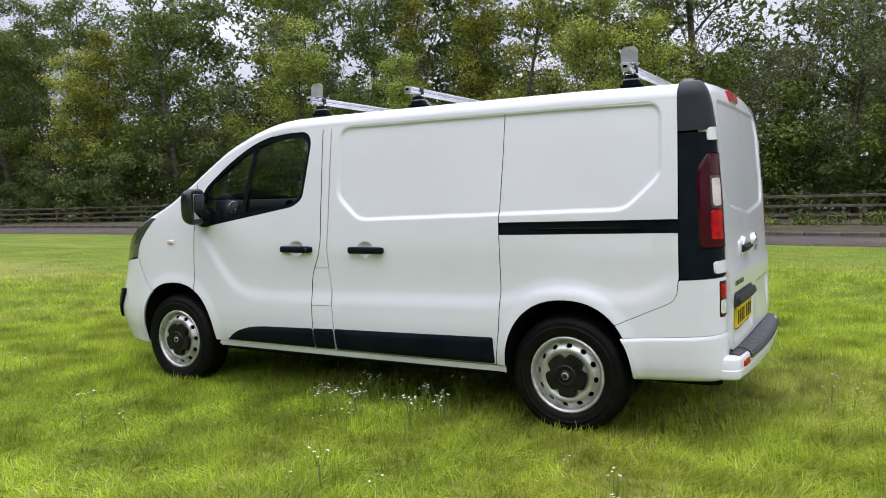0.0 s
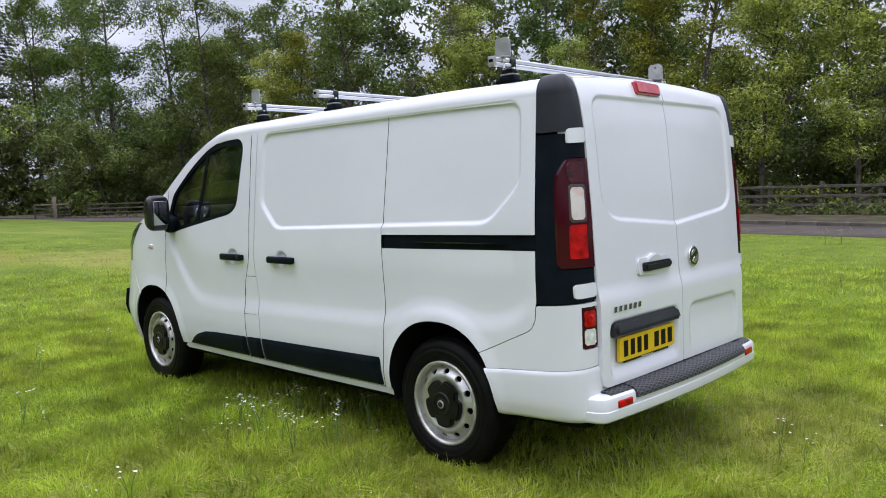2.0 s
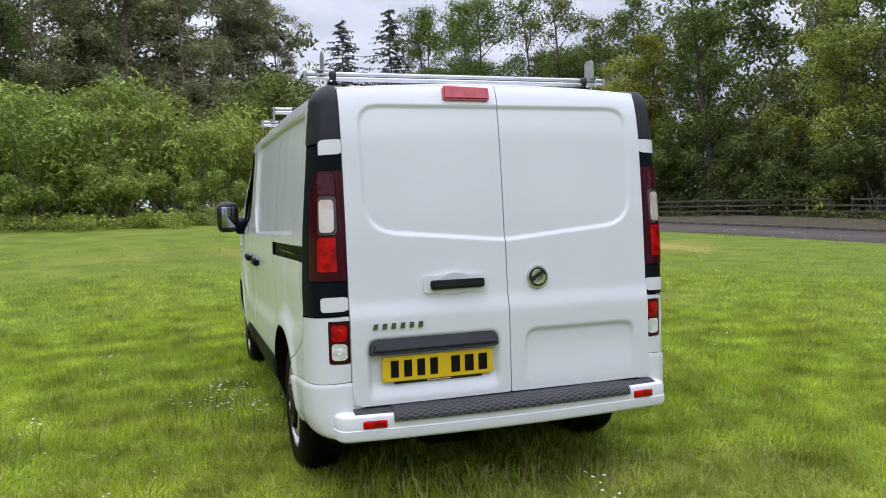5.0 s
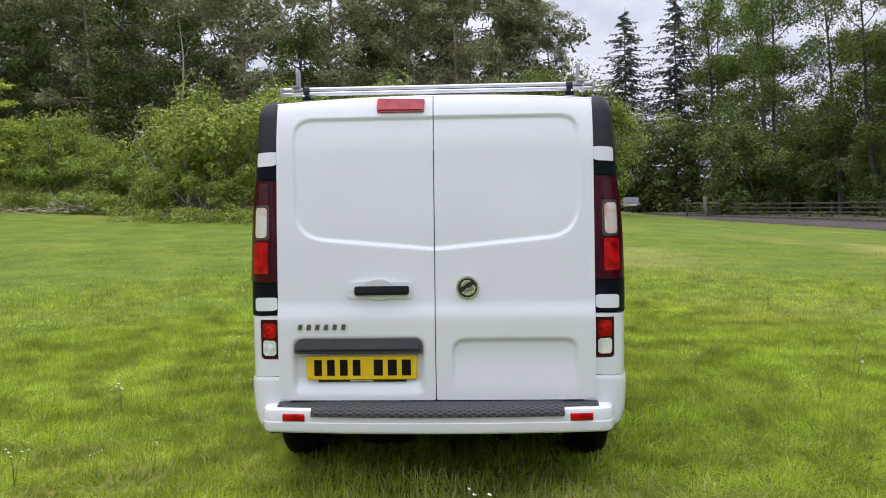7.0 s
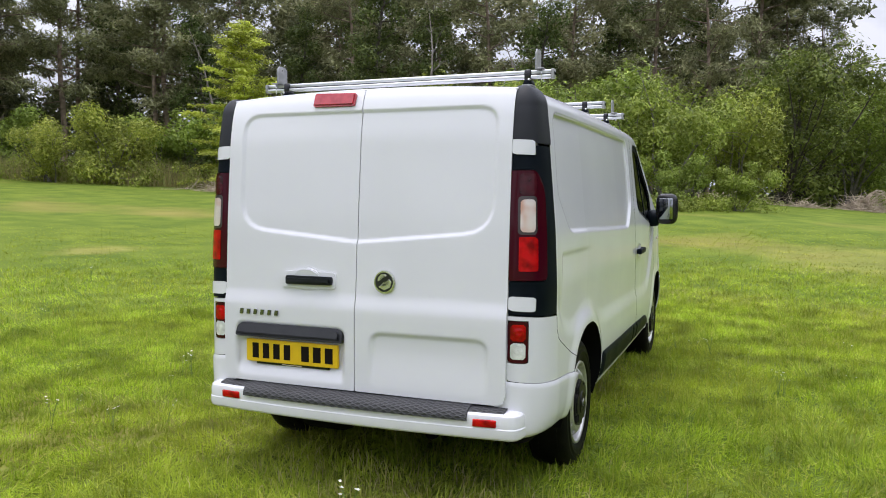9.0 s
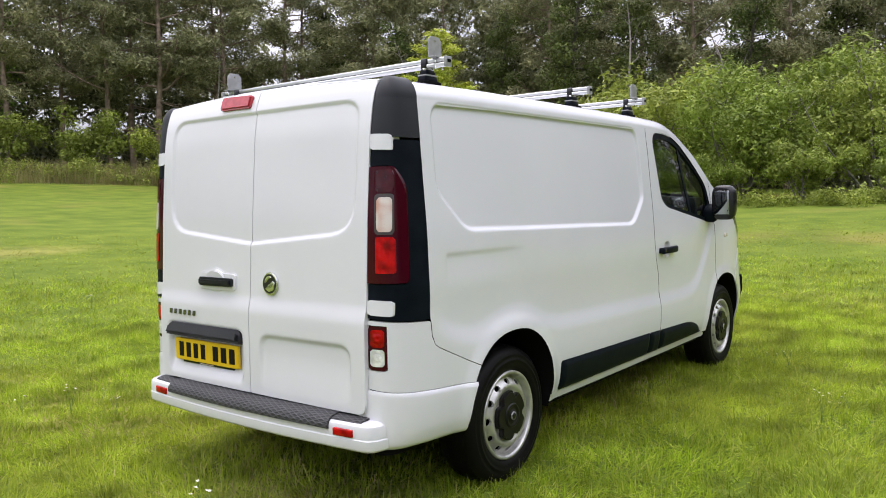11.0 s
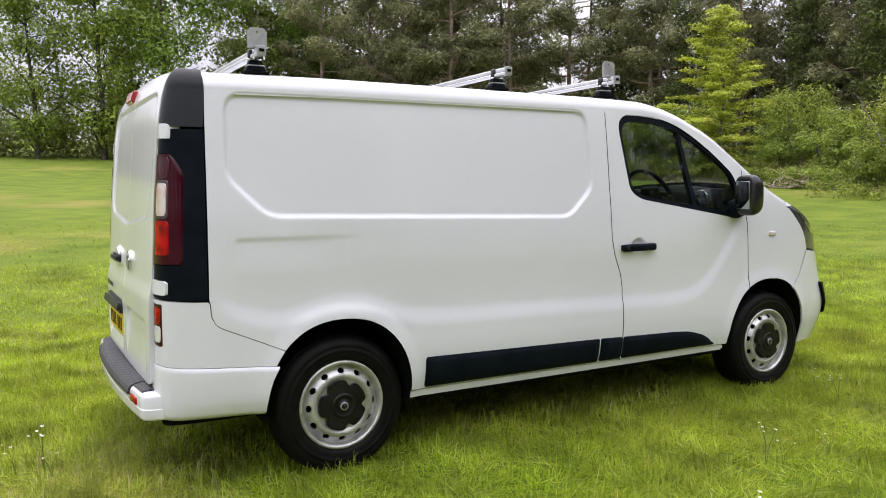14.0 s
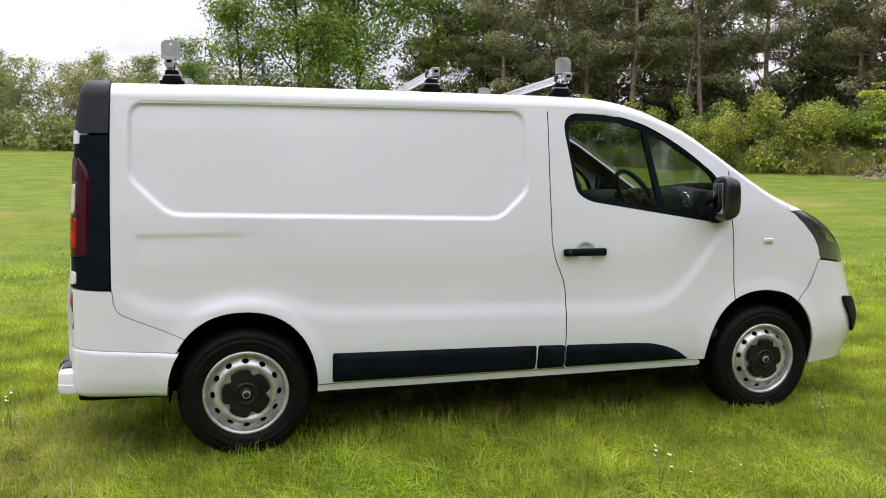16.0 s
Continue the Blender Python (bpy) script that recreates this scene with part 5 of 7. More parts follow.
def cab():
    seat(0.44, 0.50)
    seat(-0.32, 0.88)
    d = part("dashboard", None, van, "dark grey dashboard")
    P, F = lattice(-0.84, 0.84, 0.0, 1.0, 0.06, 0.1)
    prof_x = curve([(0, -3.02), (0.25, -2.75), (0.4, -2.62), (0.5, -2.60), (0.7, -2.66), (1.0, -2.74)])
    prof_z = curve([(0, 1.28), (0.25, 1.345), (0.4, 1.335), (0.5, 1.265), (0.7, 1.08), (1.0, 0.80)])
    pressed("dash_top", P, F, lambda y, t: np.stack([prof_x(t), y, prof_z(t) + 0.03 * np.exp(-((y - 0.42) / 0.22) ** 2) * sstep(0, 0.2, t)], -1), lambda c: np.stack([-0.05 + 0 * c[:, 0], 0 * c[:, 0], -0.05 + 0 * c[:, 0]], 1), TRIMG, d)
    for y in (0.73, -0.73, 0.12, -0.12):
        v, f = lathe([(0.048, 0.0), (0.05, 0.012), (0.038, 0.014), (0.036, 0.004), (0.001, 0.003)], 24)
        o = part("air_vent", mesh_of("air_vent", v, f, CHROME if abs(y) > 0.5 else TRIMG, True), d, "round dashboard vent")
        o.matrix_basis = pose(-2.60, y, 1.29, 0, 0, -90) @ pose(0, 0, 0, -15, 0, 0)
    bump_box("centre_console", (0.2, 0.36, 0.36), (-2.60, 0.02, 1.02), TRIMG, d, "", 0.03, (0, -12, 0))
    bump_box("screen", (0.012, 0.19, 0.12), (-2.515, 0.02, 1.16), GLOSSB, d, "dark dashboard screen", 0.005, (0, -12, 0))
    # steering wheel
    sw = part("steering_wheel", None, van, "black steering wheel")
    ring = [np.array((0.0, 0.185 * math.cos(a), 0.185 * math.sin(a))) for a in np.linspace(0, 2 * math.pi, 33)]
    L = Limbs2()
    L.tube(ring, [0.016] * len(ring), 8)
    part("wheel_ring", mesh_of("wheel_ring", L.v, L.f, BLACK, True), sw)
    bump_box("wheel_hub", (0.05, 0.15, 0.12), (-0.015, 0, -0.01), BLACK, sw, "", 0.02)
    for a in (0, 180, 270):
        bump_box("spoke", (0.02, 0.13, 0.035), (-0.01, 0.11 * math.cos(radians(a)), 0.11 * math.sin(radians(a))), BLACK, sw, "", 0.008, (a, 0, 0))
    sw.matrix_basis = pose(-2.42, 0.43, 1.305, 0, 30, 0)
    rod("steering_column", [(-2.43, 0.43, 1.30), (-2.70, 0.43, 1.16)], 0.045, BLACK, van)


cab()


def rack_bar(x, stops):
    """An aluminium roof bar on two stacked clamp feet, with or without upright load stops."""
    bar = part("roof_bar", None, van, "aluminium roof bar with black feet")
    for dz, dx, h in ((1.9995, 0.0, 0.020), (1.9765, 0.008, 0.018)):
        bump_box("bar_profile", (0.036, 1.60, h), (x + dx, -0.005, dz), ALU, bar, "bright aluminium profile", 0.006)
    bump_box("bar_web", (0.020, 1.598, 0.012), (x + 0.002, -0.005, 1.988), DARK, bar, "", 0.001)
    bump_box("bar_slot", (0.010, 1.601, 0.003), (x, -0.005, 2.0088), DARK, bar, "", 0.001)
    for s in (1, -1):
        bump_box("end_cap", (0.042, 0.016, 0.046), (x + 0.004, -0.005 + s * 0.806, 1.988), GREYP, bar, "pale grey end cap", 0.004)
        bump_box("end_recess", (0.024, 0.004, 0.014), (x + 0.004, -0.005 + s * 0.814, 1.990), DARK, bar, "", 0.001)
        yf = s * 0.68
        bump_box("foot_pad", (0.120, 0.062, 0.016), (x, yf + s * 0.004, 1.902), DARK, bar, "", 0.006)
        bump_box("foot", (0.098, 0.05, 0.026), (x, yf, 1.921), BLACK, bar, "black stacked clamp foot", 0.006, taper=0.86)
        bump_box("foot_shim", (0.080, 0.052, 0.006), (x, yf, 1.936), GREYP, bar, "", 0.002)
        bump_box("foot_block", (0.074, 0.046, 0.026), (x, yf, 1.951), BLACK, bar, "", 0.006, taper=0.80)
        bump_box("foot_clamp", (0.058, 0.034, 0.052), (x + 0.003, yf, 1.986), GLOSSB, bar, "", 0.008)
        bump_box("foot_bolt", (0.074, 0.012, 0.012), (x + 0.006, yf + s * 0.010, 1.962), CHROME, bar, "", 0.005)
        if stops:
            w, h, c = 0.046, 0.096, 0.018
            hole = [(0.006 * math.cos(a), 0.076 + 0.006 * math.sin(a)) for a in np.linspace(0, 6.2832, 12, endpoint=False)]
            out = [(-w, 0), (w, 0), (w, h - c), (w - c, h), (c - w, h), (-w, h - c)]
            P, F = lattice(-w, w, 0, h, 0.006)
            P, F = clip(P, F, inside(out, 0))
            P, F = clip(P, F, outside(hole, 0))
            yy = s * 0.725
            pressed("load_stop", P, F, lambda u, z: np.stack([x + u, yy + 0.003 * s + 0 * u, 2.01 + z], -1), lambda c_: np.stack([0 * c_[:, 0], -s * 0.006 + 0 * c_[:, 0], 0 * c_[:, 0]], 1), GREYP, bar, "grey upright load stop", flip=s > 0)
            pressed("load_stop_back", P, F, lambda u, z: np.stack([x + u, yy - 0.003 * s + 0 * u, 2.01 + z], -1), lambda c_: 0 * c_, GREYP, bar, flip=s < 0)
            bump_box("stop_base", (0.094, 0.040, 0.005), (x, s * 0.742, 2.0125), GREYP, bar, "", 0.0015)
            for dx in (-0.024, 0.024):
                rod("stop_bolt", [(x + dx, s * 0.748, 1.958), (x + dx, s * 0.748, 2.018)], 0.0035, CHROME, bar, sides=6)
    return bar


rack_bar(0.343, True)
rack_bar(-1.015, False)
rack_bar(-1.785, True)

# ---- trees and bushes ----
BARK_D = mottle(make_mat("dark_bark", (0.06, 0.05, 0.04), 0.95), (0.045, 0.038, 0.03), (0.11, 0.095, 0.075), 5, bump=0.6, bump_scale=18)
BARK_P = mottle(make_mat("pine_bark", (0.2, 0.15, 0.11), 0.95), (0.15, 0.11, 0.085), (0.30, 0.225, 0.17), 4, bump=0.6, bump_scale=14)
BARK_G = mottle(make_mat("grey_bark", (0.15, 0.14, 0.12), 0.95), (0.10, 0.095, 0.08), (0.22, 0.205, 0.175), 5, bump=0.4, bump_scale=20)
BARK_W = mottle(make_mat("bleached_wood", (0.3, 0.28, 0.25), 0.95), (0.14, 0.125, 0.105), (0.26, 0.235, 0.205), 5, bump=0.4, bump_scale=20)
LEAF_MID = leaf_mat("leaves_mid_green", (0.058, 0.092, 0.013), (0.108, 0.155, 0.022), (0.175, 0.22, 0.038))
LEAF_YEL = leaf_mat("leaves_yellow_green", (0.12, 0.142, 0.012), (0.22, 0.24, 0.022), (0.32, 0.325, 0.04))
LEAF_GRY = leaf_mat("leaves_grey_green", (0.08, 0.095, 0.035), (0.145, 0.16, 0.065), (0.23, 0.24, 0.12))
LEAF_DRK = leaf_mat("leaves_dark_green", (0.056, 0.082, 0.02), (0.10, 0.138, 0.034), (0.165, 0.205, 0.052))
LEAF_BSH = leaf_mat("leaves_bush_green", (0.14, 0.19, 0.026), (0.25, 0.315, 0.05), (0.365, 0.415, 0.092))
LEAF_SHB = leaf_mat("leaves_shrub_green", (0.08, 0.115, 0.022), (0.145, 0.19, 0.036), (0.22, 0.265, 0.06))
LEAF_FLD = leaf_mat("leaves_field_green", (0.10, 0.17, 0.02), (0.18, 0.275, 0.036), (0.27, 0.37, 0.062))
LEAF_EDG = leaf_mat("leaves_edge_green", (0.16, 0.215, 0.03), (0.29, 0.355, 0.055), (0.42, 0.46, 0.10))
LEAF_PAL = leaf_mat("leaves_pale_green", (0.17, 0.195, 0.06), (0.28, 0.305, 0.10), (0.40, 0.41, 0.17))
LEAF_SHD = leaf_mat("leaves_deep_wood", (0.085, 0.10, 0.045), (0.145, 0.16, 0.075), (0.21, 0.22, 0.115))
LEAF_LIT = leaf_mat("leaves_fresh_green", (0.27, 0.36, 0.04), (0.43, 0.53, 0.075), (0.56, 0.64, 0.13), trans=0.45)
NEEDLE = leaf_mat("pine_needles", (0.168, 0.178, 0.086), (0.265, 0.27, 0.132), (0.365, 0.355, 0.19), trans=0.3)
NEEDLE_D = leaf_mat("spruce_needles", (0.03, 0.038, 0.022), (0.05, 0.058, 0.036), (0.08, 0.085, 0.055), trans=0.1)
REED = leaf_mat("reed_stems", (0.24, 0.225, 0.08), (0.36, 0.30, 0.14), (0.27, 0.33, 0.09), trans=0.3)


class Limbs:
    """Collects tapered branch tubes."""
    def __init__(self):
        self.v, self.f = [], []

    def tube(self, path, radii, sides=5):
        base = len(self.v)
        for k, p in enumerate(path):
            d = (path[min(k + 1, len(path) - 1)] - path[max(k - 1, 0)])
            d = d / (np.linalg.norm(d) + 1e-9)
            a = np.cross(d, (0.31, 0.9, 0.2))
            a /= np.linalg.norm(a) + 1e-9
            b = np.cross(d, a)
            for s in range(sides):
                w = 2 * math.pi * s / sides
                self.v.append(p + radii[k] * (math.cos(w) * a + math.sin(w) * b))
        for k in range(len(path) - 1):
            for s in range(sides):
                i, j = base + k * sides + s, base + k * sides + (s + 1) % sides
                self.f.append((i, j, j + sides, i + sides))


def wander(rnd, start, way, length, steps, bend, lift=0.0):
    p, d = np.array(start, float), np.array(way, float)
    d /= np.linalg.norm(d)
    out = [p.copy()]
    for _ in range(steps):
        d = d + rnd.normal(0, bend, 3) + np.array((0, 0, lift))
        d /= np.linalg.norm(d)
        p = p + d * length / steps
        out.append(p.copy())
    return out


def leaf_cloud(rnd, pts, n, size, clumps, rad, squash, mat, name="crown", long=1.7, tri=True, fuzz=0.55):
    """n small leaves gathered into rounded clumps at some of the given twig points, facing outwards from each clump."""
    pts = np.array(pts)
    c = pts[rnd.choice(len(pts), min(clumps, len(pts)), replace=False)]
    r = rad * rnd.uniform(0.55, 1.3, len(c))
    w = r ** 2
    k = rnd.choice(len(c), n, p=w / w.sum())
    d = rnd.normal(0, 1, (n, 3))
    d[:, 2] += 0.25
    d /= np.linalg.norm(d, axis=1)[:, None]
    sh = r[k][:, None] * (0.35 + 0.75 * rnd.uniform(0, 1, (n, 1)) ** 0.6)
    p = c[k] + d * sh * np.array((1, 1, squash)) + rnd.normal(0, 0.10 * rad, (n, 3))
    nrm = d * np.array((1, 1, 1 / squash)) + rnd.normal(0, fuzz, (n, 3)) + np.array((0, 0, 0.35))
    nrm /= np.linalg.norm(nrm, axis=1)[:, None]
    t = np.cross(nrm, rnd.normal(0, 1, (n, 3)))
    t /= np.linalg.norm(t, axis=1)[:, None]
    b = np.cross(nrm, t)
    s = size * rnd.uniform(0.55, 1.25, n)[:, None]
    w = s / long
    if tri:
        q = np.stack([p - t * s * 0.5 + b * w * 0.45, p - t * s * 0.35 - b * w * 0.45, p + t * s * 0.5], 1).reshape(-1, 3)
        return fast_mesh(name, q, np.arange(n * 3).reshape(n, 3), mat)
    q = np.stack([p - t * s * 0.5, p + b * w * 0.5 - nrm * s * 0.08, p + t * s * 0.5, p - b * w * 0.5 - nrm * s * 0.08], 1).reshape(-1, 3)
    return fast_mesh(name, q, np.arange(n * 4).reshape(n, 4), mat)


def tree(name, seed, h, r0, first, reach, limbs, leaf_n, leaf, clumps, rad, squash, bark, mat, label, category,
         rise=0.5, taper=0.6, twigs=3, stems=1, dead=0, cone=False, wild=0.06, trunk_leaf=0, tri=True, long=1.7, fuzz=0.55):
    """A tree or bush: trunk(s), limbs, twigs, and a crown of separate leaves round the twigs."""
    rnd = np.random.RandomState(seed)
    L, tips = Limbs(), []
    for s in range(stems):
        a0 = rnd.uniform(0, 6.28)
        lean = 0.04 if stems == 1 else rnd.uniform(0.15, 0.55)
        hh = h * (1 if stems == 1 else rnd.uniform(0.65, 1.0))
        way = (math.cos(a0) * lean, math.sin(a0) * lean, 1)
        start = (0, 0, -0.3) if stems == 1 else (rnd.uniform(-0.3, 0.3), rnd.uniform(-0.3, 0.3), -0.2)
        trunk = wander(rnd, start, way, hh + 0.3, 12, 0.035 if stems == 1 else 0.1, 0.02)
        rr = r0 * (1 if stems == 1 else rnd.uniform(0.6, 1))
        L.tube(trunk, [rr * (1 - 0.93 * (k / 12) ** 0.9) + 0.006 for k in range(13)], 8 if stems == 1 else 5)
        tips.append(trunk[-1])
        nl = limbs if stems == 1 else max(3, limbs // stems)
        for k in range(nl):
            u = first + (0.97 - first) * ((k + rnd.uniform(0, 1)) / nl)
            i = min(int(u * 12), 11)
            p = trunk[i] + (trunk[i + 1] - trunk[i]) * (u * 12 - i)
            if cone:
                ln = reach * (1.02 - (u - first) / (1 - first)) ** 0.9 * rnd.uniform(0.75, 1.1)
            else:
                ln = reach * (1 - taper * (u - first) / (1 - first) ) * rnd.uniform(0.55, 1.15)
            a = k * 2.4 + rnd.uniform(-0.6, 0.6)
            limb = wander(rnd, p, (math.cos(a), math.sin(a), rise * rnd.uniform(0.5, 1.4)), ln, 6, 0.11 + wild, 0.02)
            rb = max(0.012, rr * 0.42 * (1 - 0.7 * u))
            L.tube(limb, [rb * (1 - 0.85 * j / 6) + 0.003 for j in range(7)], 4)
            for j in range(twigs):
                q = limb[2 + j % 5] if twigs <= 5 else limb[1 + j % 6]
                d = limb[6] - limb[0]
                d = d / (np.linalg.norm(d) + 1e-9) + rnd.normal(0, 0.6, 3)
                tw = wander(rnd, q, d, ln * rnd.uniform(0.2, 0.45), 3, 0.2)
                if stems == 1:
                    L.tube(tw, [rb * 0.3 + 0.002, rb * 0.22 + 0.002, rb * 0.15 + 0.001, 0.001], 3)
                tips += [tw[1], tw[2], tw[3]]
            tips += [limb[4], limb[5], limb[6]]
    for k in range(dead):
        u = rnd.uniform(0.15, first)
        i = int(u * 12)
        a = rnd.uniform(0, 6.28)
        br = wander(rnd, trunk[i], (math.cos(a), math.sin(a), rnd.uniform(-0.1, 0.5)), rnd.uniform(0.8, 2.6), 5, 0.22)
        L.tube(br, [0.04, 0.033, 0.026, 0.018, 0.01, 0.003], 4)
    for k in range(trunk_leaf):
        tips.append(trunk[rnd.randint(1, 9)])
    ob = tagged(new(name), label, category)
    part("trunk", mesh_of("trunk", L.v, L.f, bark, True), ob)
    part("crown", leaf_cloud(rnd, tips, leaf_n, leaf, clumps, rad, squash, mat, tri=tri, long=long, fuzz=fuzz), ob)
    return ob


def plant(proto, spots, group, seed, smin=0.85, smax=1.15):
    """The first tree of a kind moves to the first spot; the others are copies, turned and scaled."""
    rnd = random.Random(seed)
    for k, (x, y, *s) in enumerate(spots):
        sc = s[0] if s else rnd.uniform(smin, smax)
        m = pose(x, y, float(ground_z(x, y)) - 0.05, 0, 0, rnd.uniform(0, 360)) @ Matrix.Diagonal((sc * rnd.uniform(0.92, 1.08), sc * rnd.uniform(0.92, 1.08), sc, 1))
        ob = proto if k == 0 else copy_thing(proto, m)
        ob.matrix_basis = m
        tagged(ob, group=group)


def jitter(seed, xs, y0, y1, dx=1.2):
    rnd = random.Random(seed)
    return [(x + rnd.uniform(-dx, dx), rnd.uniform(y0, y1)) for x in xs]


def behind(spots):
    """Moves spots back where the fence swings outwards."""
    return [(x, y + max(0.0, float(FENCE_Y(x)) - 27.5), *r) for x, y, *r in spots]


# the wood beyond the road
plant(tree("broadleaf_tree", 1, 17, 0.21, 0.2, 4.4, 30, 12500, 0.22, 150, 0.80, 0.72, BARK_D, LEAF_MID, "tall slim broadleaf tree with dark trunk and open green crown", "tree"),
      behind(jitter(1, [-66, -58, -51, -45, -39.5, -33, -26, -18.5, -12, -6, 1.5, 8], 31, 37)) + [(-60, 29.5, 1.2), (-72, 29.5, 1.3), (-79, 31, 1.4), (-86, 30, 1.5), (-93, 30.5, 1.55), (-100, 31, 1.6), (-54, 29.5, 1.1)], "trees of the wood beyond the road", 11)
plant(tree("broadleaf_tree", 2, 15, 0.17, 0.12, 3.6, 28, 12500, 0.205, 130, 0.78, 0.68, BARK_D, LEAF_YEL, "slim tree with yellow-green spring leaves", "tree"),
      behind([(-14.5, 30.8), (-19.5, 33.5), (-36, 31.5), (-47.5, 32), (3.5, 36), (-27.5, 36.5)]), "trees of the wood beyond the road", 12)
plant(tree("broadleaf_tree", 3, 14, 0.14, 0.16, 4.5, 26, 14500, 0.165, 140, 0.80, 0.65, BARK_D, LEAF_GRY, "many-stemmed tree with fine grey-green leaves", "tree", stems=4, rise=0.8),
      behind([(-3.5, 32), (2.8, 30.5), (6.5, 33.5), (-23, 34), (12, 31), (-31, 35), (-55, 35.5), (-43, 37), (-62, 33)]), "trees of the wood beyond the road", 13)
plant(tree("roadside_tree", 41, 10.5, 0.13, 0.05, 3.4, 30, 13000, 0.17, 120, 0.75, 0.62, BARK_D, LEAF_EDG, "spreading tree with light green leaves hanging over the fence", "tree", rise=0.45),
      [(-10.0, 28.0, 0.95), (-6.4, 28.2, 0.8), (-30.5, 33.4, 1.15), (-21.5, 32.0, 0.85), (-47, 30.0, 1.1)], "light green trees behind the fence", 42)
plant(tree("hedge_shrub", 4, 4.4, 0.07, 0.08, 2.4, 24, 5600, 0.215, 46, 0.75, 0.75, BARK_D, LEAF_DRK, "dense dark green shrub under the trees behind the fence", "shrub", stems=6, rise=0.7),
      behind(jitter(5, np.arange(-72, 15, 3.7), 29.2, 30.8, 0.8)), "shrubs behind the fence", 14, 0.75, 1.25)
plant(tree("hedge_shrub", 5, 5.6, 0.07, 0.1, 2.4, 22, 6000, 0.215, 50, 0.75, 0.70, BARK_D, LEAF_MID, "leafy mid green shrub behind the fence", "shrub", stems=6, rise=0.7),
      behind(jitter(6, np.arange(-70, 14, 5.2), 29.8, 32.0, 1.4)), "shrubs behind the fence", 15, 0.75, 1.25)
# end of the field, beyond the van's nose
def spruce(seed, h, reach, label):
    """A pointed spruce: a straight mast and whorls of drooping boughs hung with needle sprays."""
    rnd = np.random.RandomState(seed)
    L, v = Limbs(), []
    mast = [np.array((0.15 * math.sin(k * 0.9), 0.12 * math.cos(k * 1.3), -0.3 + (h + 0.3) * k / 12)) for k in range(13)]
    L.tube(mast, [0.28 * (1 - k / 12.3) + 0.012 for k in range(13)], 7)
    for k in range(64):
        u = 0.10 + 0.89 * (k / 64) ** 0.92
        z = h * u
        for j in range(rnd.randint(3, 6)):
            a = rnd.uniform(0, 6.283)
            ln = (reach * (1.0 - u) ** 0.70 + 0.25) * rnd.uniform(0.55, 1.12)
            way = np.array((math.cos(a), math.sin(a), 0.0))
            sag = rnd.uniform(0.12, 0.38)
            pts = [np.array((0, 0, z)) + way * ln * q + np.array((0, 0, ln * (0.12 * q - sag * q * q * (1.25 - 0.55 * q)))) for q in (0, 0.25, 0.5, 0.75, 1.0)]
            L.tube(pts, [0.035, 0.028, 0.02, 0.012, 0.004], 3)
            side = np.array((-way[1], way[0], 0.0))
            for m in range(int(6 + ln * 5)):
                q = rnd.uniform(0.12, 1.0)
                i = min(int(q * 4), 3)
                p = pts[i] + (pts[i + 1] - pts[i]) * (q * 4 - i)
                d = way * rnd.uniform(0.1, 0.6) + side * rnd.uniform(-1, 1) + np.array((0, 0, rnd.uniform(-0.75, 0.1)))
                s = rnd.uniform(0.45, 1.0) * (1.15 - 0.45 * q)
                w = np.cross(d, rnd.normal(0, 1, 3))
                w = w / (np.linalg.norm(w) + 1e-9) * s * 0.17
                v += [p - w, p + w, p + d * s]
    ob = tagged(new("spruce_tree"), label, "tree")
    part("trunk", mesh_of("trunk", L.v, L.f, BARK_D, True), ob)
    v = np.array(v)
    part("crown", fast_mesh("crown", v, np.arange(len(v)).reshape(-1, 3), NEEDLE_D), ob)
    return ob


plant(spruce(6, 28.5, 9.6, "tall pointed dark spruce far behind the field"), [(-103.8, 20.4, 0.97), (-97.5, 25.6, 0.98), (-112, 21.5, 0.80), (-108, 28.5, 0.72)], "far spruces", 16)
plant(tree("hazel_bush", 7, 5.4, 0.07, 0.04, 2.7, 34, 11500, 0.185, 66, 0.80, 0.72, BARK_G, LEAF_BSH, "large rounded green bush at the wood's edge", "bush", stems=9, rise=0.8, twigs=3),
      [(-27.0, -10.8, 1.15), (-26.5, -6.0, 1.0), (-27.5, -1.6, 1.05), (-36.6, 0.8, 1.15), (-40.5, -1.5, 1.3), (-33.5, -4, 1.35), (-33, -9.5, 1.3)], "bushes at the wood's edge", 17)
plant(tree("hazel_bush", 44, 6.0, 0.08, 0.04, 2.8, 34, 11000, 0.18, 66, 0.80, 0.72, BARK_D, LEAF_SHB, "large dark green bush near the end of the road", "bush", stems=9, rise=0.8, twigs=3),
      [(-41.5, 3.2, 1.45), (-51.5, 8.6, 1.1), (-77, 12.4, 1.2), (-66, 24.5, 1.5), (-50, 6.5, 1.3)], "dark bushes by the road's end", 45)
plant(tree("edge_tree", 46, 9.3, 0.10, 0.04, 4.4, 46, 20000, 0.20, 120, 0.95, 0.72, BARK_G, LEAF_BSH, "broad rounded green tree branching from the ground at the wood's corner", "tree", stems=7, rise=0.8, twigs=3),
      [(-46.5, 6.6, 1.0)], "", 47)
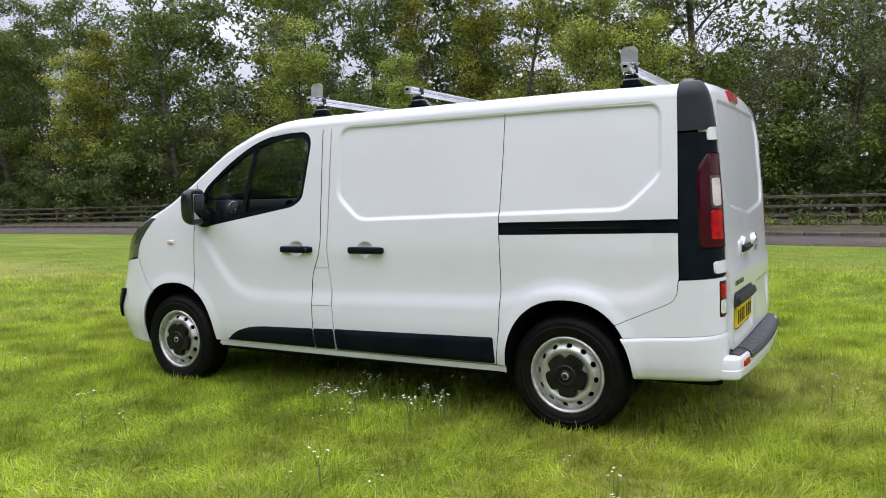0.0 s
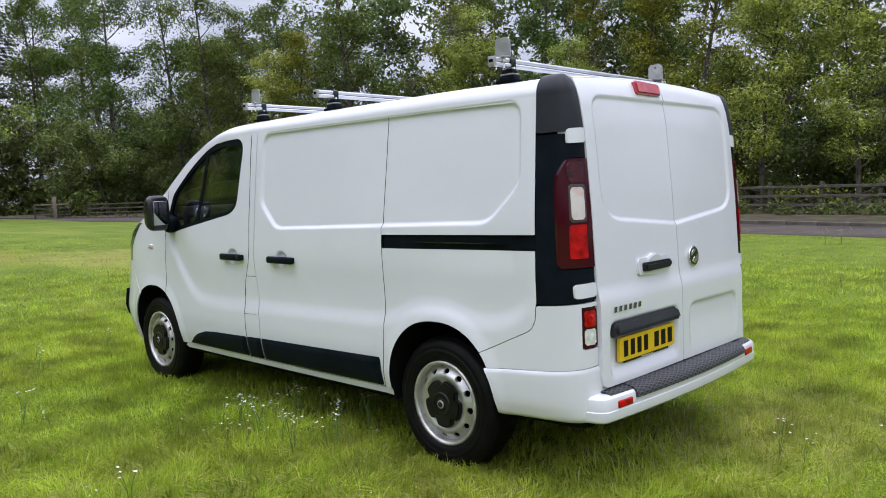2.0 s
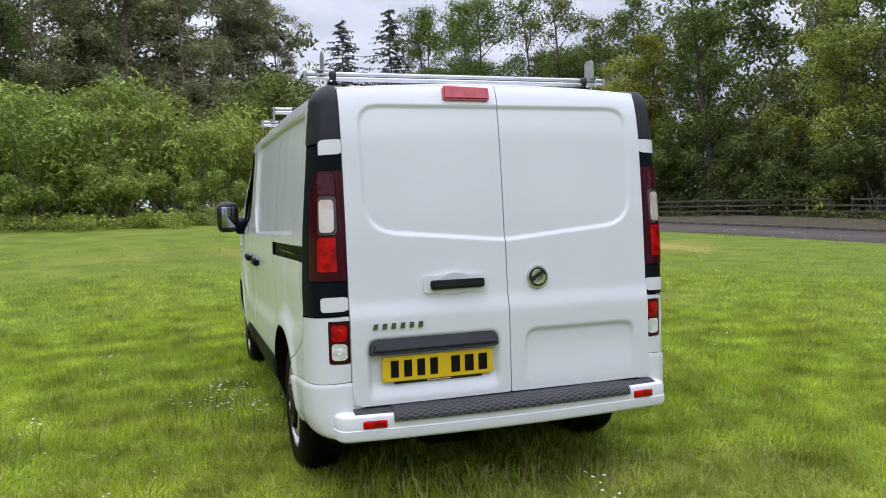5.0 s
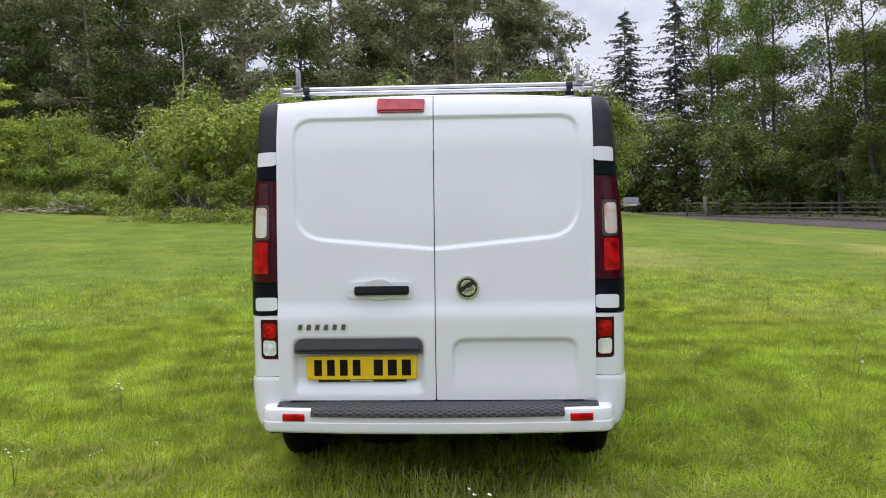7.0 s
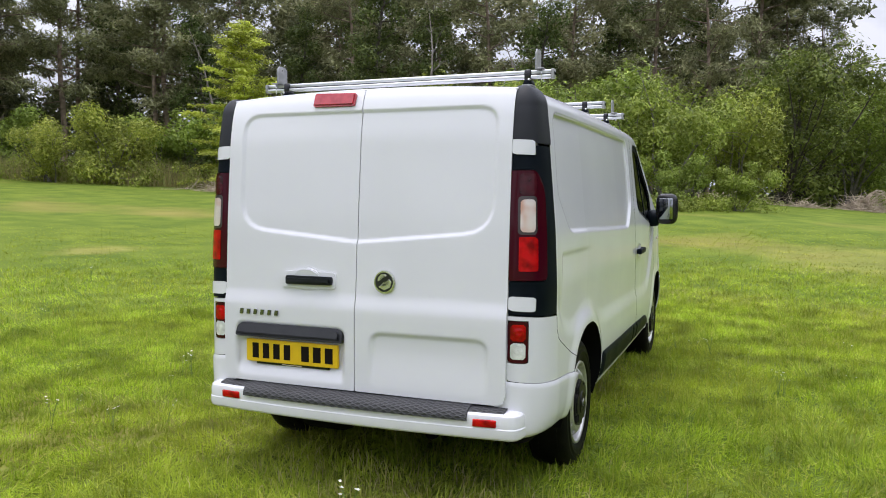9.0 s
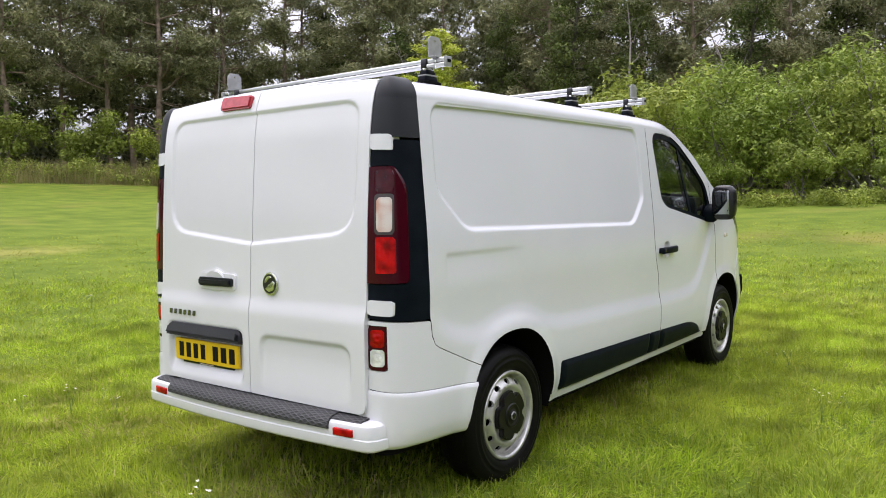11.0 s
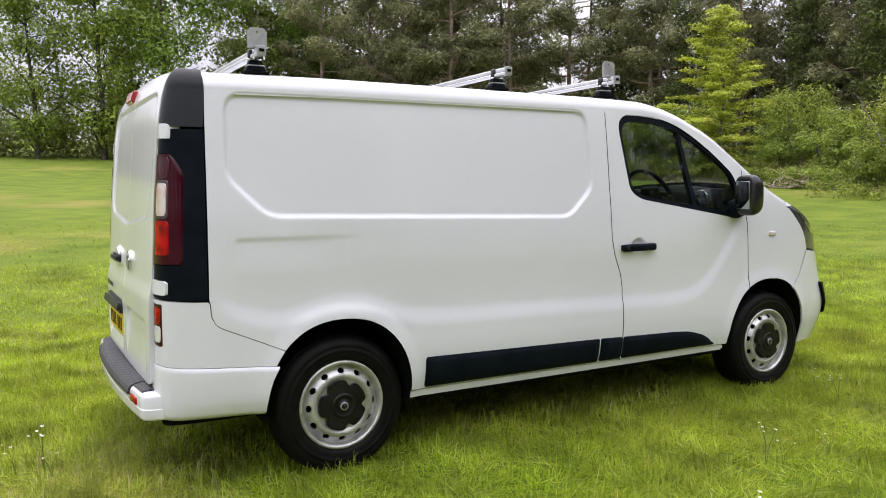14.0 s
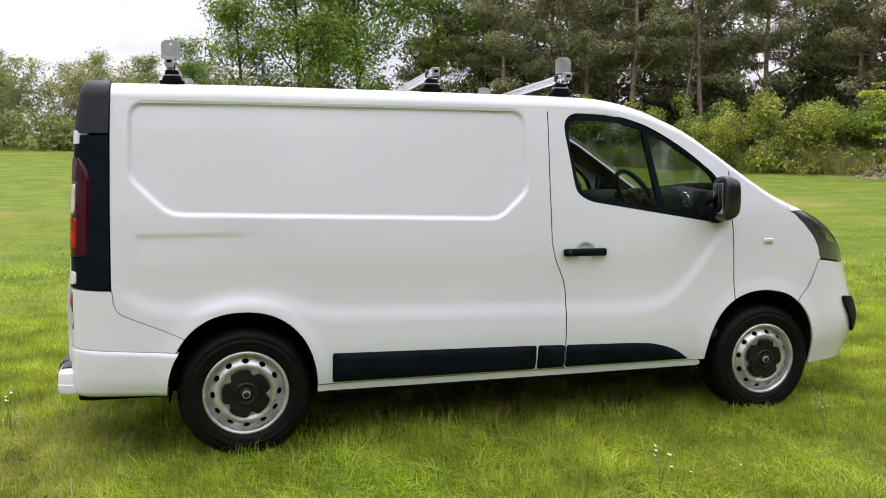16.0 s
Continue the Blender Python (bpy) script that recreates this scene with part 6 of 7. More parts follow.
plant(tree("pine_tree", 8, 19, 0.21, 0.27, 3.9, 34, 16000, 0.36, 150, 0.80, 0.42, BARK_P, NEEDLE, "tall pine with bare grey-brown trunk and brownish green crown", "tree", rise=0.08, dead=14, taper=0.35, long=3.6, fuzz=1.1),
      [(-44, -9), (-47, -4.5), (-43, -14), (-46, -18.5), (-42, -23), (-47, -27), (-42.5, -32), (-38, -36), (-35, -41), (-31, -44), (-40, -45), (-27, -48), (-23, -50), (-19, -49), (-46, -1), (-52, 1.5), (-38.8, -35.8), (-30.6, -42.0), (-27.0, -44.6), (-24.5, -46.5), (-15, -53), (-55, 3.8, 0.88), (-58.5, 6.3, 0.85)], "pines of the wood", 18, 0.9, 1.2)


def snag(seed, h, lean, label):
    """A dead tree: bleached bare stem with a few crooked branches."""
    rnd = np.random.RandomState(seed)
    L = Limbs()
    stem = wander(rnd, (0, 0, -0.3), (lean, 0.05, 1), h, 9, 0.09, 0.01)
    L.tube(stem, [0.13 * (1 - 0.9 * k / 9) + 0.01 for k in range(10)], 6)
    for k in range(12):
        p = stem[rnd.randint(3, 10)]
        a = rnd.uniform(0, 6.283)
        br = wander(rnd, p, (math.cos(a), math.sin(a), rnd.uniform(-0.3, 0.7)), rnd.uniform(0.7, 2.3), 6, 0.3)
        L.tube(br, [0.035, 0.03, 0.025, 0.02, 0.014, 0.009, 0.003], 4)
    ob = tagged(new("dead_tree"), label, "tree")
    part("stem", mesh_of("stem", L.v, L.f, BARK_W, True), ob)
    return ob


plant(snag(91, 11.5, 0.12, "bleached leafless dead tree in front of the pines"), [(-37.5, -15.6, 1.0), (-38.2, -9.6, 0.85), (-37.0, -29.5, 0.9), (-28.5, -40.5, 0.85)], "dead trees", 92)
plant(tree("ivy_clad_tree", 9, 13, 0.25, 0.04, 2.6, 34, 10500, 0.22, 110, 0.72, 0.80, BARK_D, LEAF_DRK, "dark ivy-clad tree in the wood's shade", "tree", rise=0.15, trunk_leaf=60),
      [(-39, -21), (-41, -27.5), (-45, -23), (-38, -31), (-40, -17), (-48, -8), (-41, -11), (-40.5, -40.5), (-51, -3), (-60, 10, 0.6), (-64, 5, 0.7)], "dark trees of the wood", 19, 0.85, 1.2)
def young_tree(seed, h, reach):
    """A slim upright leader with rising boughs that shorten to a point, each carrying flat sprays of leaves."""
    rnd = np.random.RandomState(seed)
    L, q, nr = Limbs(), [], []
    mast = [np.array((0.10 * math.sin(k * 0.8), 0.08 * math.cos(k * 1.1), -0.3 + (h + 0.3) * k / 12)) for k in range(13)]
    L.tube(mast, [0.10 * (1 - k / 12.3) + 0.006 for k in range(13)], 7)
    for k in range(62):
        u = 0.07 + 0.92 * k / 62
        ln = (reach * (1 - u) ** 0.72 * (0.75 + 0.25 * min(1, u / 0.25)) + 0.22) * rnd.uniform(0.72, 1.12)
        a = k * 2.4 + rnd.uniform(-0.5, 0.5)
        rise = 0.25 + 0.75 * u + rnd.uniform(-0.1, 0.1)
        way = np.array((math.cos(a), math.sin(a), 0.0))
        side = np.array((-way[1], way[0], 0.0))
        i = min(int(u * 12), 11)
        root = mast[i] + (mast[i + 1] - mast[i]) * (u * 12 - i)
        bough = [root + way * ln * w + np.array((0, 0, ln * (rise * w - 0.32 * w * w))) for w in (0, 0.25, 0.5, 0.75, 1.0)]
        L.tube(bough, [0.028 * (1 - 0.7 * u), 0.022 * (1 - 0.7 * u), 0.014, 0.009, 0.003], 4)
        for m in range(int(4 + ln * 6.5)):
            w = rnd.uniform(0.18, 1.0)
            b = min(int(w * 4), 3)
            p = bough[b] + (bough[b + 1] - bough[b]) * (w * 4 - b) + side * rnd.normal(0, 0.18 * ln * (1.1 - w) + 0.05)
            c = p + rnd.normal(0, 1, (26, 3)) * np.array((0.17, 0.17, 0.055))
            q.append(c)
            nr.append(rnd.normal(0, 0.45, (26, 3)) + np.array((0, 0, 1.0)) + way * 0.35)
    c, nr = np.concatenate(q), np.concatenate(nr)
    n = len(c)
    nr /= np.linalg.norm(nr, axis=1)[:, None]
    t = np.cross(nr, rnd.normal(0, 1, (n, 3)))
    t /= np.linalg.norm(t, axis=1)[:, None]
    b = np.cross(nr, t)
    sz = 0.15 * rnd.uniform(0.6, 1.25, n)[:, None]
    v = np.stack([c - t * sz * 0.5, c + b * sz * 0.3 - nr * sz * 0.1, c + t * sz * 0.5, c - b * sz * 0.3 - nr * sz * 0.1], 1).reshape(-1, 3)
    ob = tagged(new("young_tree"), "young pointed tree with bright fresh green leaves in layers", "tree")
    part("trunk", mesh_of("trunk", L.v, L.f, BARK_G, True), ob)
    part("crown", fast_mesh("crown", v, np.arange(n * 4).reshape(n, 4), LEAF_LIT), ob)
    return ob


plant(young_tree(10, 8.7, 3.8), [(-30.6, -23.4, 1.0)], "", 20)
plant(tree("hazel_bush", 50, 5.2, 0.07, 0.04, 2.6, 34, 11000, 0.17, 66, 0.80, 0.72, BARK_G, LEAF_EDG, "large fresh green bush behind the brambles", "bush", stems=9, rise=0.8, twigs=3),
      [(-31.2, -18.4, 0.95), (-31.2, -14.6, 1.0), (-29.6, -16.4, 0.7)], "bushes behind the brambles", 51)
plant(tree("pale_bush", 48, 4.0, 0.05, 0.04, 1.7, 26, 7000, 0.15, 40, 0.55, 0.72, BARK_G, LEAF_EDG, "pale yellow-green bush among the reeds", "bush", stems=6, rise=0.9),
      [(-27.6, -29.4, 1.3), (-25.4, -31.4, 1.05)], "pale bushes by the reeds", 49)
plant(tree("edge_bush", 11, 3.6, 0.05, 0.04, 1.9, 26, 6400, 0.19, 34, 0.60, 0.72, BARK_G, LEAF_BSH, "light green leafy bush along the field's edge", "bush", stems=7, rise=0.8),
      [(-33.5, -21), (-34, -27.5, 1.3), (-33, -31, 1.2), (-31, -34, 1.1), (-28, -38, 1.2), (-25.5, -41, 1.1), (-36, -24, 1.3), (-22, -45, 1.3), (-17, -47, 1.2), (-12, -50, 1.3), (-29, -13.5, 0.7), (-30.5, -19.5, 0.8), (-7, -53, 1.2), (-25.2, -12.4, 0.55), (-24.9, -9.2, 0.62), (-24.6, -6.4, 0.55), (-25.0, -3.6, 0.65), (-25.6, -0.9, 0.6), (-26.2, 1.2, 0.5), (-36.2, 0.9, 0.6)], "bushes along the field", 21)
plant(tree("field_tree", 12, 10, 0.14, 0.06, 3.4, 26, 11500, 0.21, 120, 0.95, 0.70, BARK_D, LEAF_FLD, "rounded deciduous tree at the top of the field", "tree", rise=0.6),
      [(-1.0, -55, 1.4), (-5.0, -54, 1.62), (-9.5, -53, 1.6), (-14.5, -53, 1.5), (-8, -60, 1.45), (2.5, -60, 0.85), (6.0, -63, 0.72), (11, -66, 0.72), (17, -63, 0.72), (24, -60, 0.75), (-19, -54, 1.45)], "trees at the field's top", 22)
plant(tree("field_tree", 13, 8.5, 0.12, 0.08, 3.0, 24, 8000, 0.18, 80, 0.75, 0.70, BARK_G, LEAF_PAL, "half-bare pale tree at the top of the field", "tree", rise=0.7, stems=3),
      [(5, -58, 0.85), (8.5, -60, 0.9), (12, -58, 0.95), (16, -60, 0.85), (20, -58, 0.85), (24, -57, 0.85), (29, -55, 0.85), (10, -63, 1.0)], "trees at the field's top", 23)
# unseen trees behind the camera's way, added to close the field for reflections
plant(tree("broadleaf_tree", 14, 14, 0.2, 0.12, 4.4, 20, 3000, 0.52, 50, 1.30, 0.70, BARK_D, LEAF_MID, "unseen broadleaf tree added across the field for reflections", "tree"),
      [(42, -44), (48, -34), (52, -24), (54, -12), (55, 0), (54, 10), (50, 20), (44, 28), (34, 32), (24, 34), (35, -52)], "trees across the field", 24, 0.9, 1.2)


def thicket(name, seed, spots, n, leaf, mat, label, long=1.7):
    """A deep mass of leaves far inside the wood."""
    rnd = np.random.RandomState(seed)
    pts = []
    for (x0, y0, x1, y1, z) in spots:
        k = max(8, int(math.hypot(x1 - x0, y1 - y0) * 5))
        u = rnd.uniform(0, 1, k)
        px, py = x0 + (x1 - x0) * u + rnd.uniform(-1.5, 1.5, k), y0 + (y1 - y0) * u + rnd.uniform(-1.5, 1.5, k)
        pts += list(np.stack([px, py, ground_z(px, py) + rnd.uniform(0, 1, k) * z], 1))
    me = leaf_cloud(rnd, pts, n, leaf, len(pts), 1.25, 0.75, mat, long=long, fuzz=0.8)
    return tagged(new(name, me), label, "thicket", kind="stuff")


thicket("thicket", 31, [(-84, 41, 18, 41, 8), (-84, 42, -24, 42, 18), (-84, 44, -10, 44, 20), (-30, 44.5, 18, 44.5, 12)], 110000, 0.54, LEAF_DRK, "dark leafy depth of the wood beyond the road")
thicket("thicket", 32, [(-52, 9, -50, -24, 9), (-50, -24, -40.8, -42.5, 10), (-36.5, -47.2, -14, -58, 9), (-42, -41, -34, -48, 4.5), (-58, 7.5, -54, -26, 18), (-54, -26, -43.9, -46.6, 18), (-39.6, -51.6, -22, -60, 15), (-45, -45, -38, -53, 6.5)], 85000, 0.50, LEAF_SHD, "dark leafy depth of the pine wood")
thicket("thicket", 35, [(-55, 5, -53, -26, 17), (-53, -26, -42.9, -45.6, 17), (-38.6, -50.6, -21, -58, 14)], 55000, 0.68, NEEDLE, "brownish pine boughs deep in the wood", 3.0)
thicket("thicket", 38, [(-63, 3, -59, -28, 26), (-59, -28, -48.8, -50.4, 26), (-44.4, -56, -22, -67, 23)], 50000, 0.80, NEEDLE, "hazy pine tops far back in the wood", 2.6)
thicket("thicket", 36, [(-8, -63, 36, -61, 6.0), (-8, -57.5, 36, -55.5, 2.2), (-26, -56.5, -8, -57, 2.6)], 45000, 0.36, LEAF_PAL, "pale green hedge at the field's top")
# this hedge is added out of view, behind the camera's way
thicket("thicket", 33, [(34, -62, 60, -40, 5), (60, -40, 62, 30, 6), (62, 30, 20, 46, 7)], 18000, 0.5, LEAF_MID, "unseen far hedge added to close the field")
thicket("thicket", 37, [(-95, 8, -88, 34, 10), (-94, 14, -87, 33, 3.5), (-84, 6, -80, 12, 6)], 42000, 0.5, LEAF_DRK, "dark trees closing the road's end")
thicket("thicket", 34, [(-71, 32, -67, 22, 7), (-85, 34, -60, 30, 10), (-60, 9, -56, 4, 6), (-70, 22.5, -65, 26, 4)], 44000, 0.36, LEAF_DRK, "dark leafy depth at the road's end")


def reeds(name, seed, line, n, h, mat, label):
    """A band of tall thin stems along the field's edge."""
    rnd = np.random.RandomState(seed)
    line = np.array(line, float)
    k = rnd.randint(0, len(line) - 1, n)
    u = rnd.uniform(0, 1, n)[:, None]
    base = line[k] * (1 - u) + line[k + 1] * u + rnd.normal(0, 0.75, (n, 2))
    hh = h * rnd.uniform(0.45, 1.1, n)
    b = np.stack([base[:, 0], base[:, 1], ground_z(base[:, 0], base[:, 1]) - 0.05], 1)
    a = rnd.uniform(0, 6.283, n)
    side = np.stack([np.cos(a), np.sin(a), 0 * a], 1) * rnd.uniform(0.006, 0.018, n)[:, None]
    top = b + np.stack([rnd.normal(0, 0.14, n), rnd.normal(0, 0.14, n), 1 + 0 * a], 1) * hh[:, None]
    q = np.stack([b - side, b + side, top], 1).reshape(-1, 3)
    me = fast_mesh(name, q, np.arange(n * 3).reshape(n, 3), mat)
    return tagged(new(name, me), label, "tall weeds", kind="stuff")


rnd_b = np.random.RandomState(53)
line_b = np.array([(-31, -16), (-30.2, -20), (-29.2, -26), (-27.6, -30), (-24.6, -35), (-21.6, -40), (-16.6, -43.5), (-10, -46)], float)
k_b = rnd_b.randint(0, len(line_b) - 1, 260)
u_b = rnd_b.uniform(0, 1, (260, 1))
p_b = line_b[k_b] * (1 - u_b) + line_b[k_b + 1] * u_b + rnd_b.normal(0, 0.9, (260, 2))
tagged(new("brambles", leaf_cloud(rnd_b, np.concatenate([p_b, (ground_z(p_b[:, 0], p_b[:, 1]) + rnd_b.uniform(0.1, 1.1, 260))[:, None]], 1), 26000, 0.15, 260, 0.45, 0.8, LEAF_BSH)), "low leafy brambles among tall weeds", "brambles", kind="stuff")
reeds("tall_weeds", 51, [(-31, -16), (-30.5, -20), (-29.5, -26), (-28, -30), (-25, -35), (-22, -40), (-17, -43.5), (-10, -46)], 11000, 1.5, REED, "tall brown and green weeds along the field's edge")


def low_growth(name, seed, line, n_clump, n, leaf, spread, top, mat, label):
    """Low leafy weeds along a line."""
    rnd = np.random.RandomState(seed)
    ln = np.array(line, float)
    k = rnd.randint(0, len(ln) - 1, n_clump)
    u = rnd.uniform(0, 1, (n_clump, 1))
    p = ln[k] * (1 - u) + ln[k + 1] * u + rnd.normal(0, spread, (n_clump, 2))
    c = np.concatenate([p, (ground_z(p[:, 0], p[:, 1]) + rnd.uniform(0.02, top, n_clump))[:, None]], 1)
    tagged(new(name, leaf_cloud(rnd, c, n, leaf, n_clump, 0.3, 0.7, mat)), label, "weeds", kind="stuff")


low_growth("weeds", 54, [(-24.2, -14), (-23.8, -9), (-23.8, -5), (-24.4, -1), (-27.0, 1.0), (-34, 1.2)], 260, 16000, 0.11, 0.6, 0.35, LEAF_BSH, "low green weeds before the bushes")
low_growth("weeds", 56, [(-28.6, -20.2), (-28.0, -17.0), (-27.4, -13.8)], 120, 8000, 0.12, 0.4, 0.75, LEAF_BSH, "green brambles in a low bank before the bushes")
low_growth("weeds", 55, [(x, y - 0.35) for x, y in FENCE_AT], 320, 14000, 0.15, 0.3, 0.35, LEAF_DRK, "dark low weeds along the foot of the fence")


def brushwood(name, x, y, n, spread, top, seed, label, length=(0.4, 1.2), arched=0):
    """A heap of pale cut branches and dry stalks, domed in the middle; a few long ones arch out of it."""
    rnd = np.random.RandomState(seed)
    L = Limbs()
    for k in range(n):
        ox, oy = rnd.normal(0, 0.5), rnd.normal(0, 0.5)
        px, py = x + ox * spread[0], y + oy * spread[1]
        z = float(ground_z(px, py)) + top * max(0.0, 1 - 0.8 * math.hypot(ox, oy)) * rnd.uniform(0.1, 1.0)
        a = rnd.uniform(0, 6.283)
        stray = rnd.uniform() < 0.05
        br = wander(rnd, (px, py, z), (math.cos(a), math.sin(a), 0.7 if stray else rnd.uniform(-0.25, 0.25)), rnd.uniform(*length), 5, 0.25)
        for q in br:
            q[2] = max(q[2], float(ground_z(q[0], q[1])) + 0.02)
        r = rnd.uniform(0.008, 0.024)
        L.tube(br, [r, r * 0.9, r * 0.75, r * 0.6, r * 0.4, r * 0.15], 4)
    for k in range(arched):
        py = y + rnd.uniform(0.0, 0.5) * spread[1]
        z = float(ground_z(x, py)) + top * rnd.uniform(0.45, 0.85)
        ln, rise = rnd.uniform(0.9, 1.7), rnd.uniform(0.25, 0.6)
        br = [np.array((x + rnd.normal(0, 0.05), py + ln * u, z + rise * 4 * u * (0.9 - u))) for u in (0, 0.2, 0.4, 0.6, 0.8, 1.0)]
        L.tube(br, [0.02, 0.018, 0.015, 0.012, 0.009, 0.003], 4)
    return tagged(new(name, mesh_of(name, L.v, L.f, DEADWOOD, True)), label, "brushwood", kind="stuff")


DEADWOOD = mottle(make_mat("dead_wood", (0.46, 0.38, 0.29), 0.95), (0.36, 0.28, 0.205), (0.66, 0.56, 0.43), 3, bump=0.3)
brushwood("brushwood_heap", -40.0, 6.85, 380, (0.8, 1.0), 0.85, 62, "heap of pale dry cut branches at the field's edge", arched=12)
brushwood("brushwood_heap", -36.8, 3.9, 120, (0.5, 0.75), 0.34, 61, "low heap of pale cut branches on the grass", (0.3, 0.8))
brushwood("brushwood_heap", -37.0, 2.0, 60, (0.7, 1.3), 0.30, 66, "scattered pale sticks on the grass", (0.5, 1.5))
brushwood("brushwood_heap", -34.0, 0.4, 160, (0.7, 1.0), 0.9, 65, "brown dead stalks against the bushes")
brushwood("brushwood_heap", -25.3, -11.3, 60, (0.8, 1.4), 0.3, 63, "few pale fallen branches by the bushes")
brushwood("brushwood_heap", -27.9, -17.0, 170, (0.9, 3.0), 0.65, 67, "brown dry bramble stems before the bushes")
brushwood("brushwood_heap", -28.2, -22.8, 170, (1.2, 2.0), 0.5, 64, "brown dead twigs under the young tree")


# ---- fence ----
OLDWOOD = mottle(make_mat("weathered_wood", (0.09, 0.08, 0.065), 0.95, spec=0.2), (0.055, 0.05, 0.04), (0.115, 0.10, 0.08), 3, bump=0.5, bump_scale=30, second=((0.09, 0.11, 0.05), 1.5, 0.5, 0.7))


def fence():
    rnd = random.Random(8)
    def box(name, sx, sy, sz):
        b = bmesh.new()
        bmesh.ops.create_cube(b, size=1)
        bmesh.ops.scale(b, vec=(sx, sy, sz), verts=b.verts)
        bmesh.ops.bevel(b, geom=b.edges[:], offset=0.012, segments=1, affect="EDGES")
        me = bpy.data.meshes.new(name)
        b.to_mesh(me)
        me.materials.append(OLDWOOD)
        return me
    post, rail = box("post", 0.12, 0.12, 1.35), box("rail", 1.98, 0.04, 0.10)
    base = tagged(new("fence"), "weathered grey post and three-rail wooden fence along the road", "fence")
    # posts 1.95 m apart along the bent line
    spots, line = [], [np.array(q) for q in FENCE_AT[::-1]]
    left = 0.0
    for a, b in zip(line, line[1:]):
        d = b - a
        ln = float(np.linalg.norm(d))
        while left < ln:
            spots.append(a + d / ln * left)
            left += 1.95
        left -= ln
    for k, (x, y) in enumerate(spots):
        z = float(ground_z(x, y)) + 0.05
        part("post", post, base).matrix_basis = pose(x, y, z + 0.47, rnd.uniform(-2, 2), rnd.uniform(-2, 2), rnd.uniform(-5, 5))
        if k + 1 == len(spots):
            break
        x2, y2 = spots[k + 1]
        mx, my = (x + x2) / 2, (y + y2) / 2
        turn = math.degrees(math.atan2(y2 - y, x2 - x))
        for j, h in enumerate((0.32, 0.64, 0.97)):
            if k in (14, 22) and j == 0 or k == 17 and j == 2:
                continue
            part("rail", rail, base).matrix_basis = pose(mx, my, float(ground_z(mx, my)) + 0.05 + h, 0, rnd.uniform(-0.8, 0.8), turn) @ pose(0, -0.08, 0)


fence()


# ---- at the road's end: a gate, a parked car ----
def barrier():
    g = tagged(new("gate"), "weathered wooden gate on a thick pale post by the road", "gate")
    z0 = float(ground_z(-62, 19))
    for y in (17.75, 20.35):
        bump_box("post", (0.12, 0.12, 1.25), (-62, y, z0 + 0.6), OLDWOOD, g, "", 0.02)
    bump_box("gate_post", (0.26, 0.26, 1.75), (-61.95, 19.2, z0 + 0.85), PALEWOOD, g, "thick pale wooden post", 0.03)
    for h in (0.30, 0.55, 0.82, 1.12):
        for y, ln in ((18.42, 1.3), (19.83, 1.0)):
            bump_box("rail", (0.05, ln, 0.09), (-61.9, y, z0 + h), PALEWOOD if h > 1 else OLDWOOD, g, "", 0.01)


PALEWOOD = mottle(make_mat("pale_old_wood", (0.22, 0.18, 0.14), 0.9), (0.16, 0.13, 0.10), (0.27, 0.22, 0.17), 4, bump=0.4)
barrier()


def far_car():
    c = tagged(new("car"), "small dark parked car at the road's end", "car")
    prof = [(-2.0, 0.35), (-2.0, 0.8), (-1.85, 0.95), (-1.5, 1.0), (-1.0, 1.42), (0.3, 1.46), (1.0, 1.05), (1.8, 0.92), (2.05, 0.75), (2.05, 0.35)]
    def extrude(name, pr, w0, w1, mat, label):
        n = len(pr)
        v = [(x, -w0 if z < 1.02 else -w1, z) for x, z in pr] + [(x, w0 if z < 1.02 else w1, z) for x, z in pr]
        f = [tuple(range(n)), tuple(range(2 * n - 1, n - 1, -1))] + [(i, i + n, (i + 1) % n + n, (i + 1) % n) for i in range(n)]
        return part(name, mesh_of(name, v, f, mat), c, label)
    extrude("body", prof, 0.85, 0.68, GLOSSB, "dark paint")
    extrude("windows", [(-1.42, 1.03), (-0.97, 1.38), (0.28, 1.42), (0.9, 1.07)], 0.80, 0.72, LENSD, "dark glass")
    bump_box("bonnet_band", (0.02, 1.2, 0.18), (2.06, 0, 0.72), LENSC, c, "pale front panel", 0.01)
    for x in (-1.3, 1.3):
        for y in (-0.8, 0.8):
            v, f = lathe([(0.001, -0.1), (0.28, -0.1), (0.31, -0.06), (0.31, 0.06), (0.28, 0.1), (0.001, 0.1)], 20)
            part("wheel", mesh_of("wheel", v, f, RUBBER, True), c).matrix_basis = pose(x, y, 0.31)
    c.matrix_basis = pose(-70, 14.6, float(ground_z(-70, 14.6)) + 0.02, 0, 0, -12)


far_car()


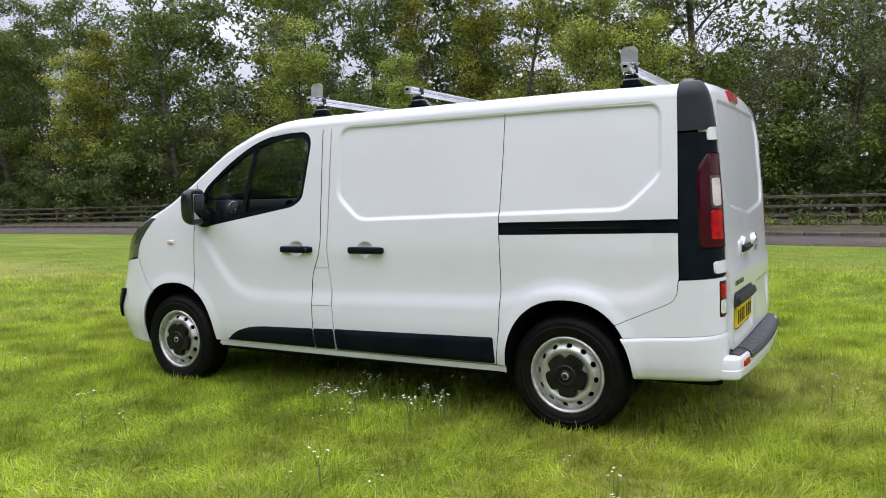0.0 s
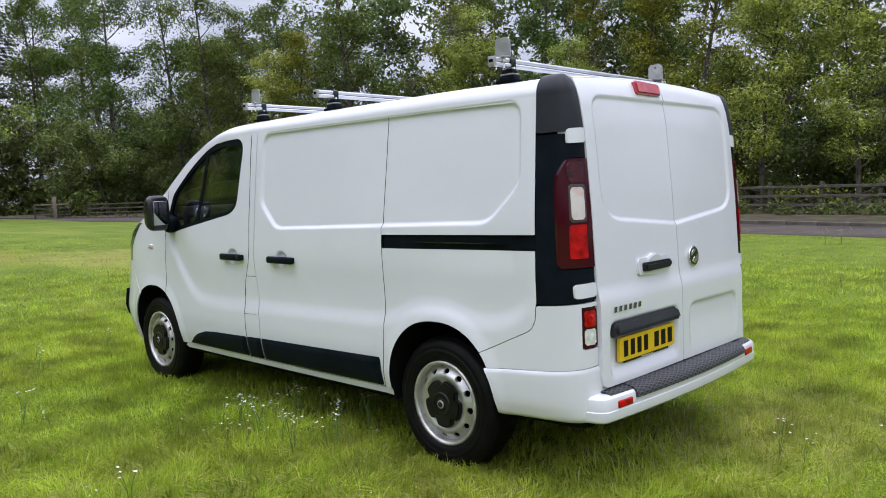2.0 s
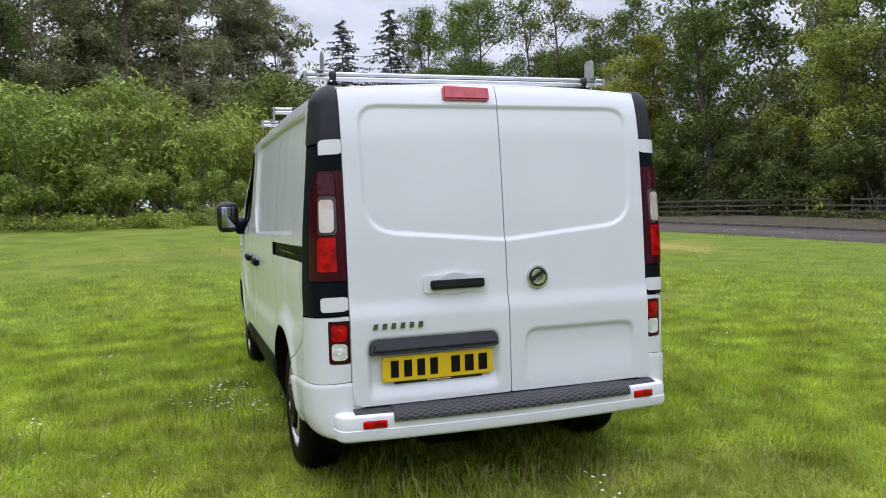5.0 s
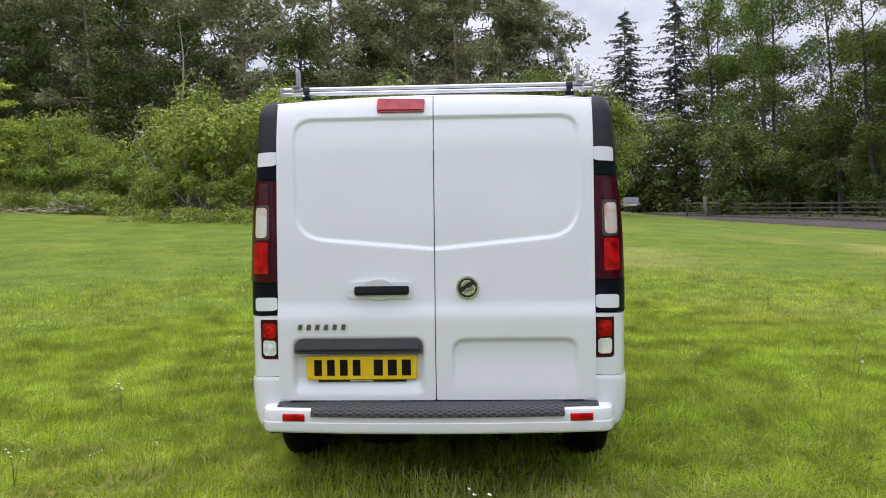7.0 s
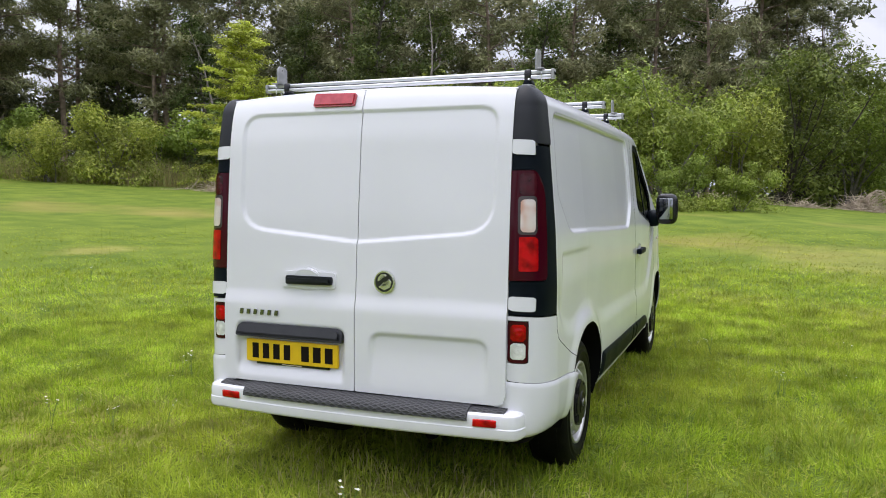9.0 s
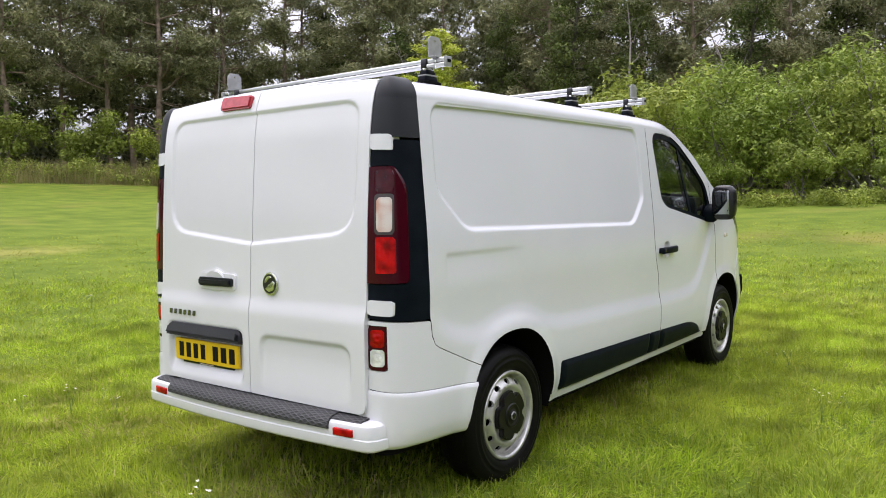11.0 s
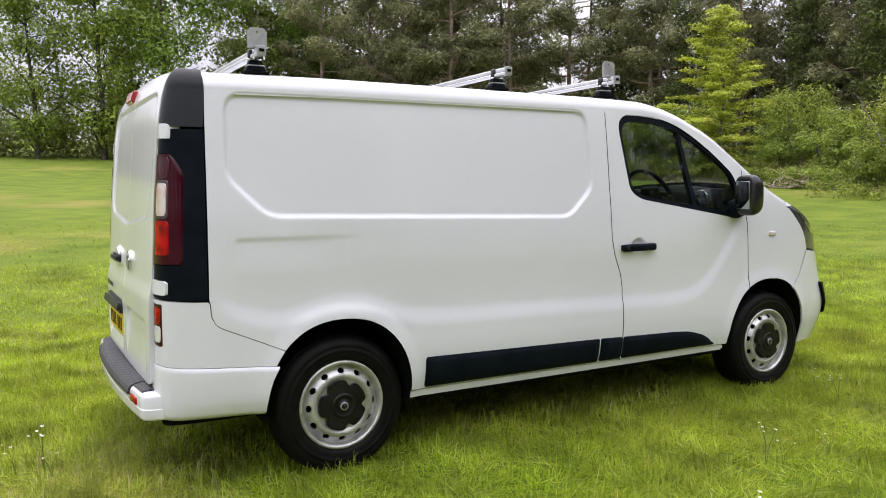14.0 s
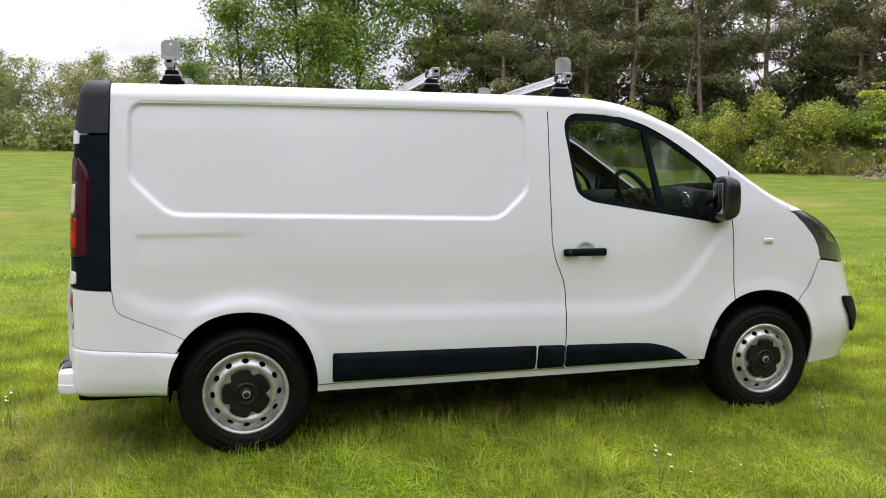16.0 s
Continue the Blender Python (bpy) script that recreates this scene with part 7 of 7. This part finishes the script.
# ---- grass blades and wild flowers ----
def blade_mat(name, stops, trans=0.5):
    m = bpy.data.materials.new(name)
    m.use_nodes = True
    nt = m.node_tree
    b, out = nt.nodes["Principled BSDF"], nt.nodes["Material Output"]
    g = nt.nodes.new("ShaderNodeNewGeometry")
    r = nt.nodes.new("ShaderNodeValToRGB")
    e = r.color_ramp.elements
    e[0].position, e[0].color = stops[0][0], (*stops[0][1], 1)
    e[1].position, e[1].color = stops[-1][0], (*stops[-1][1], 1)
    for p, c in stops[1:-1]:
        k = e.new(p)
        k.color = (*c, 1)
    nt.links.new(g.outputs["Random Per Island"], r.inputs["Fac"])
    tc = nt.nodes.new("ShaderNodeTexCoord")
    def drift(scale, detail, lo, hi, to0, to1):
        n = nt.nodes.new("ShaderNodeTexNoise")
        n.inputs["Scale"].default_value = scale
        n.inputs["Detail"].default_value = detail
        nt.links.new(tc.outputs["Object"], n.inputs["Vector"])
        mr = nt.nodes.new("ShaderNodeMapRange")
        mr.inputs["From Min"].default_value, mr.inputs["From Max"].default_value = lo, hi
        mr.inputs["To Min"].default_value, mr.inputs["To Max"].default_value = to0, to1
        nt.links.new(n.outputs["Fac"], mr.inputs["Value"])
        return mr.outputs["Result"]
    # yellowed stretches, and tufts lighter and darker
    m1 = nt.nodes.new("ShaderNodeMixRGB")
    m1.inputs["Color2"].default_value = (0.37, 0.365, 0.05, 1)
    nt.links.new(drift(0.5, 5, 0.45, 0.75, 0.0, 0.6), m1.inputs["Fac"])
    nt.links.new(r.outputs["Color"], m1.inputs["Color1"])
    mx = nt.nodes.new("ShaderNodeMixRGB")
    mx.blend_type = "MULTIPLY"
    mx.inputs["Fac"].default_value = 1.0
    nt.links.new(worn_places(nt, m1.outputs["Color"]), mx.inputs["Color1"])
    nt.links.new(drift(2.4, 5, 0.32, 0.68, 0.5, 1.38), mx.inputs["Color2"])
    nt.links.new(mx.outputs["Color"], b.inputs["Base Color"])
    b.inputs["Roughness"].default_value = 0.6
    b.inputs["Specular IOR Level"].default_value = 0.25
    t = nt.nodes.new("ShaderNodeBsdfTranslucent")
    nt.links.new(mx.outputs["Color"], t.inputs["Color"])
    ms = nt.nodes.new("ShaderNodeMixShader")
    ms.inputs["Fac"].default_value = trans
    nt.links.new(b.outputs["BSDF"], ms.inputs[1])
    nt.links.new(t.outputs["BSDF"], ms.inputs[2])
    nt.links.new(ms.outputs["Shader"], out.inputs["Surface"])
    return m


BLADE = blade_mat("grass_blades", [(0.0, (0.19, 0.285, 0.02)), (0.45, (0.32, 0.43, 0.033)), (0.85, (0.43, 0.535, 0.05)), (1.0, (0.55, 0.53, 0.14))])
BLADE_F = blade_mat("meadow_blades", [(0.0, (0.24, 0.32, 0.023)), (0.45, (0.285, 0.362, 0.030)), (1.0, (0.33, 0.40, 0.042))])
STRAW = blade_mat("dry_grass", [(0.0, (0.24, 0.25, 0.05)), (0.5, (0.38, 0.34, 0.14)), (1.0, (0.52, 0.45, 0.25))], 0.3)


def soft_noise(xy, cell, seed):
    """Smooth random values, 0 to 1, over a lattice of the given cell."""
    g = np.random.RandomState(seed).uniform(0, 1, (256, 256))
    q = xy / cell
    i = np.floor(q).astype(int)
    f = q - i
    f = f * f * (3 - 2 * f)
    i0, j0, i1, j1 = i[:, 0] % 256, i[:, 1] % 256, (i[:, 0] + 1) % 256, (i[:, 1] + 1) % 256
    return (g[i0, j0] * (1 - f[:, 0]) + g[i1, j0] * f[:, 0]) * (1 - f[:, 1]) + (g[i0, j1] * (1 - f[:, 0]) + g[i1, j1] * f[:, 0]) * f[:, 1]


def blades(name, seed, xy, h, width, lean, mat, label, quad=True):
    """One thin bent leaf at every spot."""
    rnd = np.random.RandomState(seed)
    n = len(xy)
    b = np.stack([xy[:, 0], xy[:, 1], ground_z(xy[:, 0], xy[:, 1]) - 0.005], 1)
    a = rnd.uniform(0, 6.283, n)
    la = 9.0 * soft_noise(xy, 0.22, seed) + 5.0 * soft_noise(xy, 0.75, seed + 1) + rnd.normal(0, 0.9, n)
    hh = (h * rnd.uniform(0.55, 1.2, n))[:, None]
    ww = (width * rnd.uniform(0.6, 1.3, n))[:, None]
    side = np.stack([np.cos(a), np.sin(a), 0 * a], 1) * ww
    ln = np.abs(rnd.normal(0, lean, n))[:, None]
    way = np.stack([np.cos(la), np.sin(la), 0 * la], 1)
    up = np.array((0, 0, 1.0))
    mid = b + up * hh * 0.6 + way * hh * ln * 0.3
    top = b + up * hh * (1 - 0.35 * np.minimum(ln, 1.2)) + way * hh * ln
    if quad:
        co = np.stack([b - side * 0.5, b + side * 0.5, mid + side * 0.42, top, mid - side * 0.42], 1).reshape(-1, 3)
        k = np.arange(n)[:, None] * 5
        tri = np.concatenate([k + np.array([[0, 1, 2]]), k + np.array([[0, 2, 4]]), k + np.array([[4, 2, 3]])], 0)
    else:
        co = np.stack([b - side * 0.5, b + side * 0.5, top], 1).reshape(-1, 3)
        tri = np.arange(n * 3).reshape(n, 3)
    return tagged(new(name, fast_mesh(name, co, tri, mat)), label, "grass", kind="stuff")


def scatter(seed, n, r0, r1, clump=0.0):
    """Spots in a ring round the van, a little gathered into tufts."""
    rnd = np.random.RandomState(seed)
    r = np.sqrt(rnd.uniform(r0 ** 2, r1 ** 2, n))
    a = rnd.uniform(0, 6.283, n)
    r = r * (1 + np.clip(rnd.normal(0, 0.07, n), -0.16, 0.16))
    xy = np.stack([-1.2 + r * np.cos(a) * 1.12, r * np.sin(a)], 1)
    if clump:
        c = np.round(xy / 0.11 + rnd.normal(0, 0.25, xy.shape)) * 0.11
        xy = xy + (c - xy) * clump * rnd.uniform(0.2, 1, n)[:, None]
    return xy


def tuft_height(xy):
    return 0.45 + 0.75 * soft_noise(xy, 0.16, 5) + 0.55 * soft_noise(xy, 0.6, 6) ** 2 + 0.35 * soft_noise(xy, 2.0, 7)


xy = scatter(71, 390000, 0.0, 5.0, 0.5)
blades("grass", 72, xy, 0.060 * tuft_height(xy), 0.009, 1.35, BLADE, "short lush green grass round the van", quad=False)
xy = scatter(70, 140000, 4.9, 9.0, 0.4)
blades("grass", 69, xy, 0.068 * tuft_height(xy), 0.0125, 1.4, BLADE, "short lush green grass", quad=False)
xy = scatter(73, 150000, 8.8, 16.0, 0.2)
xy = xy[(xy[:, 1] < ROAD_NEAR(xy[:, 0]) + 0.1)]
blades("grass", 74, xy, 0.030 * tuft_height(xy), 0.020, 2.3, BLADE_F, "green meadow grass", quad=False)
# taller, drier stalks where the mower missed, beneath and behind the van
rnd = np.random.RandomState(77)
xy = np.concatenate([rnd.normal((0.75, 0.1), (0.28, 0.55), (700, 2)), rnd.normal((1.3, 0.9), (0.5, 0.6), (300, 2)), rnd.normal((-1.3, -0.35), (0.9, 0.3), (900, 2)), rnd.normal((-1.6, 0.5), (0.8, 0.22), (900, 2))])
blades("long_grass", 78, xy, 0.10, 0.004, 0.8, STRAW, "thin dry grass stalks left uncut beneath the van")
xy = np.concatenate([rnd.normal((0.0, -0.5), (1.2, 0.35), (1200, 2)), rnd.normal((-1.5, -0.55), (0.7, 0.2), (900, 2)), rnd.normal((-1.5, 0.7), (0.9, 0.2), (900, 2)), rnd.normal((0.3, 0.4), (0.5, 0.5), (600, 2))])
blades("long_grass", 79, xy, 0.10, 0.006, 0.8, BLADE, "longer green grass under the van's edge")


PETAL = make_mat("white_petals", (0.78, 0.75, 0.64), 0.7)
STEM = make_mat("flower_stem", (0.12, 0.19, 0.04), 0.7)


def flower(seed, h, heads):
    rnd = np.random.RandomState(seed)
    ob = tagged(new("wild_flower"), "small white wild flower on a thin stem", "flower", "white flowers in the grass")
    L = Limbs()
    v, f = [], []
    for k in range(heads):
        tip = np.array((rnd.normal(0, 0.03), rnd.normal(0, 0.03), h * rnd.uniform(0.75, 1.1)))
        L.tube([np.zeros(3), tip * np.array((0.3, 0.3, 0.6)), tip], [0.0016, 0.0013, 0.001], 3)
        for j in range(4):
            a = j * 1.571 + rnd.uniform(-0.3, 0.3)
            d = np.array((math.cos(a), math.sin(a), rnd.uniform(0.1, 0.6)))
            p = np.array((-math.sin(a), math.cos(a), 0.0))
            r = rnd.uniform(0.005, 0.009)
            i = len(v)
            v += [tip, tip + d * r * 0.6 + p * r * 0.5, tip + d * r * 1.2, tip + d * r * 0.6 - p * r * 0.5]
            f.append((i, i + 1, i + 2, i + 3))
    tagged(part("stem", mesh_of("stem", L.v, L.f, STEM), ob), kind="stuff")
    tagged(part("petals", mesh_of("petals", v, f, PETAL), ob), kind="stuff")
    return ob


def flowers():
    rr = random.Random(9)
    protos = [flower(81, 0.15, 3), flower(82, 0.11, 2), flower(83, 0.17, 5)]
    spots = []
    for cx, cy, n, sp in ((-1.0, -1.28, 12, 0.2), (-1.4, -1.2, 9, 0.18), (-0.75, -1.05, 6, 0.2), (-0.9, -0.78, 8, 0.12), (-1.45, -0.8, 4, 0.1), (-4.3, -1.15, 7, 0.3), (-2.45, -2.1, 3, 0.15),
                          (1.3, 0.45, 5, 0.25), (-2.0, 2.2, 7, 0.4), (-2.8, 3.2, 4, 0.4), (-0.6, -2.3, 3, 0.2), (0.6, -1.7, 2, 0.2), (-3.2, 1.5, 3, 0.25), (0.6, -2.2, 3, 0.3)):
        spots += [(rr.gauss(cx, sp), rr.gauss(cy, sp)) for _ in range(n)]
    for _ in range(70):
        a, r = rr.uniform(0, 6.283), rr.uniform(4.5, 13)
        spots.append((-1 + r * math.cos(a), r * math.sin(a)))
    for _ in range(60):
        x = rr.uniform(-18, 5)
        spots.append((x, float(ROAD_NEAR(x)) - abs(rr.gauss(0.3, 1.6)) - 0.15))
    for k, (x, y) in enumerate(spots):
        sc = rr.uniform(0.8, 1.25) * (1.4 if y > 8.5 else 1.0)
        m = pose(x, y, float(ground_z(x, y)), rr.uniform(-8, 8), rr.uniform(-8, 8), rr.uniform(0, 360)) @ Matrix.Scale(sc, 4)
        if k < 3:
            protos[k].matrix_basis = m
        else:
            copy_thing(protos[k % 3], m).matrix_basis = m


flowers()
